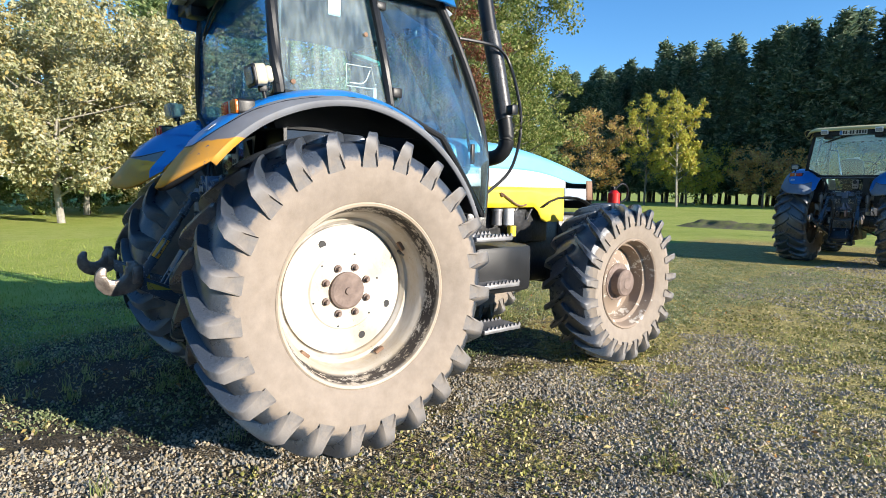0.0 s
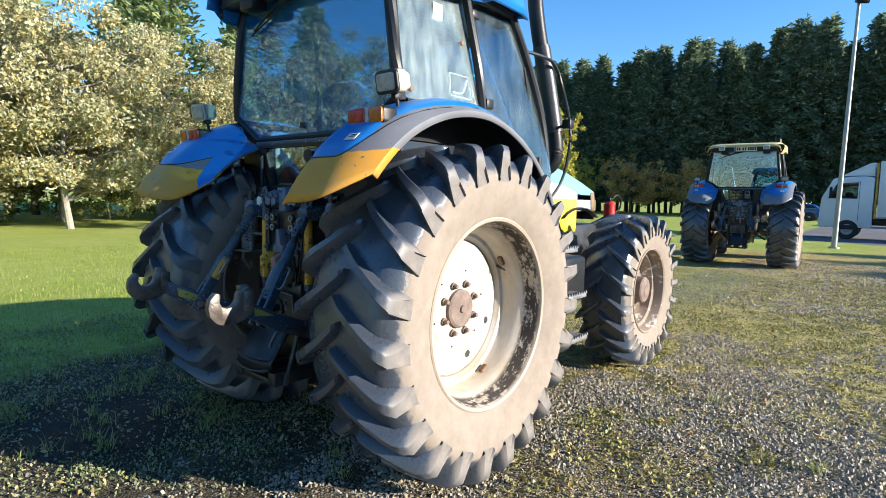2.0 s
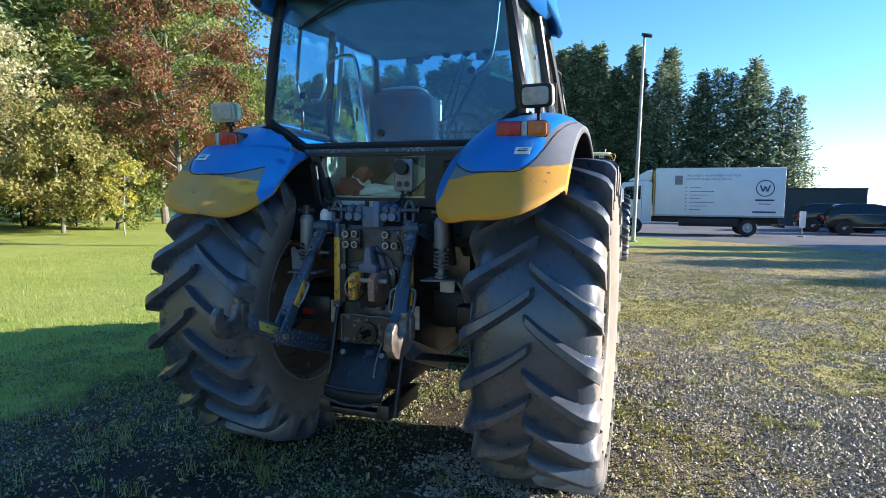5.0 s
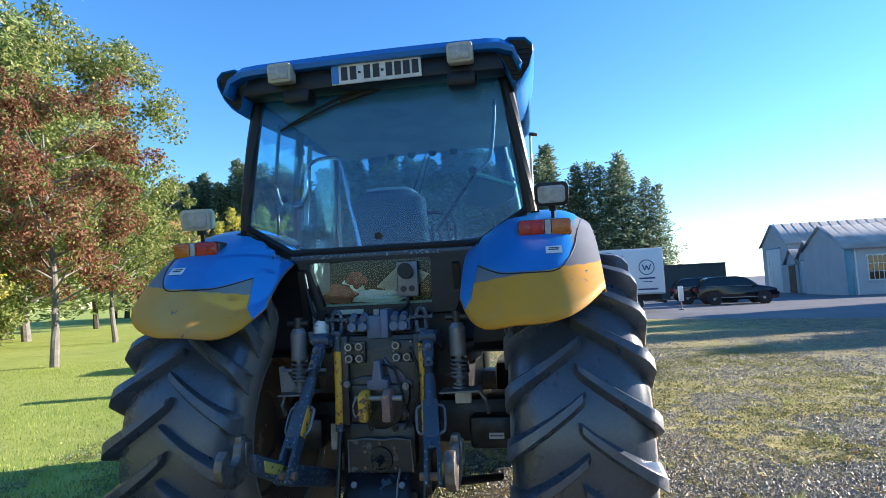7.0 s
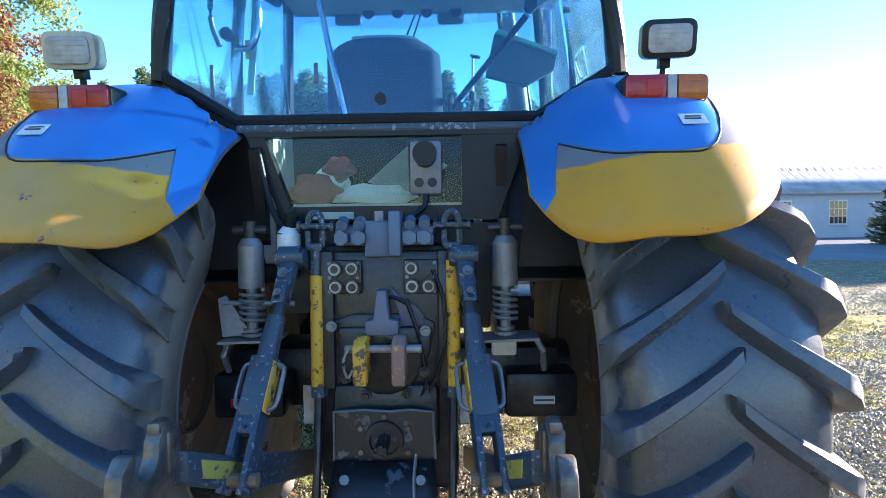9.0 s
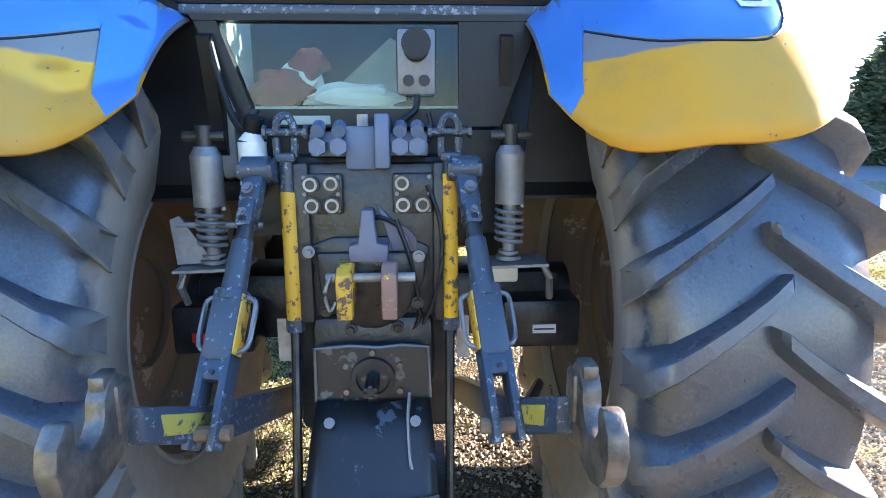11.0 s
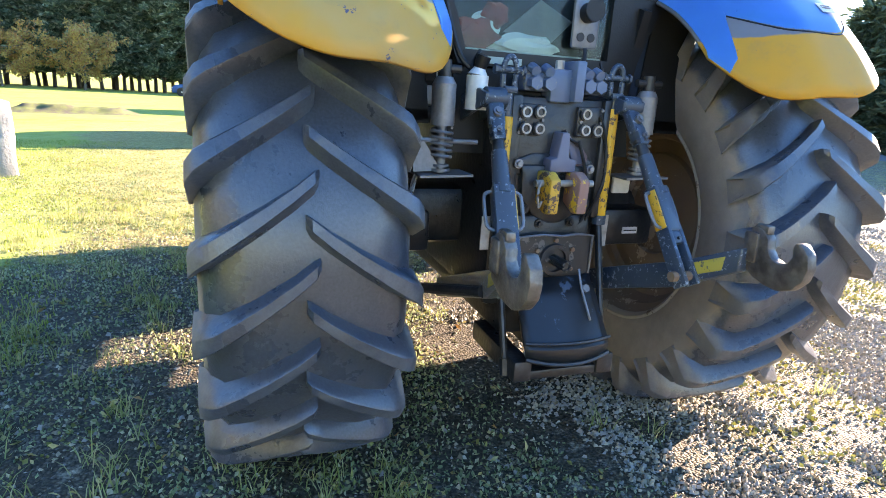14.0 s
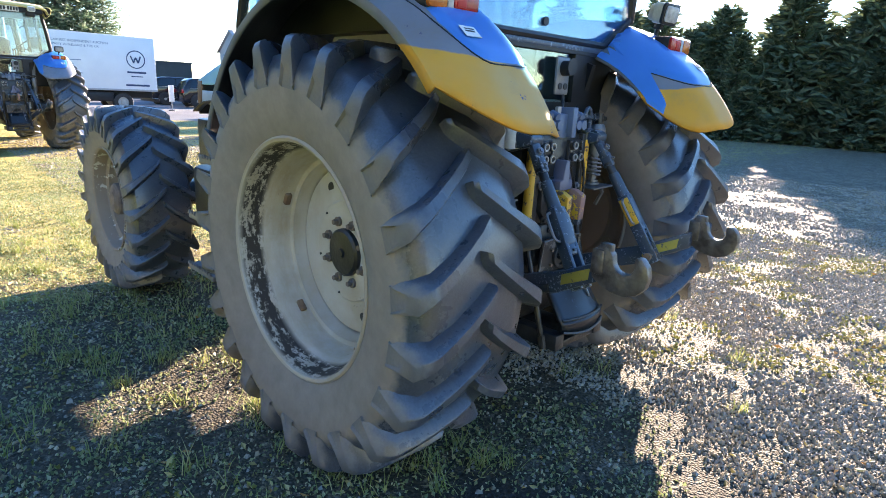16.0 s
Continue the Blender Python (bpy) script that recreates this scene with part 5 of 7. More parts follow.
    for x in (-0.115, 0.115):
        part("hood_bolt", rod(B(), (x, -0.585, 0.728), (x, -0.602, 0.738), 0.015, seg=8), grey_metal, hd)
    part("hood_chain", tube(B(), curve_pts([(0.10, -0.56, 0.80), (0.095, -0.60, 0.74), (0.10, -0.655, 0.66), (0.105, -0.665, 0.635)], 4), 0.005, 5), grey_metal, hd)
    bm = box(box(box(B(), -0.205, -0.135, -0.70, -0.3, 0.43, 0.51, 0.008), 0.135, 0.205, -0.70, -0.3, 0.43, 0.51, 0.008), -0.14, 0.14, -0.69, -0.62, 0.43, 0.465, 0.006)
    box(bm, -0.05, 0.05, -0.66, 0.2, 0.46, 0.505, 0.008)
    part("pickup_hitch", bm, black_casting, parent, "black steel pick-up hitch frame")
    part("belly", box(B(), -0.16, 0.16, -0.45, 0.9, 0.50, 0.66, 0.03), black_casting, parent)
    if fine:
        bt = part("oil_bottle", rod(rod(B(), (-0.315, -0.43, 1.36), (-0.315, -0.43, 1.475), 0.038, seg=16), (-0.315, -0.43, 1.475), (-0.31, -0.43, 1.50), 0.036, 0.02, 16), white_plastic, parent, "white plastic breather bottle")
        part("cap", rod(B(), (-0.31, -0.43, 1.50), (-0.30, -0.44, 1.54), 0.022, 0.026, 12), black_plastic, bt)
        for pts in ([(0.155, -0.49, 1.36), (0.19, -0.50, 1.25), (0.185, -0.51, 1.10), (0.13, -0.49, 0.95)], [(0.07, -0.50, 1.27), (0.11, -0.51, 1.15), (0.13, -0.50, 1.0), (0.09, -0.49, 0.94)], [(-0.30, -0.40, 1.56), (-0.335, -0.42, 1.50), (-0.30, -0.44, 1.45)],
                    [(-0.02, -0.47, 1.26), (0.03, -0.50, 1.275), (0.08, -0.50, 1.25)], [(0.16, -0.44, 1.55), (0.17, -0.45, 1.50), (0.155, -0.47, 1.47)]):
            part("hose", tube(B(), curve_pts(pts, 5), 0.0065, 6), black_plastic, parent)


def lathe_at(p, prof, seg=24):
    """A round fitting that faces the rear."""
    bm = B()
    rings = []
    for r, o in prof:
        rings.append([bm.verts.new((p[0] + r * math.cos(a), p[1] - o, p[2] + r * math.sin(a))) for a in [2 * math.pi * j / seg for j in range(seg)]])
    for a, b in zip(rings, rings[1:]):
        for j in range(seg):
            bm.faces.new((a[j], a[(j + 1) % seg], b[(j + 1) % seg], b[j]))
    return bm


plum_blue = worn("grey purple casting", (0.09, 0.10, 0.16), (0.2, 0.19, 0.2), 0.3, 0.5)
plum_paint = worn("plum brown primer", (0.10, 0.06, 0.075), (0.16, 0.15, 0.17), 0.3, 0.6)
rusty_guard = worn("scuffed dark steel", (0.018, 0.018, 0.02), (0.13, 0.115, 0.10), 0.4, 0.45, 16, (0.05, 0.045, 0.04), 0.5)
dark_rod = plain("dark oily rod steel", (0.045, 0.045, 0.048), (0.02, 0.02, 0.022), 0.35, 16, 0.5, 0.3, 70)
black_hood = worn("scuffed black hood", (0.012, 0.014, 0.017), (0.07, 0.10, 0.14), 0.36, 0.34, 14, (0.06, 0.06, 0.06), 0.35)


# ---- bonnet, steps, exhaust ----
def bonnet(parent):
    def skin(y0, y1, za, zb, n=14, push=0.0):
        """Side skin of both sides between two height lines."""
        rows = []
        for i in range(n + 1):
            y = y0 + (y1 - y0) * i / n
            rows.append((y, za(y), zb(y)))
        return rows

    def top(y):
        return 1.925 - 0.012 * clamp((y - 1.4) / 0.6, 0, 1) - 0.285 * clamp((y - 1.9) / 1.25, 0, 1) ** 1.5

    def half(y, z):
        u = clamp((z - 1.40) / (top(y) - 1.40 + 1e-6), 0, 1)
        taper = 1 - 0.16 * clamp((y - 2.2) / 0.95, 0, 1)
        return (0.335 - 0.02 * u - 0.315 * clamp((u - 0.70) / 0.30, 0, 1) ** 3.2) * taper

    def band(lo, hi, y0, y1, n=18, k=10, push=0.0, sides=(1, -1)):
        bm = B()
        for s in sides:
            sheet(bm, [[(s * (half(y, z) + push), y, z) for z in np.linspace(lo(y), hi(y), k)] for y in np.linspace(y0, y1, n)])
        return bm
    white_lo = lambda y: 1.500 + 0.008 * math.sin(y)
    white_hi = lambda y: 1.66 - 0.11 * clamp((y - 1.9) / 0.85, 0, 1) ** 2.2
    b = part("bonnet_top", band(white_hi, top, 1.25, 3.12, 24, 14), light_blue_paint, parent, "faded light blue bonnet top", thick=0.008)
    for s in (1, -1):
        part("white_band", band(white_lo, white_hi, 1.25, 2.68, 20, 5, 0.002, sides=(s,)), white_paint, b, "white bonnet side band", thick=0.008)
    for s in (1, -1):
        part("yellow_side", band(lambda y: 1.33 - 0.14 * clamp((y - 2.25) / 0.1, 0, 1), white_lo, 1.62, 2.66, 20, 5, 0.001, sides=(s,)), yellow_paint, b, "yellow bonnet side panel", thick=0.008)
    for s in (1, -1):
        part("nose_side", band(lambda y: 1.39, white_lo, 2.67, 3.02, 8, 5, 0.0, sides=(s,)), plain("pale grey blue nose paint", (0.38, 0.46, 0.54), (0.3, 0.38, 0.46), 0.45), b, "grey nose panel", thick=0.008)
    bm = B()
    sheet(bm, [[(x, 3.12 + 0.03 * (1 - (x / 0.3) ** 2), z) for x in np.linspace(-half(3.1, 1.5), half(3.1, 1.5), 7)] for z in (1.30, 1.45, 1.55)])
    part("grille", bm, black_plastic, b, "dark grille", thick=0.02)
    for s in (1, -1):
        part("grille_side", band(lambda y: 1.39, lambda y: 1.58, 3.02, 3.12, 4, 4, 0.004, sides=(s,)), rust, b, "", thick=0.006)
    for s in (1, -1):
        part("side_handle", tube(B(), curve_pts([(s * 0.335, 2.12, 1.355), (s * 0.352, 2.06, 1.345), (s * 0.352, 1.98, 1.36), (s * 0.352, 1.83, 1.44), (s * 0.345, 1.80, 1.455), (s * 0.35, 1.82, 1.42)], 4), 0.008, 6), rust, b)
    # engine and front axle
    bm = box(box(box(B(), -0.20, 0.20, 0.9, 3.0, 0.62, 1.20, 0.03), -0.26, 0.26, 1.5, 2.5, 1.0, 1.34, 0.03), -0.22, 0.22, 2.7, 3.35, 0.62, 1.25, 0.03)
    en = part("engine", bm, black_casting, parent, "oily black engine and gearbox block")
    part("front_axle", rod(box(B(), -0.55, 0.55, 2.56, 2.80, 0.58, 0.80, 0.05), (-0.80, 2.68, 0.69), (0.80, 2.68, 0.69), 0.10, seg=16), black_casting, parent, "black front axle")
    for y, mt in ((1.78, grey_metal), (1.92, white_plastic)):
        part("fuel_filter", rod(rod(B(), (0.32, y, 1.18), (0.32, y, 1.30), 0.045, seg=16), (0.32, y, 1.30), (0.32, y, 1.32), 0.05, seg=16), mt, en)
    part("fuel_bowl", rod(B(), (0.33, 1.95, 1.08), (0.33, 1.95, 1.17), 0.04, seg=14), yellow_paint, en)
    for k in range(5):
        part("engine_pipe", tube(B(), curve_pts([(0.27, 1.6 + 0.2 * k, 1.22), (0.30, 1.62 + 0.2 * k, 1.30), (0.27, 1.70 + 0.2 * k, 1.33)], 4), 0.009, 6), grey_metal, en)
    for s in (1, -1):
        part("front_wing", sheet(B(), [[(s * x, 2.68 - 0.74 * math.cos(radians(t)), 0.69 + 0.74 * math.sin(radians(t))) for x in np.linspace(0.30, 0.36, 3)] for t in range(60, 121, 10)]), black_plastic, en, thick=0.01)
    # fire bottle at the nose
    fb = part("fire_bottle", rod(rod(B(), (0.31, 3.44, 1.33), (0.31, 3.44, 1.46), 0.062, seg=18), (0.31, 3.44, 1.46), (0.31, 3.44, 1.49), 0.058, 0.03, 18), red_plastic, parent, "small red extinguisher with a black hose")
    part("valve", box(B(), 0.29, 0.33, 3.41, 3.47, 1.49, 1.53, 0.008), black_plastic, fb)
    part("hose", tube(B(), curve_pts([(0.33, 3.44, 1.51), (0.36, 3.50, 1.56), (0.37, 3.58, 1.52), (0.36, 3.60, 1.42), (0.33, 3.52, 1.36)], 5), 0.010, 7), black_plastic, fb)
    part("bottle_bracket", tube(B(), [(0.31, 3.44, 1.335), (0.24, 3.38, 1.28), (0.15, 3.20, 1.2)], 0.025, 8), black_casting, fb)
    # exhaust stack with a perforated guard
    ex = part("exhaust", tube(B(), curve_pts([(0.42, 1.45, 1.72), (0.52, 1.47, 1.72), (0.63, 1.50, 1.75), (0.68, 1.52, 1.84), (0.675, 1.505, 2.0), (0.63, 1.46, 2.35), (0.57, 1.41, 2.72), (0.535, 1.385, 3.0), (0.53, 1.40, 3.12)], 6), 0.058, 18), black_plastic, parent, "black exhaust stack with a perforated guard")
    gd = part("guard", tube(B(), curve_pts([(0.673, 1.50, 2.02), (0.63, 1.46, 2.35), (0.582, 1.42, 2.66)], 8), 0.066, 20), perforated, ex, "perforated black steel guard")
    part("guard_stay", tube(B(), curve_pts([(0.70, 1.02, 2.53), (0.72, 1.25, 2.53), (0.70, 1.40, 2.52), (0.70, 1.52, 2.42), (0.76, 1.58, 2.1), (0.76, 1.58, 1.85), (0.74, 1.5, 1.62), (0.72, 1.3, 1.46)], 5), 0.012, 7), black_plastic, ex)
    part("side_marker", box(rod(B(), (0.70, 1.50, 2.06), (0.80, 1.46, 2.06), 0.012), 0.79, 0.86, 1.40, 1.46, 2.03, 2.10, 0.008), black_plastic, ex)
    # fuel tank and steps on both sides
    for s in (1, -1):
        tk = part("fuel_tank", box(B(), min(s * 0.45, s * 0.98), max(s * 0.45, s * 0.98), 0.98, 1.53, 0.74, 1.085, 0.04), black_plastic, parent, "black moulded fuel tank")
        bm = B()
        for z, x0, x1 in ((0.845, 0.90, 1.11), (0.545, 0.93, 1.13), (1.16, 0.80, 1.03)):
            box(bm, min(s * x0, s * x1), max(s * x0, s * x1), 0.93, 1.27, z - 0.03, z, 0.006)
            for k in range(9):
                y = 0.95 + 0.036 * k
                slab(bm, [(y, z), (y + 0.03, z), (y + 0.012, z + 0.022)], "x", s * x1 - 0.006, s * x1 + 0.006)
                slab(bm, [(y, z), (y + 0.03, z), (y + 0.012, z + 0.022)], "x", s * x0 - 0.006, s * x0 + 0.006)
        box(bm, min(s * 0.92, s * 0.945), max(s * 0.92, s * 0.945), 0.95, 0.99, 0.52, 1.18, 0.006)
        box(bm, min(s * 0.86, s * 0.945), max(s * 0.86, s * 0.945), 0.95, 0.99, 0.95, 0.99, 0.006)
        part("steps", bm, grey_metal, tk, "grey steel steps with toothed treads")


def perforate():
    n = Nodes("perforated black steel")
    hole = n.ramp(n.cells(70), 0.28, 0.34, 1, 0)
    n.bump(n.math("SUBTRACT", 1.0, hole), 0.8, 0.004)
    return n.done(n.mix(hole, (0.03, 0.032, 0.036), (0.006, 0.006, 0.007)), 0.4)


perforated = perforate()


def tractor(at, colours, label, fine):
    root = thing("tractor", label, "tractor", at)
    for s in (1, -1):
        rear_wheel(root, s)
        front_wheel(root, s)
        wing(root, s, colours)
    cab(root, colours, fine)
    linkage(root, fine)
    bonnet(root)
    return root


tractor(None, dict(wing=wing_paint, wing_label="grey moulded wing with worn yellow lower edge", body=blue_paint, inner=blue_paint, roof=blue_paint, roof_label="blue moulded cab roof", lamp=cream_plastic),
        "blue farm tractor with worn yellow wing edges on gravel", True)
grey_wing = plain("grey blue wing plastic", (0.16, 0.19, 0.24), (0.12, 0.15, 0.19), 0.45)
yellow_roof = plain("faded yellow roof", (0.62, 0.52, 0.22), (0.55, 0.46, 0.2), 0.5)
tractor(pose(-0.34, 12.75, 0, 0, 0, 4), dict(wing=grey_wing, wing_label="grey moulded wing", body=blue_paint, inner=blue_paint, roof=yellow_roof, roof_label="pale yellow cab roof", lamp=black_plastic),
        "second blue tractor with a pale yellow roof parked ahead", False)


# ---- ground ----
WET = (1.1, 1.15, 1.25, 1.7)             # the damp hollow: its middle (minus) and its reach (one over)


def ground_mat():
    """Loose grey gravel with moss, mown lawn to the west and tarmac to the north-east, in one sheet."""
    n = Nodes("gravel, moss, lawn and tarmac")
    x, y, z = n.xyz()
    big, mid, fine = n.noise(0.35, 4), n.noise(2.3, 5, 0.65), n.noise(40, 3)
    wob = n.ramp(n.noise(0.9, 5, 0.7), 0.25, 0.75, -0.8, 0.8)
    # gravel: stones of many shades
    stone = n.cells(74, out="Color")
    sx = n.add("ShaderNodeSeparateColor")
    n.link(stone, sx.inputs[0])
    dist = n.cells(74)
    s1 = n.mix(n.ramp(sx.outputs[0], 0, 1), (0.09, 0.072, 0.042), (0.52, 0.43, 0.28))
    s1 = n.mix(n.ramp(sx.outputs[1], 0.86, 0.9, 0, 0.8), s1, (0.52, 0.5, 0.46))
    s1 = n.mix(n.ramp(dist, 0.38, 0.72), s1, (0.014, 0.012, 0.010))
    soil = n.mix(n.ramp(mid, 0.42, 0.66, 0.0, 0.7), s1, (0.075, 0.058, 0.040))
    soft = n.ramp(n.math("ADD", x, n.ramp(n.noise(1.6, 4), 0.3, 0.7, -0.5, 0.5)), 1.15, 0.45)
    soil = n.mix(n.math("MULTIPLY", soft, n.ramp(mid, 0.35, 0.6, 0.55, 0.95)), soil, n.mix(n.ramp(fine, 0.3, 0.7), (0.022, 0.019, 0.015), (0.085, 0.07, 0.052)))
    # moss: olive to yellow green, in blotches, more of it further on
    far = n.ramp(y, -1.2, 4.5, -0.11, 0.16)
    west = n.math("ADD", n.math("MULTIPLY", n.ramp(x, 1.0, -0.5, 0.0, -0.10), n.ramp(y, 4.0, 2.0)), n.ramp(x, 3.0, 9.0, 0.0, -0.15))
    mossy = n.ramp(n.math("ADD", n.math("ADD", n.math("MULTIPLY", mid, 0.42), n.math("ADD", n.math("MULTIPLY", n.noise(9, 5, 0.7), 0.33), n.math("MULTIPLY", n.noise(46, 4, 0.8), 0.25))), n.math("ADD", far, west)), 0.495, 0.59)
    moss = n.mix(n.ramp(fine, 0.3, 0.7), (0.31, 0.26, 0.065), (0.60, 0.49, 0.19))
    gravel = n.mix(n.math("MULTIPLY", mossy, 0.88), soil, moss)
    lumps = n.math("ADD", n.math("MULTIPLY", n.noise(16, 5, 0.8), 0.6), n.math("MULTIPLY", n.noise(5, 5, 0.75), 0.4))
    gravel = n.mix(n.ramp(lumps, 0.54, 0.38, 0, 0.55), gravel, (0.085, 0.07, 0.042))
    gravel = n.mix(n.ramp(lumps, 0.54, 0.68, 0, 0.6), gravel, (0.50, 0.46, 0.34))
    # lawn
    g = n.mix(n.ramp(n.noise(120, 2), 0.3, 0.7), (0.21, 0.26, 0.05), (0.42, 0.46, 0.12))
    g = n.mix(n.ramp(mid, 0.4, 0.7, 0, 0.5), g, (0.48, 0.47, 0.17))
    g = n.mix(n.ramp(big, 0.4, 0.65, 0, 0.4), g, (0.2, 0.3, 0.035))
    edge = n.math("ADD", x, n.math("ADD", wob, n.ramp(y, 3.0, 20.0, 2.7, 6.0)))
    lawn_w = n.ramp(edge, -0.35, 0.25, 1, 0)
    fy = n.math("SUBTRACT", y, n.math("MULTIPLY", n.math("ADD", x, wob), 0.35))
    lawn_n = n.math("MULTIPLY", n.ramp(fy, 17.5, 19.0), n.ramp(n.math("ADD", x, wob), 1.5, 3.5, 1, 0))
    lawn = n.math("MAXIMUM", lawn_w, lawn_n)
    col = n.mix(lawn, gravel, g)
    # tarmac
    t = n.mix(n.ramp(n.noise(300, 2), 0.3, 0.7), (0.11, 0.11, 0.118), (0.19, 0.19, 0.2))
    t = n.mix(n.ramp(big, 0.4, 0.65, 0, 0.5), t, (0.22, 0.22, 0.22))
    line = n.math("ADD", y, n.math("MULTIPLY", x, 0.55))
    tar = n.math("MULTIPLY", n.ramp(n.math("ADD", line, n.math("MULTIPLY", wob, 0.4)), 24.8, 25.2), n.ramp(n.math("ADD", x, n.math("MULTIPLY", y, 0.02)), -1.2, -0.8))
    col = n.mix(tar, col, t)
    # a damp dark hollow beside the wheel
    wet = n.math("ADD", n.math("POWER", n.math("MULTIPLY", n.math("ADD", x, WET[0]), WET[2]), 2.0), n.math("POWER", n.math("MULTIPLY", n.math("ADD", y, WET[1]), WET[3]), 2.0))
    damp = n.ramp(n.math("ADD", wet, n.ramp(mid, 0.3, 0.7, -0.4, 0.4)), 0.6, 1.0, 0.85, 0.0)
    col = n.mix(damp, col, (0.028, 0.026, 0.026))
    rough_h = n.math("ADD", n.math("MULTIPLY", n.math("SUBTRACT", 1.0, dist), n.math("SUBTRACT", 1.0, lawn)), n.math("MULTIPLY", n.noise(90, 3), 0.8))
    n.bump(n.math("MULTIPLY", rough_h, n.ramp(tar, 0, 1, 1, 0.2)), 0.9, 0.012)
    return n.done(col, n.math("SUBTRACT", n.ramp(lawn, 0, 1, 0.75, 0.9), n.math("MULTIPLY", damp, 0.2)), 0, 0.1)


def ground():
    bm = B()
    def axis(lo, hi, step, far):
        a = list(np.arange(lo, hi + 1e-6, step))
        d, left, right = step, [], []
        p = lo
        while p > -far:
            d *= 1.35
            p -= d
            left.append(max(p, -far))
        d, p = step, hi
        while p < far:
            d *= 1.35
            p += d
            right.append(min(p, far))
        return left[::-1] + a + right
    xs, ys = axis(-6, 6, 0.12, 1500), axis(-5, 8, 0.12, 1500)

    def h(x, y):
        k = clamp(1 - max(abs(x) - 6, abs(y - 1.5) - 6.5, 0) / 2, 0, 1)
        return k * (0.018 * noise.noise(Vector((x * 0.8, y * 0.8, 0))) + 0.012 * noise.noise(Vector((x * 3.1, y * 3.1, 4)))) - 0.01
    sheet(bm, [[(x, y, h(x, y)) for x in xs] for y in ys])
    bmesh.ops.recalc_face_normals(bm, faces=bm.faces)
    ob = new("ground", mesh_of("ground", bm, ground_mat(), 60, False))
    if ob.data.polygons[0].normal.z < 0:
        ob.data.flip_normals()
    return tagged(ob, "grey mossy gravel yard with lawn and tarmac beyond", "ground", kind="structure")


ground()


# ---- plants ----
def leaf_mat(name, a, b, c, through_=0.35):
    n = Nodes(name)
    rnd = n.add("ShaderNodeNewGeometry").outputs["Random Per Island"]
    col = n.mix(n.ramp(rnd, 0.0, 0.6), a, b)
    col = n.mix(n.ramp(rnd, 0.72, 0.8), col, c)
    col = n.mix(n.ramp(n.noise(0.5, 4), 0.35, 0.7, 0, 0.45), col, tuple(v * 0.6 for v in a))
    n.done(col, 0.55, 0, 0.35)
    tr, ad = n.add("ShaderNodeBsdfTranslucent"), n.add("ShaderNodeMixShader")
    n.link(col, tr.inputs[0])
    ad.inputs[0].default_value = through_
    n.link(n.bsdf.outputs[0], ad.inputs[1])
    n.link(tr.outputs[0], ad.inputs[2])
    n.link(ad.outputs[0], n.tree.nodes["Material Output"].inputs[0])
    return n.mat


bark_grey = plain("grey bark", (0.13, 0.115, 0.095), (0.22, 0.2, 0.17), 0.9, 6, 0, 0.8, 40, dist=0.02)
bark_pale = plain("pale bark", (0.36, 0.34, 0.29), (0.22, 0.2, 0.16), 0.9, 5, 0, 0.7, 40, dist=0.02)
bark_dark = plain("dark bark", (0.06, 0.05, 0.04), (0.1, 0.085, 0.065), 0.9, 6, 0, 0.8, 40, dist=0.02)
leaf_silver = leaf_mat("silver green willow leaves", (0.24, 0.25, 0.10), (0.60, 0.58, 0.38), (0.46, 0.37, 0.15), 0.35)
leaf_green = leaf_mat("green leaves", (0.11, 0.16, 0.035), (0.25, 0.30, 0.085), (0.42, 0.40, 0.15), 0.45)
leaf_red = leaf_mat("red and green maple leaves", (0.145, 0.042, 0.026), (0.33, 0.155, 0.085), (0.21, 0.27, 0.075), 0.42)
leaf_lime = leaf_mat("yellow green leaves", (0.361, 0.380, 0.057), (0.600, 0.570, 0.114), (0.570, 0.418, 0.095))
leaf_olive = leaf_mat("olive leaves", (0.20, 0.21, 0.06), (0.36, 0.35, 0.12), (0.42, 0.32, 0.13), 0.4)
leaf_orange = leaf_mat("orange autumn leaves", (0.45, 0.31, 0.11), (0.62, 0.48, 0.18), (0.48, 0.26, 0.12), 0.5)
needle = leaf_mat("dark conifer needles", (0.07, 0.12, 0.07), (0.17, 0.24, 0.14), (0.38, 0.43, 0.28), 0.4)
needle_dark = leaf_mat("dark hedge needles", (0.05, 0.075, 0.04), (0.10, 0.14, 0.07), (0.17, 0.19, 0.10), 0.25)
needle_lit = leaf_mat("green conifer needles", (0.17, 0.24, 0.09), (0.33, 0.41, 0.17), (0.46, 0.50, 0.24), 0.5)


def leaves_mesh(name, pts, size, material, rng, aspect=0.55, droop=0.0, way=None):
    """Many small folded leaves at the points, as one mesh."""
    n = len(pts)
    pts = np.asarray(pts)
    if way is None:
        d = rng.normal(size=(n, 3))
        d[:, 2] -= droop
    else:
        d = way + rng.normal(size=(n, 3)) * 0.35
    d /= np.linalg.norm(d, axis=1)[:, None]
    e = np.cross(d, rng.normal(size=(n, 3)))
    e /= np.linalg.norm(e, axis=1)[:, None]
    s = (size * (0.6 + 0.8 * rng.random(n)))[:, None]
    up = np.cross(d, e)
    v = np.stack([pts, pts + d * s * 0.5 + e * s * aspect * 0.5 + up * s * 0.12, pts + d * s, pts + d * s * 0.5 - e * s * aspect * 0.5 + up * s * 0.12], 1).reshape(-1, 3)
    me = bpy.data.meshes.new(name)
    f = np.arange(4 * n).reshape(-1, 4)
    me.from_pydata(v.tolist(), [], f.tolist())
    me.materials.append(material)
    return me


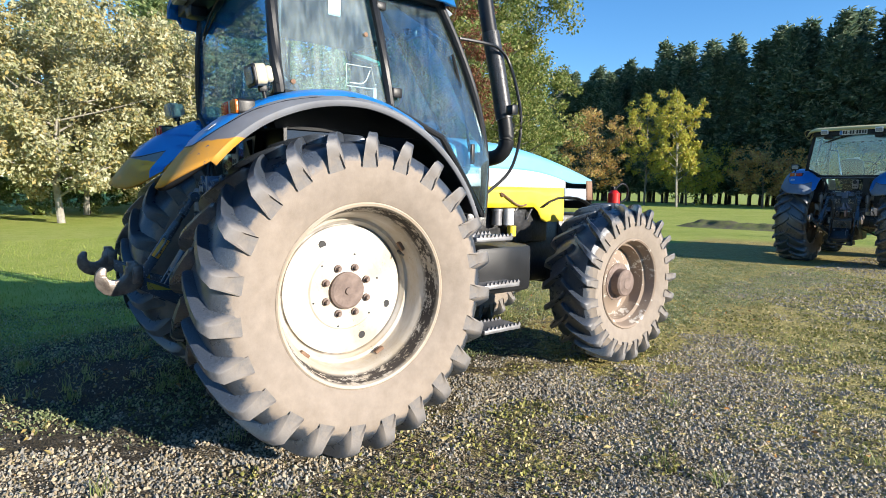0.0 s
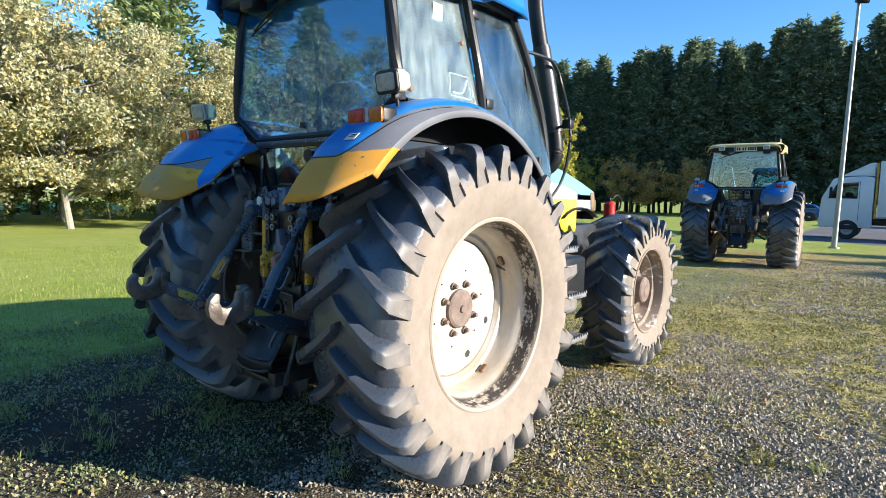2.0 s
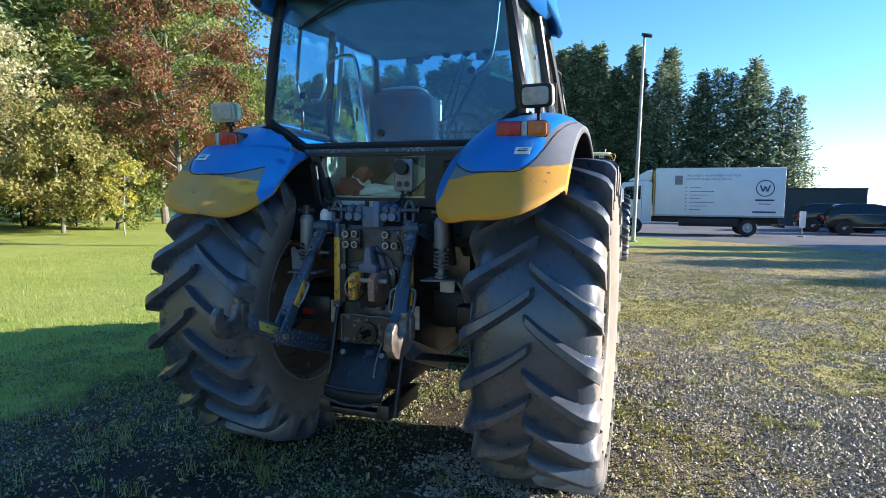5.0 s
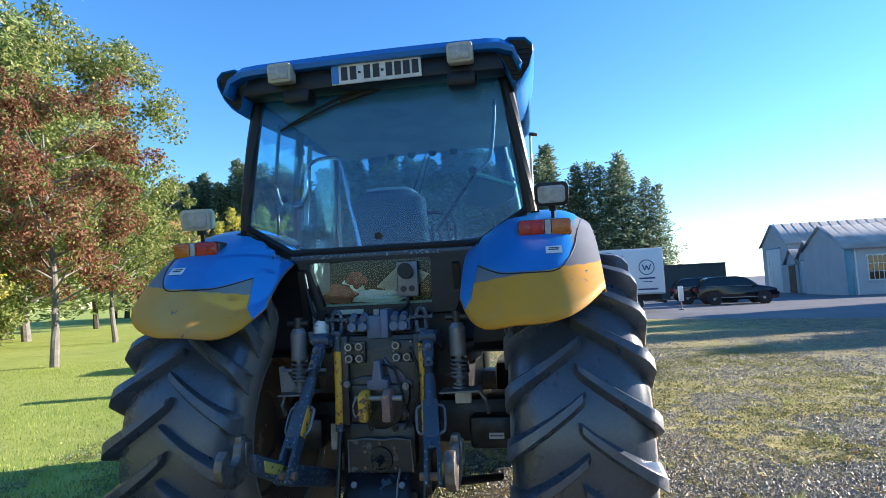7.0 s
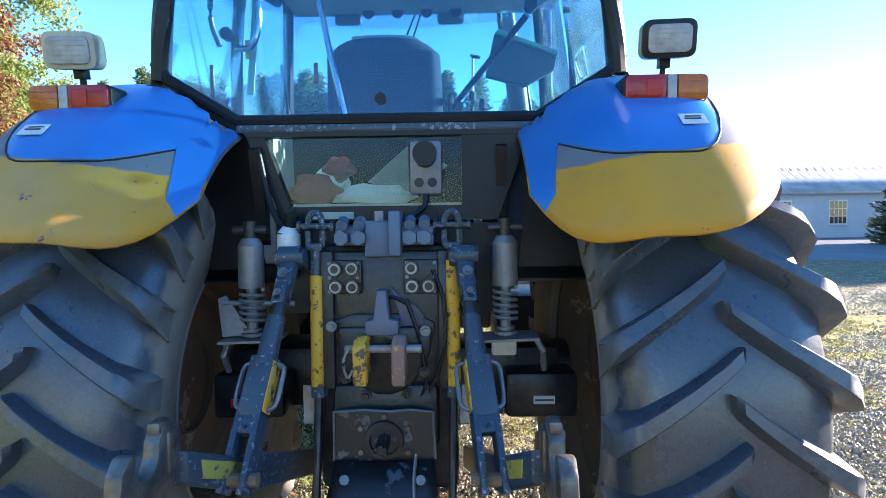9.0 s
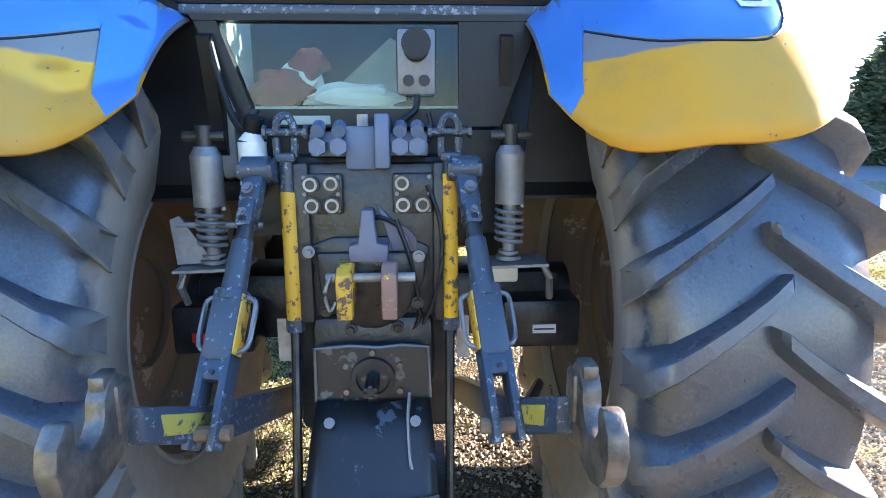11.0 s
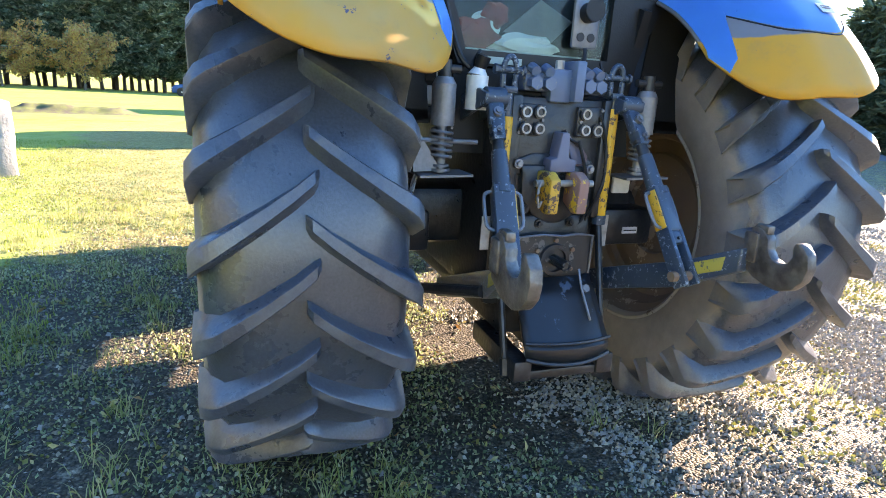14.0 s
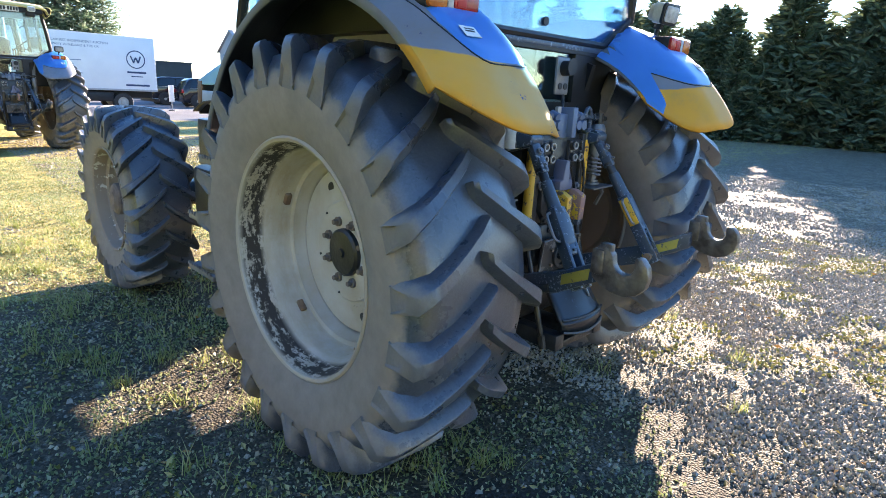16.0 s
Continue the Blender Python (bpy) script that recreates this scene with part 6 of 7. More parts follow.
def broadleaf(name, label, at, height, spread, material, bark, seed, leaf=0.12, count=9000, stems=7, base=0.22, trunk=0.14, flat=1.0):
    """A tree: tapered trunk, limbs, and leaves gathered in clumps along the twigs."""
    rng = np.random.default_rng(seed)
    root = thing(name, label, "tree", at)
    bm = B()
    top = Vector((rng.normal() * 0.2, rng.normal() * 0.2, height * 0.8))
    tube(bm, curve_pts([(0, 0, -0.05), (rng.normal() * 0.08, rng.normal() * 0.08, height * 0.25), (top.x * 0.6, top.y * 0.6, height * 0.55), top], 4), trunk, 9, 0.02)
    clumps, limbs = [], []
    for k in range(stems * 3):
        z = height * (base + (0.75 - base) * (k + rng.random()) / (stems * 3))
        a = k * 2.4 + rng.random()
        u = (z / height - base) / (1 - base)
        reach = spread * (0.35 + 0.75 * math.sin(math.pi * min(1, 0.25 + 0.7 * u)) ** 1.0) * (0.7 + 0.45 * rng.random())
        tip = Vector((math.cos(a) * reach, math.sin(a) * reach, z + height * (0.10 + 0.14 * rng.random()) * flat))
        mid_ = Vector((math.cos(a) * reach * 0.5, math.sin(a) * reach * 0.5, z + height * 0.07))
        start = Vector((top.x * z / height * 0.8, top.y * z / height * 0.8, z))
        limbs.append(tube(B(), curve_pts([start, mid_, tip], 3), trunk * 0.35 * (1 - 0.6 * u), 5, 0.008))
        for q in range(5):
            t = 0.4 + 0.62 * q / 4
            p = mid_.lerp(tip, clamp((t - 0.4) / 0.6, 0, 1.1))
            clumps.append((p + Vector(rng.normal(size=3) * spread * 0.12), spread * (0.12 + 0.11 * rng.random())))
    for q in range(8):
        clumps.append((top + Vector(rng.normal(size=3) * spread * 0.22) + Vector((0, 0, height * 0.1)), spread * 0.17))
    tr = part("trunk", bm, bark, root)
    for b in limbs:
        part("limb", b, bark, tr)
    per = count // len(clumps)
    pts = []
    for c, r in clumps:
        d = rng.normal(size=(per, 3))
        d *= (r * rng.random(per) ** 0.45 / np.linalg.norm(d, axis=1))[:, None]
        d[:, 2] *= 0.75
        pts.append(np.array(c) + d)
    part("crown", leaves_mesh("crown", np.concatenate(pts), leaf, material, rng, 0.6, 0.3), None, root)
    return root


def conifer_meshes(height, spread, seed, clear=0.14, needles=5200, material=None):
    """Trunk and foliage of a spire: drooping whorls of branches, ragged at the edge."""
    rng = np.random.default_rng(seed)
    bm = tube(B(), [(0, 0, -0.05), (0, 0, height * 0.5), (0.1, 0, height)], 0.22, 7, 0.02)
    pts, way = [], []
    n = 120
    for k in range(n):
        u = (k + rng.random()) / n
        z = height * (clear + (1 - clear) * u)
        reach = spread * (0.03 + min(1.0, 1.5 * (1 - u)) ** 0.9 * (0.55 + 0.6 * rng.random()))
        a = k * 2.39996 + rng.random() * 0.6
        dirv = np.array([math.cos(a), math.sin(a), 0])
        m = int(needles / n * (0.5 + (1 - u)))
        t = rng.random(m) ** 0.7
        p = dirv * (t * reach)[:, None] + np.array([0, 0, z]) + np.stack([np.zeros(m), np.zeros(m), -0.30 * reach * t * t + 0.22 * reach * t ** 3], 1)
        p += rng.normal(size=(m, 3)) * np.array([0.16, 0.16, 0.13]) * (0.5 + 0.5 * spread / 1.6)
        pts.append(p)
        w = np.tile(dirv * 0.8 + np.array([0, 0, 0.15]), (m, 1)) + np.cross(dirv, [0, 0, 1]) * rng.normal(size=(m, 1)) * 0.6
        way.append(w)
        if k % 3 == 0 and reach > 0.4:
            tube(bm, [(0, 0, z), (dirv[0] * reach * 0.8, dirv[1] * reach * 0.8, z - 0.12 * reach)], 0.035, 4, 0.008)
    return mesh_of("trunk", bm, bark_dark, 50), leaves_mesh("crown", np.concatenate(pts), 0.34 + 0.010 * height, material, rng, 0.36, 0.2, np.concatenate(way))


def conifer_row(places, kinds, label, group):
    rng = np.random.default_rng(5)
    made = []
    for i, (x, y, s) in enumerate(places):
        tm, cm = kinds[i % len(kinds)]
        t = thing("conifer", label, "tree", pose(x, y, 0, rng.normal() * 2.2, rng.normal() * 2.2, rng.random() * 360) @ Matrix.Diagonal((s * (0.9 + 0.2 * rng.random()), s, s, 1)), group)
        part("trunk", tm, None, t)
        part("crown", cm, None, t)


SPIRES = [conifer_meshes(18.6, 3.0, k, 0.10, 8500, needle) for k in range(4)]
THIN = [conifer_meshes(18.6, 3.7, 70 + k, 0.12, 4600, needle) for k in range(4)]
rng = np.random.default_rng(11)
row, thin = [], []
for k in range(43):
    x = -55 + 1.32 * k
    row.append((x + rng.normal() * 0.3, 66 + rng.normal() * 0.6, 0.93 + 0.085 * rng.normal()))
for k in range(12):
    x = 1.2 + 1.3 * k
    thin.append((x + rng.normal() * 0.3, 66 + rng.normal() * 0.8, 1.02 - 0.022 * x + 0.07 * rng.normal()))
conifer_row(row, SPIRES, "tall dark conifer in a shelter row", "conifer row")
conifer_row(thin, THIN, "tall thin conifer at the open end of the row", "conifer row")
back = [(-58 + 1.8 * k + rng.normal() * 0.4, 70 + rng.normal(), 1.04 + 0.05 * rng.normal()) for k in range(31)]
conifer_row(back, SPIRES, "tall dark conifer in a shelter row", "conifer row")

# dark evergreens on the sunny side of the yard
LOW = [conifer_meshes(5.6, 1.8, 20 + k, 0.0, 4600, needle_dark) for k in range(4)]
hedge = []
line = [Vector((24.5, 28, 0)), Vector((28, 15, 0)), Vector((29, 3, 0)), Vector((27.5, -15, 0))]
for k in range(66):
    u = 3 * k / 65
    i = min(int(u), 2)
    q = line[i].lerp(line[i + 1], u - i)
    hedge.append((q.x + rng.normal() * 0.5, q.y + rng.normal() * 0.4, (0.88 if k < 18 else 0.76) + 0.24 * rng.random() + (0.30 if k % 5 == 2 else 0)))
conifer_row(hedge, LOW, "dense dark evergreen at the edge of the yard", "evergreen hedge")

# western trees
TALL = [conifer_meshes(15, 3.3, 40 + k, 0.1, 7000, needle_lit) for k in range(2)]
# the last four stand out of view, added to darken the rear window's reflection
conifer_row([(-35, -6, 1.0), (-38, 1, 1.1), (-36, 7.5, 1.05), (-39, 14, 1.1), (-33, 20, 1.3), (-30, 25.5, 1.3), (-29.5, 17.5, 1.1), (-32, 13, 1.15), (-37, 29, 1.1), (-33, 36, 1.0), (-43, 24, 1.15), (-44, 8, 1.15), (-40, -14, 1.1), (-38, -21, 1.1), (-36, -28, 1.15), (-31, -34, 1.1), (-25, -39, 1.15)], TALL, "large green conifer behind the lawn", "western conifers")
for i, (x, y, h, r) in enumerate(((-21.5, 0.1, 8.0, 3.4), (-22, 5.0, 8.2, 3.6), (-25.4, 10.6, 8.8, 3.9), (-24, -6, 8.6, 3.6), (-27.5, 1.5, 8.6, 4.0), (-28, 6.5, 9.2, 4.0), (-27, -11, 9.0, 4.0))):
    broadleaf("willow", "silver leaved tree with a pale trunk on the lawn", pose(x, y, 0), h, r, leaf_silver, bark_pale, 1 + i, 0.15, 34000, 10, 0.12)
# unseen willows, added only for the rear window to reflect
for i, (x, y, h, r) in enumerate(((-25, -17, 10.5, 4.4), (-21.5, -23.5, 11, 4.6), (-17, -29, 10.5, 4.5))):
    broadleaf("willow", "unseen silver leaved tree behind the yard, added for window reflections", pose(x, y, 0), h, r, leaf_silver, bark_pale, 30 + i, 0.24, 13000, 10, 0.12)
broadleaf("maple", "red leaved maple with a grey trunk on the lawn", pose(-12.9, 11.1, 0), 8.4, 2.35, leaf_red, bark_grey, 5, 0.105, 30000, 9, 0.2, 0.13)
broadleaf("maple", "green and red maple behind the first", pose(-18.4, 20.2, 0), 9.0, 3.2, leaf_green, bark_grey, 6, 0.16, 13000, 8, 0.22, 0.13)
broadleaf("sapling", "slender young tree on the lawn", pose(-19.1, 14.3, 0), 3.2, 0.8, leaf_lime, bark_pale, 7, 0.1, 1500, 4, 0.15, 0.035)
broadleaf("lime_tree", "slender yellow green tree on the far lawn", pose(-25, 49, 0), 11, 1.9, leaf_lime, bark_pale, 8, 0.22, 6000, 7, 0.2, 0.13)
broadleaf("autumn_tree", "bushy yellow autumn tree on the far lawn", pose(-29, 58, 0), 7, 3.6, leaf_lime, bark_grey, 9, 0.24, 7000, 8, 0.1, 0.14)
broadleaf("autumn_tree", "round orange autumn tree on the far lawn", pose(-21, 58, 0), 5.8, 3.0, leaf_orange, bark_grey, 10, 0.22, 6000, 7, 0.16, 0.12)
broadleaf("autumn_tree", "round orange autumn tree on the far lawn", pose(-15, 59, 0), 5.6, 2.8, leaf_orange, bark_grey, 11, 0.22, 6000, 7, 0.16, 0.12)
broadleaf("autumn_tree", "yellowing tree at the lawn's edge", pose(-33, 46, 0), 10, 3.4, leaf_orange, bark_grey, 12, 0.22, 7000, 8, 0.14, 0.14)
broadleaf("autumn_tree", "yellowing tree at the lawn's edge", pose(-31, 53, 0), 12, 2.6, leaf_lime, bark_grey, 13, 0.22, 6000, 8, 0.2, 0.14)
broadleaf("autumn_shrub", "bushy olive yellow shrub behind the maples", pose(-22.6, 14.2, 0), 5.4, 2.6, leaf_olive, bark_grey, 15, 0.17, 14000, 9, 0.04, 0.1)
broadleaf("autumn_shrub", "bushy olive yellow shrub behind the maples", pose(-23.5, 17.6, 0), 4.6, 2.4, leaf_green, bark_grey, 16, 0.17, 12000, 9, 0.04, 0.1)
broadleaf("green_tree", "tall green tree behind the maples", pose(-26.5, 23.5, 0), 19, 6.0, leaf_green, bark_grey, 14, 0.22, 60000, 16, 0.1, 0.24)


# ---- yard ----
galvanised = plain("galvanised steel", (0.42, 0.42, 0.41), (0.34, 0.34, 0.33), 0.5, 3, 0.4)
lorry_white = plain("white lorry paint", (0.74, 0.76, 0.78), (0.68, 0.70, 0.72), 0.35, 1.5)
faded_blue = plain("faded blue print", (0.10, 0.17, 0.27), (0.13, 0.2, 0.3), 0.5)
lorry_blue = plain("navy print", (0.02, 0.05, 0.14), (0.02, 0.05, 0.12), 0.5)
tyre_black = plain("black tyre rubber", (0.016, 0.016, 0.017), (0.03, 0.03, 0.03), 0.8, 12)
car_black = plain("black car paint", (0.008, 0.009, 0.012), (0.012, 0.013, 0.016), 0.12, 2, 0, 0.02)
car_blue = plain("blue car paint", (0.02, 0.09, 0.26), (0.02, 0.08, 0.24), 0.15, 2, 0, 0.02)


def lamp_post():
    t = thing("lamp_post", "tall pale steel floodlight post on the verge", "lamp post", pose(0.84, 21.0, 0, 0, 0.9, 0))
    part("post", rod(rod(B(), (0, 0, -0.05), (0, 0, 8.1), 0.085, 0.05, 14), (0, 0, -0.02), (0, 0, 0.04), 0.16, seg=14), galvanised, t)
    f = part("floodlight", box(B(), -0.17, 0.17, -0.30, -0.02, -0.06, 0.06, 0.02, Matrix.Translation((0.02, 0, 8.2)) @ pose(0, 0, 0, 25, 0, 30)), black_plastic, t, "dark floodlight head")
    part("glass_front", box(B(), -0.14, 0.14, -0.27, -0.05, -0.066, -0.060, 0.003, Matrix.Translation((0.02, 0, 8.2)) @ pose(0, 0, 0, 25, 0, 30)), clear_lens, f)
    part("bracket", box(B(), -0.04, 0.04, -0.05, 0.05, 8.05, 8.25, 0.01), galvanised, t)


lamp_post()


def wheel(parent, x, y, r=0.40, w=0.26):
    ty = part("tyre", lathe(B(), [(r * 0.55, -w / 2), (r * 0.95, -w / 2), (r, -w / 2 + 0.04), (r, w / 2 - 0.04), (r * 0.95, w / 2), (r * 0.55, w / 2)], 32, True), tyre_black, parent, "", pose(x, y, r, 0, 0, 90))
    rm = lathe(B(), [(r * 0.57, w / 2 - 0.02), (r * 0.5, w / 2 - 0.06), (r * 0.28, w / 2 - 0.07), (r * 0.22, w / 2 - 0.02), (0.0, w / 2 - 0.02)], 32)
    lathe(rm, [(r * 0.57, -w / 2 + 0.02), (r * 0.5, -w / 2 + 0.06), (r * 0.28, -w / 2 + 0.07), (r * 0.22, -w / 2 + 0.02), (0.0, -w / 2 + 0.02)], 32)
    part("rim", rm, galvanised, ty)


def lettering(name, text, size, material, parent, m):
    cu = bpy.data.curves.new(name, "FONT")
    cu.body, cu.size, cu.extrude, cu.align_x = text, size, 0.003, "LEFT"
    cu.materials.append(material)
    ob = new(name, cu)
    ob.parent, ob.matrix_basis = parent, m
    return ob


def lorry():
    """Box lorry: it faces -x; the origin is at the middle of the near side's rear corner on the ground."""
    t = thing("box_lorry", "white box lorry with dark printed side", "lorry", pose(7.42, 27.4, 0, 0, 0, 0))
    part("box_body", box(B(), -5.75, 0, 0, 2.4, 0.95, 3.32, 0.03), lorry_white, t, "white ribless cargo box")
    part("chassis", box(box(B(), -7.6, -0.1, 0.5, 1.9, 0.62, 0.92, 0.02), -4.6, -1.9, 0.08, 0.3, 0.45, 0.85, 0.02), black_plastic, t)
    part("skirt_rail", box(B(), -5.75, 0.0, -0.012, 0.03, 0.93, 1.01, 0.004), galvanised, t)
    part("bumper", box(B(), -0.1, 0.08, 0.1, 2.3, 0.45, 0.62, 0.02), black_plastic, t)
    cabm = B()
    slab(cabm, [(-5.9, 0.6), (-5.9, 2.65), (-6.3, 2.72), (-7.35, 2.62), (-7.75, 1.75), (-7.82, 0.5), (-5.95, 0.5)], "y", 0.1, 2.3, 0.06)
    k = part("cab", cabm, lorry_white, t, "white lorry cab")
    part("roof_fairing", slab(B(), [(-5.92, 2.7), (-5.92, 3.28), (-6.1, 3.26), (-7.1, 2.72)], "y", 0.25, 2.15, 0.04), lorry_white, k)
    part("side_glass", slab(B(), [(-6.45, 1.75), (-6.45, 2.45), (-7.2, 2.4), (-7.5, 1.75)], "y", 0.085, 0.1), car_glass, k, smooth=0)
    part("door_line", box(B(), -6.40, -6.385, 0.092, 0.1, 0.8, 2.5), ink, k)
    part("mirror", box(B(), -7.45, -7.35, -0.12, 0.02, 1.75, 2.25, 0.03), black_plastic, k)
    part("step", box(B(), -7.2, -6.5, 0.06, 0.4, 0.42, 0.62, 0.03), black_plastic, k)
    part("ratchet_pole", rod(B(), (-5.82, 0.1, 0.9), (-5.82, 0.1, 3.25), 0.04), chipped_yellow, t)
    for x in (-6.75, -1.5):
        for y in (0.22, 2.18):
            wheel(t, x, y, 0.42, 0.28)
    # print on the side
    lg = part("round_logo", B() if False else ring_mesh(-0.85, -0.008, 2.33, 0.40, 0.045), lorry_blue, t, "round navy logo ring")
    for i, (x0, z0, x1, z1) in enumerate(((-1.06, 2.48, -0.95, 2.18), (-0.95, 2.18, -0.85, 2.42), (-0.85, 2.42, -0.75, 2.18), (-0.75, 2.18, -0.64, 2.48))):
        part("logo_stroke", rod(B(), (x0, -0.008, z0), (x1, -0.008, z1), 0.028, seg=6), lorry_blue, lg)
    part("name_bar", box(B(), -1.25, -0.45, -0.008, 0, 1.72, 1.80), lorry_blue, t)
    part("name_bar", box(B(), -1.1, -0.6, -0.008, 0, 1.56, 1.60), lorry_blue, t)
    part("phone_bar", box(B(), -1.35, -0.35, -0.008, 0, 1.15, 1.23), lorry_blue, t)
    for z, words in ((2.90, "THE LARGEST INDEPENDENT AUCTION"), (2.73, "COMPANY IN IRELAND & THE UK")):
        lettering("lettering", words, 0.135, faded_blue, t, pose(-4.35, -0.004, z, 90, 0, 0))
    for j in range(7):
        z = 2.35 - 0.18 * j
        part("print_bar", box(B(), -4.15, -4.15 + 0.5 + 0.3 * ((j * 5) % 3), -0.008, 0, z - 0.016, z + 0.016), faded_blue, t)
        part("print_dot", rod(B(), (-4.32, -0.01, z), (-4.32, 0, z), 0.035, seg=10), faded_blue, t)
    part("porthole", box(B(), -4.85, -4.5, -0.012, 0.0, 2.5, 2.95, 0.005), grey_metal, t)


def ring_mesh(x, y, z, r, w, seg=40):
    bm = B()
    a = [(x + r * math.cos(t), y, z + r * math.sin(t)) for t in np.linspace(0, 2 * math.pi, seg + 1)]
    b = [(x + (r - w) * math.cos(t), y, z + (r - w) * math.sin(t)) for t in np.linspace(0, 2 * math.pi, seg + 1)]
    return sheet(bm, [a, b])


lorry()


def car(label, at, paint, suv=True):
    t = thing("car", label, "car", at)
    L, H = (4.35, 1.66) if suv else (4.2, 1.48)
    prof = [(-L / 2 + 0.02, 0.42), (-L / 2, 0.62), (-L / 2 + 0.03, 0.95), (-L / 2 + 0.16, 1.12), (-L / 2 + 0.40, H - 0.16), (-L / 2 + 0.62, H - 0.04), (-L / 2 + 1.2, H), (-0.05, H - 0.01), (0.35, H - 0.08), (0.70, H - 0.28), (1.06, 1.08), (1.45, 1.02), (L / 2 - 0.30, 0.93), (L / 2 - 0.08, 0.80), (L / 2, 0.60), (L / 2 - 0.02, 0.36), (L / 2 - 0.12, 0.26), (-L / 2 + 0.12, 0.26)]
    bm = slab(B(), prof, "y", -0.88, 0.88, 0.09)
    for v in bm.verts:
        v.co.y *= (1 - 0.20 * clamp((v.co.z - 0.98) / 0.6, 0, 1)) * (1 - 0.10 * clamp((abs(v.co.x) - L / 2 + 0.5) / 0.5, 0, 1))
    b = part("body", bm, paint, t)
    for s in (-1, 1):
        for q in ([(-L / 2 + 0.42, 1.12), (-L / 2 + 0.62, H - 0.16), (-0.72, H - 0.10), (-0.72, 1.10)], [(-0.66, 1.10), (-0.66, H - 0.10), (0.22, H - 0.12), (0.80, 1.10)]):
            bm = B()
            vs = [bm.verts.new((x, s * (0.885 * (1 - 0.20 * clamp((z - 0.98) / 0.6, 0, 1)) + 0.006), z)) for x, z in q]
            bm.faces.new(vs)
            part("side_window", bm, car_glass, b, smooth=0, thick=0.006)
        part("window_trim", tube(B(), [(-L / 2 + 0.40, s * 0.865, 1.09), (0.84, s * 0.865, 1.08)], 0.012, 5), galvanised, b)
        part("sill_trim", tube(B(), [(-L / 2 + 0.9, s * 0.885, 0.42), (L / 2 - 1.0, s * 0.885, 0.42)], 0.02, 5), galvanised, b)
        part("door_mirror", box(B(), 0.72, 0.90, s * 0.97 - 0.09, s * 0.97 + 0.09, 1.06, 1.18, 0.03), paint, b)
        for x in (-L / 2 + 0.82, L / 2 - 0.86):
            part("arch", rod(B(), (x, s * 0.868, 0.36), (x, s * 0.889, 0.36), 0.41, seg=24), tyre_black, b)
    part("windscreen", slab(B(), [(0.40, H - 0.12), (0.72, H - 0.29), (1.04, 1.11), (1.06, 1.11), (0.74, H - 0.28), (0.42, H - 0.11)], "y", -0.68, 0.68), car_glass, b, smooth=0)
    for s in (-1, 1):
        part("headlight", box(B(), L / 2 - 0.16, L / 2 + 0.01, s * 0.68 - 0.14, s * 0.68 + 0.14, 0.66, 0.78, 0.02), clear_lens, b)
        part("tail_lamp", box(B(), -L / 2 - 0.01, -L / 2 + 0.10, s * 0.72 - 0.1, s * 0.72 + 0.1, 0.80, 1.0, 0.02), red_lens, b)
        for x in (-L / 2 + 0.82, L / 2 - 0.86):
            wheel(t, x, s * 0.82, 0.35, 0.2)
    return t


car("black estate car parked on the tarmac", pose(12.6, 33.0, 0, 0, 0, -4), car_black)
car("black estate car parked behind another", pose(11.9, 36.2, 0, 0, 0, -4), car_black)
car("blue car parked beyond the lawn", pose(-5.3, 56, 0, 0, 0, 180), car_blue, False)


def container():
    t = thing("container", "long dark green steel container", "container", pose(16.3, 46, 0, 0, 0, 0))
    dark = plain("dark green container paint", (0.03, 0.04, 0.04), (0.045, 0.055, 0.055), 0.6, 2)
    pts = []
    for k in range(41):
        x = -10 + 10 * k / 40
        pts += [(x, 0.0 if k % 2 else 0.04)]
    bm = slab(B(), pts + [(0, 2.4), (-10, 2.4)], "z", 0.12, 2.75)
    part("shell", bm, dark, t)
    part("rail", box(box(B(), -10.02, 0.02, -0.02, 0.08, 2.72, 2.85, 0.01), -10.02, 0.02, -0.02, 0.08, 0.0, 0.14, 0.01), dark, t)


container()


# ---- sheds ----
shed_wall = plain("grey blue rendered wall", (0.40, 0.42, 0.44), (0.46, 0.48, 0.49), 0.85, 1.2, 0, 0.3, 20)
shed_roof = plain("weathered corrugated roofing", (0.42, 0.42, 0.41), (0.26, 0.26, 0.26), 0.8, 0.8, 0, 0.3, 15)
shed_door = plain("pale blue sliding door", (0.5, 0.58, 0.64), (0.44, 0.53, 0.6), 0.6, 2)
teal = plain("teal door paint", (0.12, 0.30, 0.38), (0.1, 0.26, 0.34), 0.5, 2)


def corrugated(p00, p10, p01, p11, n=40, amp=0.035):
    """A corrugated sheet between four corners; the waves run from p0? to p1?."""
    bm = B()
    p00, p10, p01, p11 = map(Vector, (p00, p10, p01, p11))
    nrm = (p10 - p00).cross(p01 - p00).normalized()
    rows = [[], []]
    for k in range(2 * n + 1):
        u = k / (2 * n)
        o = nrm * (amp if k % 2 else -amp)
        rows[0].append(p00.lerp(p01, u) + o)
        rows[1].append(p10.lerp(p11, u) + o)
    return sheet(bm, rows)


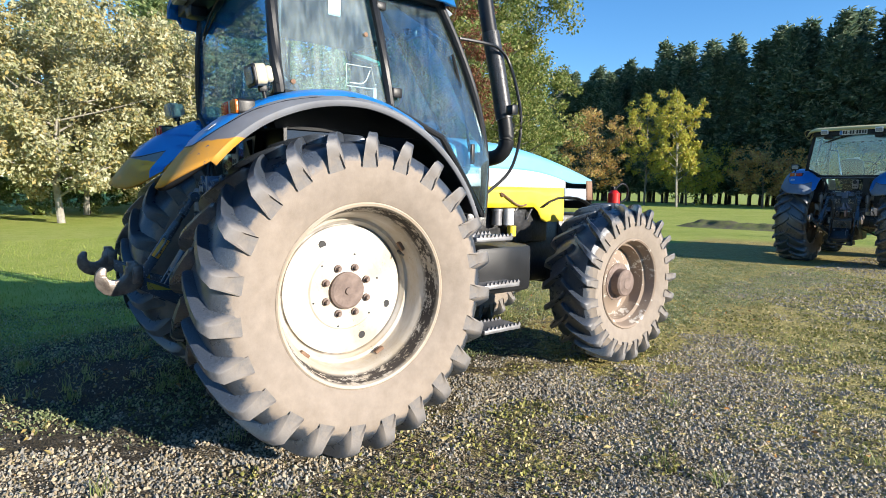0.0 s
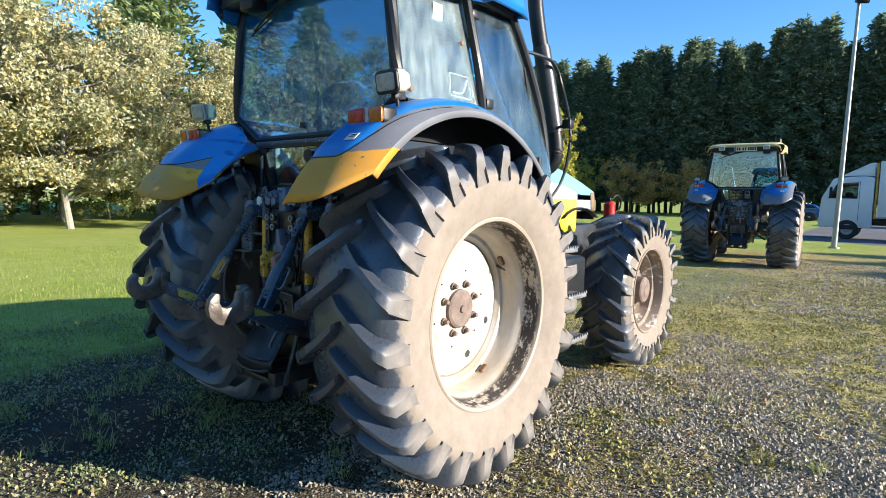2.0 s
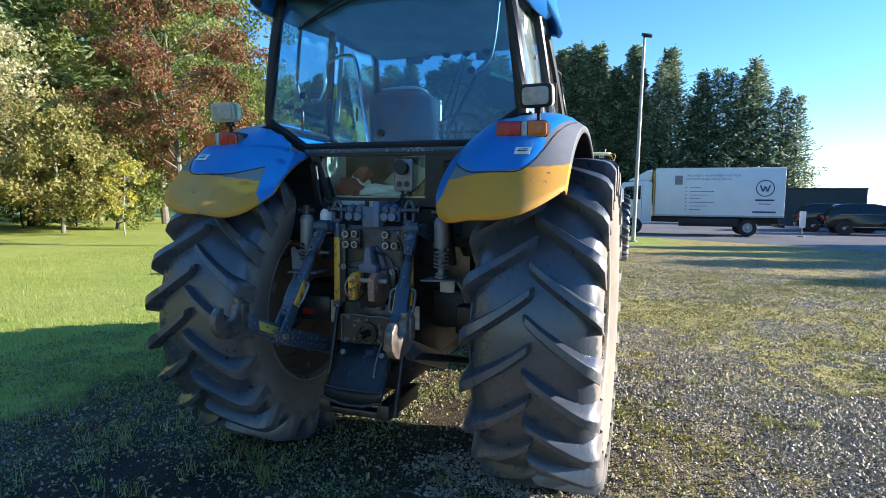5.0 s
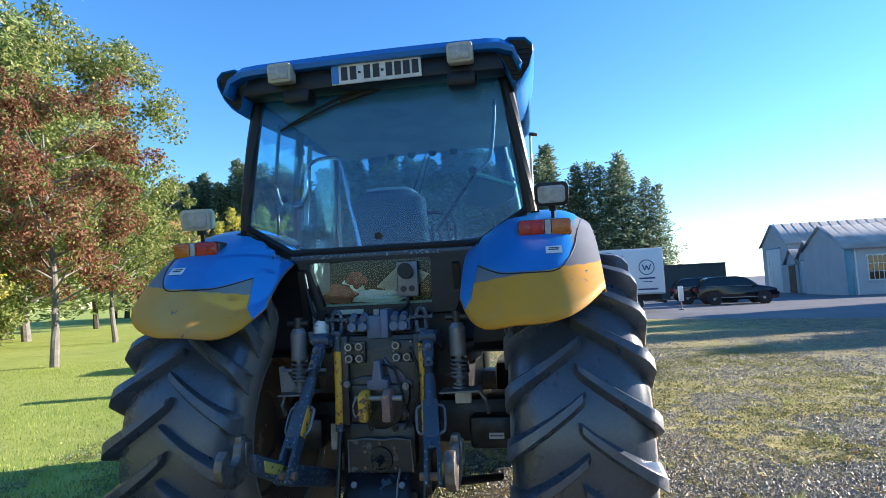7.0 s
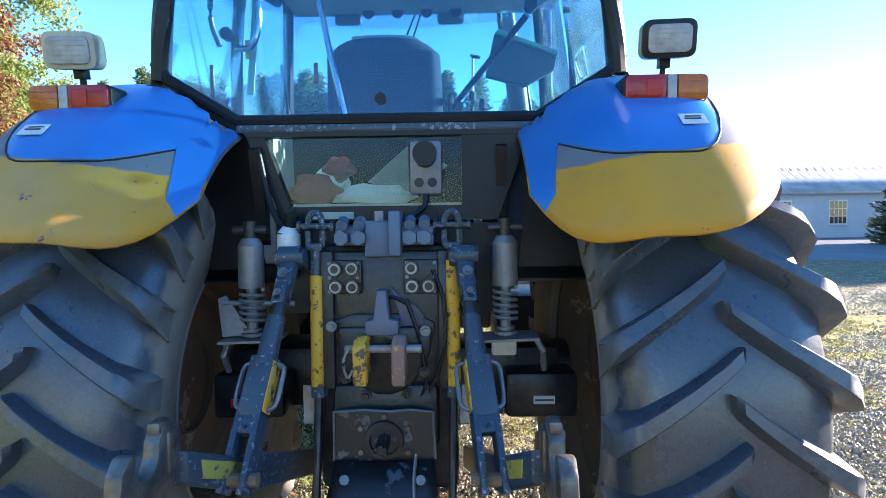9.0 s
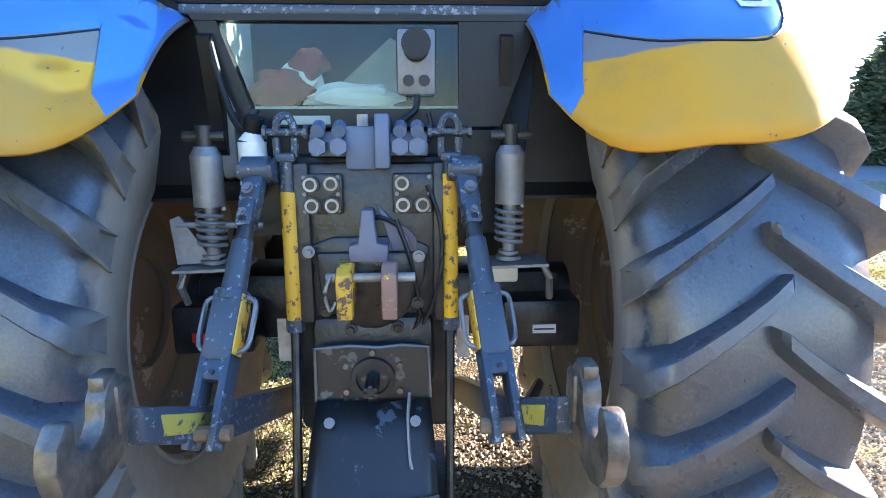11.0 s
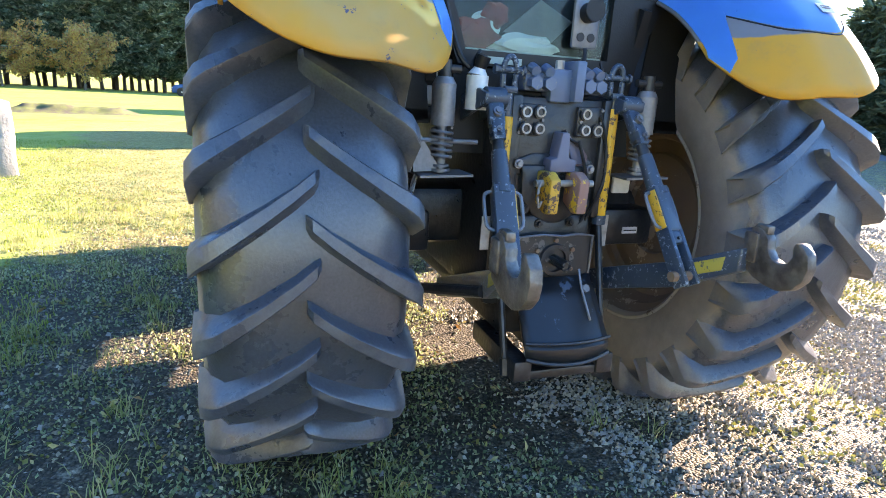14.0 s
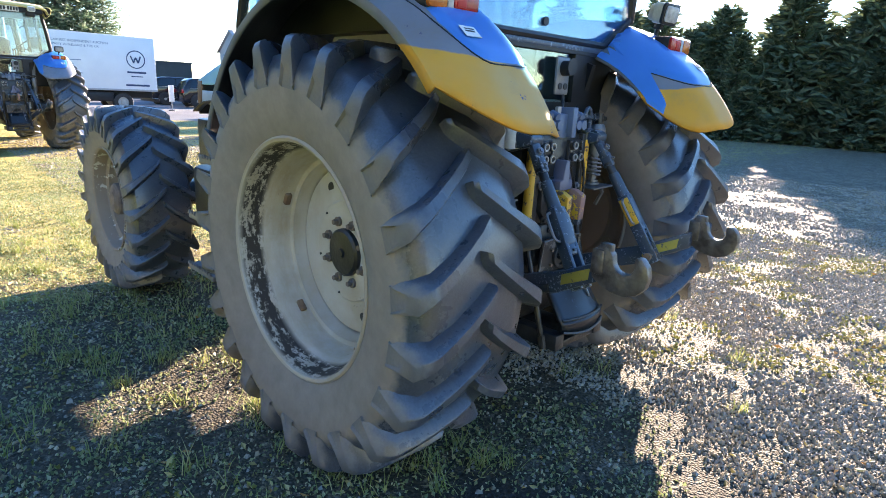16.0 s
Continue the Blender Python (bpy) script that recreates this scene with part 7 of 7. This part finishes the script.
def shed(name, label, at, length, depth, eave, ridge, gable_front=False, doors=(), windows=(), side_door=()):
    """A shed whose long wall lies along +x from the origin, with its depth along +y. gable_front: the ridge runs along y."""
    t = thing(name, label, "shed", at)
    bm = B()
    if gable_front:
        slab(bm, [(0, 0), (length, 0), (length, eave), (length / 2, ridge), (0, eave)], "y", 0, depth)
    else:
        slab(bm, [(0, 0), (depth, 0), (depth, eave), (depth / 2, ridge), (0, eave)], "x", 0, length)
    part("wall", bm, shed_wall, t)
    o = 0.25
    if gable_front:
        for a, b in ((0 - o, length / 2), (length + o, length / 2)):
            lowz = eave - o * (ridge - eave) / (length / 2)
            part("roof", corrugated((a, -o, lowz + 0.06), (b, -o, ridge + 0.06), (a, depth + o, lowz + 0.06), (b, depth + o, ridge + 0.06)), shed_roof, t, thick=0.03)
    else:
        lowz = eave - o * (ridge - eave) / (depth / 2)
        part("roof", corrugated((-o, -o, lowz + 0.06), (-o, depth / 2, ridge + 0.06), (length + o, -o, lowz + 0.06), (length + o, depth / 2, ridge + 0.06)), shed_roof, t, thick=0.03)
        part("roof", corrugated((-o, depth + o, lowz + 0.06), (-o, depth / 2, ridge + 0.06), (length + o, depth + o, lowz + 0.06), (length + o, depth / 2, ridge + 0.06)), shed_roof, t, thick=0.03)
        part("gutter", box(B(), -o, length + o, -o - 0.12, -o, lowz - 0.06, lowz + 0.06, 0.02), shed_roof, t)
    for x0, x1, h, mt in doors:
        d = part("sliding_door", box(B(), x0, x1, -0.06, 0.0, 0.0, h, 0.01), mt, t)
        part("door_track", box(B(), x0 - 0.1, x1 + 0.1, -0.10, -0.0, h, h + 0.12, 0.01), teal, d)
        for k in range(1, 5):
            x = x0 + (x1 - x0) * k / 5
            part("door_rib", box(B(), x - 0.02, x + 0.02, -0.085, -0.06, 0.05, h - 0.05), mt, d)
    for x, z, w, h in windows:
        wn_ = part("window", box(B(), x - w / 2 - 0.08, x + w / 2 + 0.08, -0.03, 0.02, z - 0.08, z + h + 0.08, 0.01), white_plastic, t)
        part("pane", box(B(), x - w / 2, x + w / 2, -0.035, -0.03, z, z + h), car_glass, wn_, smooth=0)
        for k in range(1, 4):
            part("glazing_bar", box(B(), x - w / 2 + w * k / 4 - 0.02, x - w / 2 + w * k / 4 + 0.02, -0.05, -0.035, z, z + h), white_plastic, wn_)
        for k in range(1, 3):
            part("glazing_bar", box(B(), x - w / 2, x + w / 2, -0.05, -0.036, z + h * k / 3 - 0.02, z + h * k / 3 + 0.02), white_plastic, wn_)
        part("sill", box(B(), x - w / 2 - 0.12, x + w / 2 + 0.12, -0.10, 0.0, z - 0.14, z - 0.08, 0.01), shed_wall, wn_)
    return t


def corner_board(parent, x, h):
    part("corner_board", box(B(), x - 0.22, x + 0.22, -0.05, -0.0, 0.0, h, 0.01), teal, parent, "teal painted corner board")
    part("down_pipe", rod(B(), (x + 0.38, -0.07, 0.0), (x + 0.38, -0.07, h), 0.05, seg=10), white_plastic, parent)


# a row of sheds: the workshop's long wall faces the yard, the gables face west
corner_board(shed("workshop", "grey blue workshop with white barred windows", pose(21.5, 38.6, 0), 26, 5.8, 3.3, 4.9, False, (), ((2.0, 1.0, 1.15, 1.6), (5.9, 1.0, 1.15, 1.6), (9.8, 1.0, 1.15, 1.6), (13.7, 1.0, 1.15, 1.6))), 0.25, 3.2)
shed("store", "small grey gabled store with a pale sliding door", pose(22.3, 47.1, 0, 0, 0, -90), 2.6, 9, 2.9, 4.1, True, ((0.5, 2.1, 2.6, shed_door),))
shed("store", "small grey gabled store with an open doorway", pose(22.2, 49.2, 0, 0, 0, -90), 2.0, 9, 2.6, 3.6, True, ((0.4, 1.6, 2.3, rust),))
shed("barn", "tall grey barn with a corrugated roof and a high door", pose(22.4, 54.6, 0, 0, 0, -90), 5.3, 30, 4.3, 6.1, True, ((1.0, 3.9, 3.9, white_plastic),))
shed("far_barn", "long pale barn behind the workshop", pose(36, 60, 0), 26, 12, 5.0, 7.2, False)


def sign_stand():
    """A slim white board on a post at the edge of the tarmac."""
    t = thing("sign_stand", "slim white sign board on a grey post", "sign", pose(8.45, 28.6, 0, 0, 0, 12))
    part("board", box(B(), -0.14, 0.14, -0.02, 0.02, 0.45, 1.25, 0.01), white_plastic, t)
    part("post", rod(rod(B(), (0, 0.03, -0.02), (0, 0.03, 1.2), 0.03, seg=10), (0, 0.03, -0.02), (0, 0.03, 0.05), 0.16, seg=14), grey_metal, t)


sign_stand()


def stone_block():
    """A rough pale upright block on the grass."""
    t = thing("stone_block", "pale rough upright stone block on the grass", "stone", pose(-4.5, 6.9, 0, 0, 0, 18))
    bm = box(B(), -0.42, 0.42, -0.16, 0.16, -0.03, 1.04, 0.03)
    bmesh.ops.subdivide_edges(bm, edges=bm.edges, cuts=3, use_grid_fill=True)
    for v in bm.verts:
        v.co += Vector([0.025 * noise.noise(v.co * 3 + Vector((k * 7, 0, 0))) for k in range(3)])
        if v.co.z > 1.0 and v.co.x > 0.25:
            v.co.z -= 0.06
    part("block", bm, plain("pale rough stone", (0.40, 0.39, 0.37), (0.28, 0.27, 0.26), 0.9, 3, 0, 0.7, 25, dist=0.01), t)


stone_block()


# low green growth along the western edge of the lawn
rng = np.random.default_rng(31)
for i in range(14):
    a = i / 13
    broadleaf("shrub", "low green shrub along the lawn's edge", pose(-26.5 - 2.5 * math.sin(a * 3), -12 + 30 * a, 0), 1.7 + 0.5 * rng.random(), 1.5, leaf_green, bark_dark, 60 + i, 0.13, 2600, 4, 0.05, 0.05)


# ---- loose ground cover ----
def moss_there(x, y):
    """More than nought where moss and soil lie open between the stones."""
    return 0.55 * noise.noise(Vector((x * 0.9, y * 0.9, 9))) + 0.45 * noise.noise(Vector((x * 3.7, y * 3.7, 2))) + 0.05 * clamp(y - 2, 0, 4) + 0.26 * clamp((0.5 - x) / 0.9, 0, 1)


def stone_mat():
    n = Nodes("loose gravel stones")
    rnd = n.add("ShaderNodeNewGeometry").outputs["Random Per Island"]
    col = n.mix(n.ramp(rnd, 0.0, 0.85), (0.135, 0.107, 0.062), (0.66, 0.555, 0.385))
    col = n.mix(n.ramp(rnd, 0.93, 0.95), col, (0.58, 0.57, 0.54))
    col = n.mix(n.ramp(rnd, 0.50, 0.505, 0, 0.6), col, (0.27, 0.20, 0.125))
    col = n.mix(n.ramp(rnd, 0.56, 0.565), col, (0.25, 0.235, 0.20))
    n.bump(n.noise(120, 3), 0.3, 0.002)
    return n.done(col, n.ramp(rnd, 0, 1, 0.45, 0.65), 0, 0.3)


def gravel_stones(count, area=(-3.2, 5.6, -4.2, 6.5), least=0.0046, bald=0.95):
    rng = np.random.default_rng(3)
    p = np.empty((0, 2))
    while len(p) < count:
        q = np.stack([rng.uniform(area[0], area[1], count), rng.uniform(area[2], area[3], count)], 1)
        keep = (q[:, 0] > -2.5 + 0.25 * np.sin(q[:, 1] * 1.7)) & (rng.random(count) < np.clip(1.25 - 0.13 * np.abs(q[:, 1] + 1), 0.2, 1))
        q = q[keep]
        bare = np.array([moss_there(x, y) for x, y in q]) + 0.30 * np.clip((1.2 - q[:, 0]) / 0.6, 0, 1) * np.clip((q[:, 1] + 2.6) / 0.8, 0, 1)
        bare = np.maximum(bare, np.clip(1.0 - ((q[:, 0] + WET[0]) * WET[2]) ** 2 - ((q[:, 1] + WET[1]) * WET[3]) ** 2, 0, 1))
        p = np.concatenate([p, q[rng.random(len(q)) > np.clip((bare + 0.02) * 4.5, 0, bald)]])
    p = p[:count]
    r = least + 0.0095 * rng.random(count) ** 2.6
    octa = np.array([(1, 0, -0.3), (-1, 0, -0.3), (0, 1, -0.3), (0, -1, -0.3), (0.3, 0.3, 0.8), (-0.3, -0.3, 0.75)])
    v = octa[None] * (0.65 + 0.7 * rng.random((count, 6, 1))) + rng.normal(size=(count, 6, 3)) * 0.16
    a = rng.random(count) * 6.28
    c, s = np.cos(a)[:, None], np.sin(a)[:, None]
    v = np.stack([(v[..., 0] * c - v[..., 1] * s) * 1.15, v[..., 0] * s + v[..., 1] * c, v[..., 2]], -1) * r[:, None, None]
    z = np.array([0.018 * noise.noise(Vector((x * 0.8, y * 0.8, 0))) + 0.012 * noise.noise(Vector((x * 3.1, y * 3.1, 4))) - 0.01 for x, y in p])
    v += np.stack([p[:, 0], p[:, 1], z + r * 0.25], 1)[:, None]
    f = np.array([(0, 2, 4), (2, 1, 5), (1, 3, 5), (3, 0, 4), (2, 5, 4), (3, 4, 5)])
    faces = (f[None] + 6 * np.arange(count)[:, None, None]).reshape(-1, 3)
    me = bpy.data.meshes.new("gravel")
    me.from_pydata(v.reshape(-1, 3).tolist(), [], faces.tolist())
    me.materials.append(stone_mat())
    tagged(new("gravel", me), "loose grey gravel stones on the yard", "gravel", kind="stuff")


gravel_stones(165000)
gravel_stones(45000, (5.6, 12.5, -6.0, 9.0), 0.010)
gravel_stones(40000, (-0.5, 10.0, 6.5, 15.0), 0.010, 0.45)


def ground_height(x, y):
    k = clamp(1 - max(abs(x) - 6, abs(y - 1.5) - 6.5, 0) / 2, 0, 1)
    return k * (0.018 * noise.noise(Vector((x * 0.8, y * 0.8, 0))) + 0.012 * noise.noise(Vector((x * 3.1, y * 3.1, 4)))) - 0.01


def blades(name, label, places, height, width, material, seed, lean=0.5):
    """Single bent blades of grass at the places."""
    rng = np.random.default_rng(seed)
    n = len(places)
    a, h = rng.random(n) * 6.283, height * (0.5 + 0.8 * rng.random(n))
    d = np.stack([np.cos(a), np.sin(a), np.zeros(n)], 1)
    e = np.stack([-np.sin(a), np.cos(a), np.zeros(n)], 1) * width
    le = (lean * (0.3 + rng.random(n)) * h)[:, None]
    up = np.zeros((n, 3))
    up[:, 2] = h
    mid = places + up * 0.6 + d * le * 0.35
    v = np.stack([places - e, places + e, mid + e * 0.7, mid - e * 0.7, places + up * 0.95 + d * le], 1).reshape(-1, 3)
    i = 5 * np.arange(n)
    me = bpy.data.meshes.new(name)
    me.from_pydata(v.tolist(), [], np.stack([i, i + 1, i + 2, i + 3], 1).tolist() + np.stack([i + 3, i + 2, i + 4], 1).tolist())
    me.materials.append(material)
    return tagged(new(name, me), label, "grass", kind="stuff")


lawn_blade = leaf_mat("lawn grass blades", (0.17, 0.24, 0.03), (0.36, 0.43, 0.075), (0.50, 0.48, 0.16), 0.4)
tuft_blade = leaf_mat("pale grass tufts", (0.20, 0.26, 0.07), (0.36, 0.38, 0.13), (0.5, 0.45, 0.22), 0.4)
moss_leaf = leaf_mat("low moss and clover", (0.13, 0.14, 0.03), (0.33, 0.31, 0.09), (0.50, 0.42, 0.20), 0.15)
weed_leaf = leaf_mat("small green weeds", (0.13, 0.17, 0.07), (0.32, 0.37, 0.18), (0.52, 0.50, 0.30), 0.4)
rng = np.random.default_rng(8)
n = 90000
p = np.stack([-2.2 - 12 * rng.random(n) ** 1.6, rng.uniform(-5.5, 12, n), np.zeros(n)], 1)
p = p[(p[:, 0] < -2.55 + 0.3 * np.sin(p[:, 1] * 1.7) + 0.25 * rng.normal(size=n) - 0.16 * np.maximum(0, p[:, 1] - 3))]
p[:, 2] = [ground_height(x, y) - 0.003 for x, y, _ in p]
blades("lawn_grass", "short mown green lawn grass", p, 0.042, 0.0035, lawn_blade, 4)
# tufts in the gravel
pts = []
for k in range(430):
    x, y = (rng.uniform(-3.0, -0.5), rng.uniform(-3.0, 5.5)) if k < 330 else (rng.uniform(-3.5, 5.5), rng.uniform(-3.5, 9))
    m = rng.integers(10, 34)
    q = np.stack([x + rng.normal(size=m) * 0.035, y + rng.normal(size=m) * 0.035, np.full(m, ground_height(x, y) - 0.003)], 1)
    pts.append(q)
blades("grass_tufts", "pale grass tufts growing through the gravel", np.concatenate(pts), 0.085, 0.0028, tuft_blade, 5, 1.1)
# moss and clover in patches
pts = []
weeds = []
for k in range(11000):
    x, y = rng.uniform(-4.5, 6), rng.uniform(-4, 11)
    if moss_there(x, y) < 0.03 + 0.12 * rng.random():
        continue
    m = 20
    q = np.stack([x + rng.normal(size=m) * 0.07, y + rng.normal(size=m) * 0.07, np.full(m, ground_height(x, y) + 0.002)], 1)
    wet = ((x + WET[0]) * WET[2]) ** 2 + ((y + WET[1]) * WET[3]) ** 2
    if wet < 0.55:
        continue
    if x < 0.6 and rng.random() < 0.8:
        weeds.append(np.repeat(q, 2, 0) + rng.normal(size=(40, 3)) * np.array([0.05, 0.05, 0.004]))
    else:
        pts.append(q)
mp = np.concatenate(pts)
me = leaves_mesh("moss", mp, 0.022, moss_leaf, rng, 0.8, -0.7)
tagged(new("moss", me), "low moss and clover between the stones", "moss", kind="stuff")
me = leaves_mesh("weeds", np.concatenate(weeds), 0.021, weed_leaf, rng, 0.6, -0.8)
tagged(new("weeds", me), "small green weeds on dark soil beside the tractor", "weeds", kind="stuff")


litter_leaf = leaf_mat("fallen yellow leaves", (0.30, 0.22, 0.07), (0.52, 0.44, 0.18), (0.42, 0.20, 0.06), 0.1)
q = np.stack([rng.uniform(-2.6, 5.5, 5200), rng.uniform(-3.8, 6.0, 5200), np.zeros(5200)], 1)
q = q[[noise.noise(Vector((x * 0.7, y * 0.7, 21))) + 0.25 * clamp((0.8 - x) / 1.5, 0, 1) > 0.12 * rng.random() for x, y, _ in q]]
q[:, 2] = [ground_height(x, y) + 0.012 for x, y, _ in q]
flat = rng.normal(size=q.shape) * np.array([1, 1, 0.12])
me = leaves_mesh("fallen_leaves", q, 0.040, litter_leaf, rng, 0.45, 0.0, flat)
tagged(new("fallen_leaves", me), "small yellow and brown fallen leaves on the gravel", "leaves", kind="stuff")


def mound():
    """A low bank of turf and soil on the lawn beyond the yard."""
    bm = B()
    sheet(bm, [[(x, y, 0.34 * math.exp(-(y / 0.5) ** 2) * clamp((2.3 - abs(x)) / 0.8, 0, 1) * (0.8 + 0.5 * noise.noise(Vector((x * 2, y * 2, 1)))) - 0.015) for x in np.linspace(-2.4, 2.4, 40)] for y in np.linspace(-1.2, 1.2, 16)])
    t = thing("turf_bank", "low rough bank of turf and soil on the lawn", "bank", pose(-7.2, 22.6, 0, 0, 0, 14))
    part("bank", bm, plain("turf and soil", (0.09, 0.075, 0.05), (0.16, 0.19, 0.04), 0.95, 3, 0, 0.8, 30, dist=0.03), t)


mound()
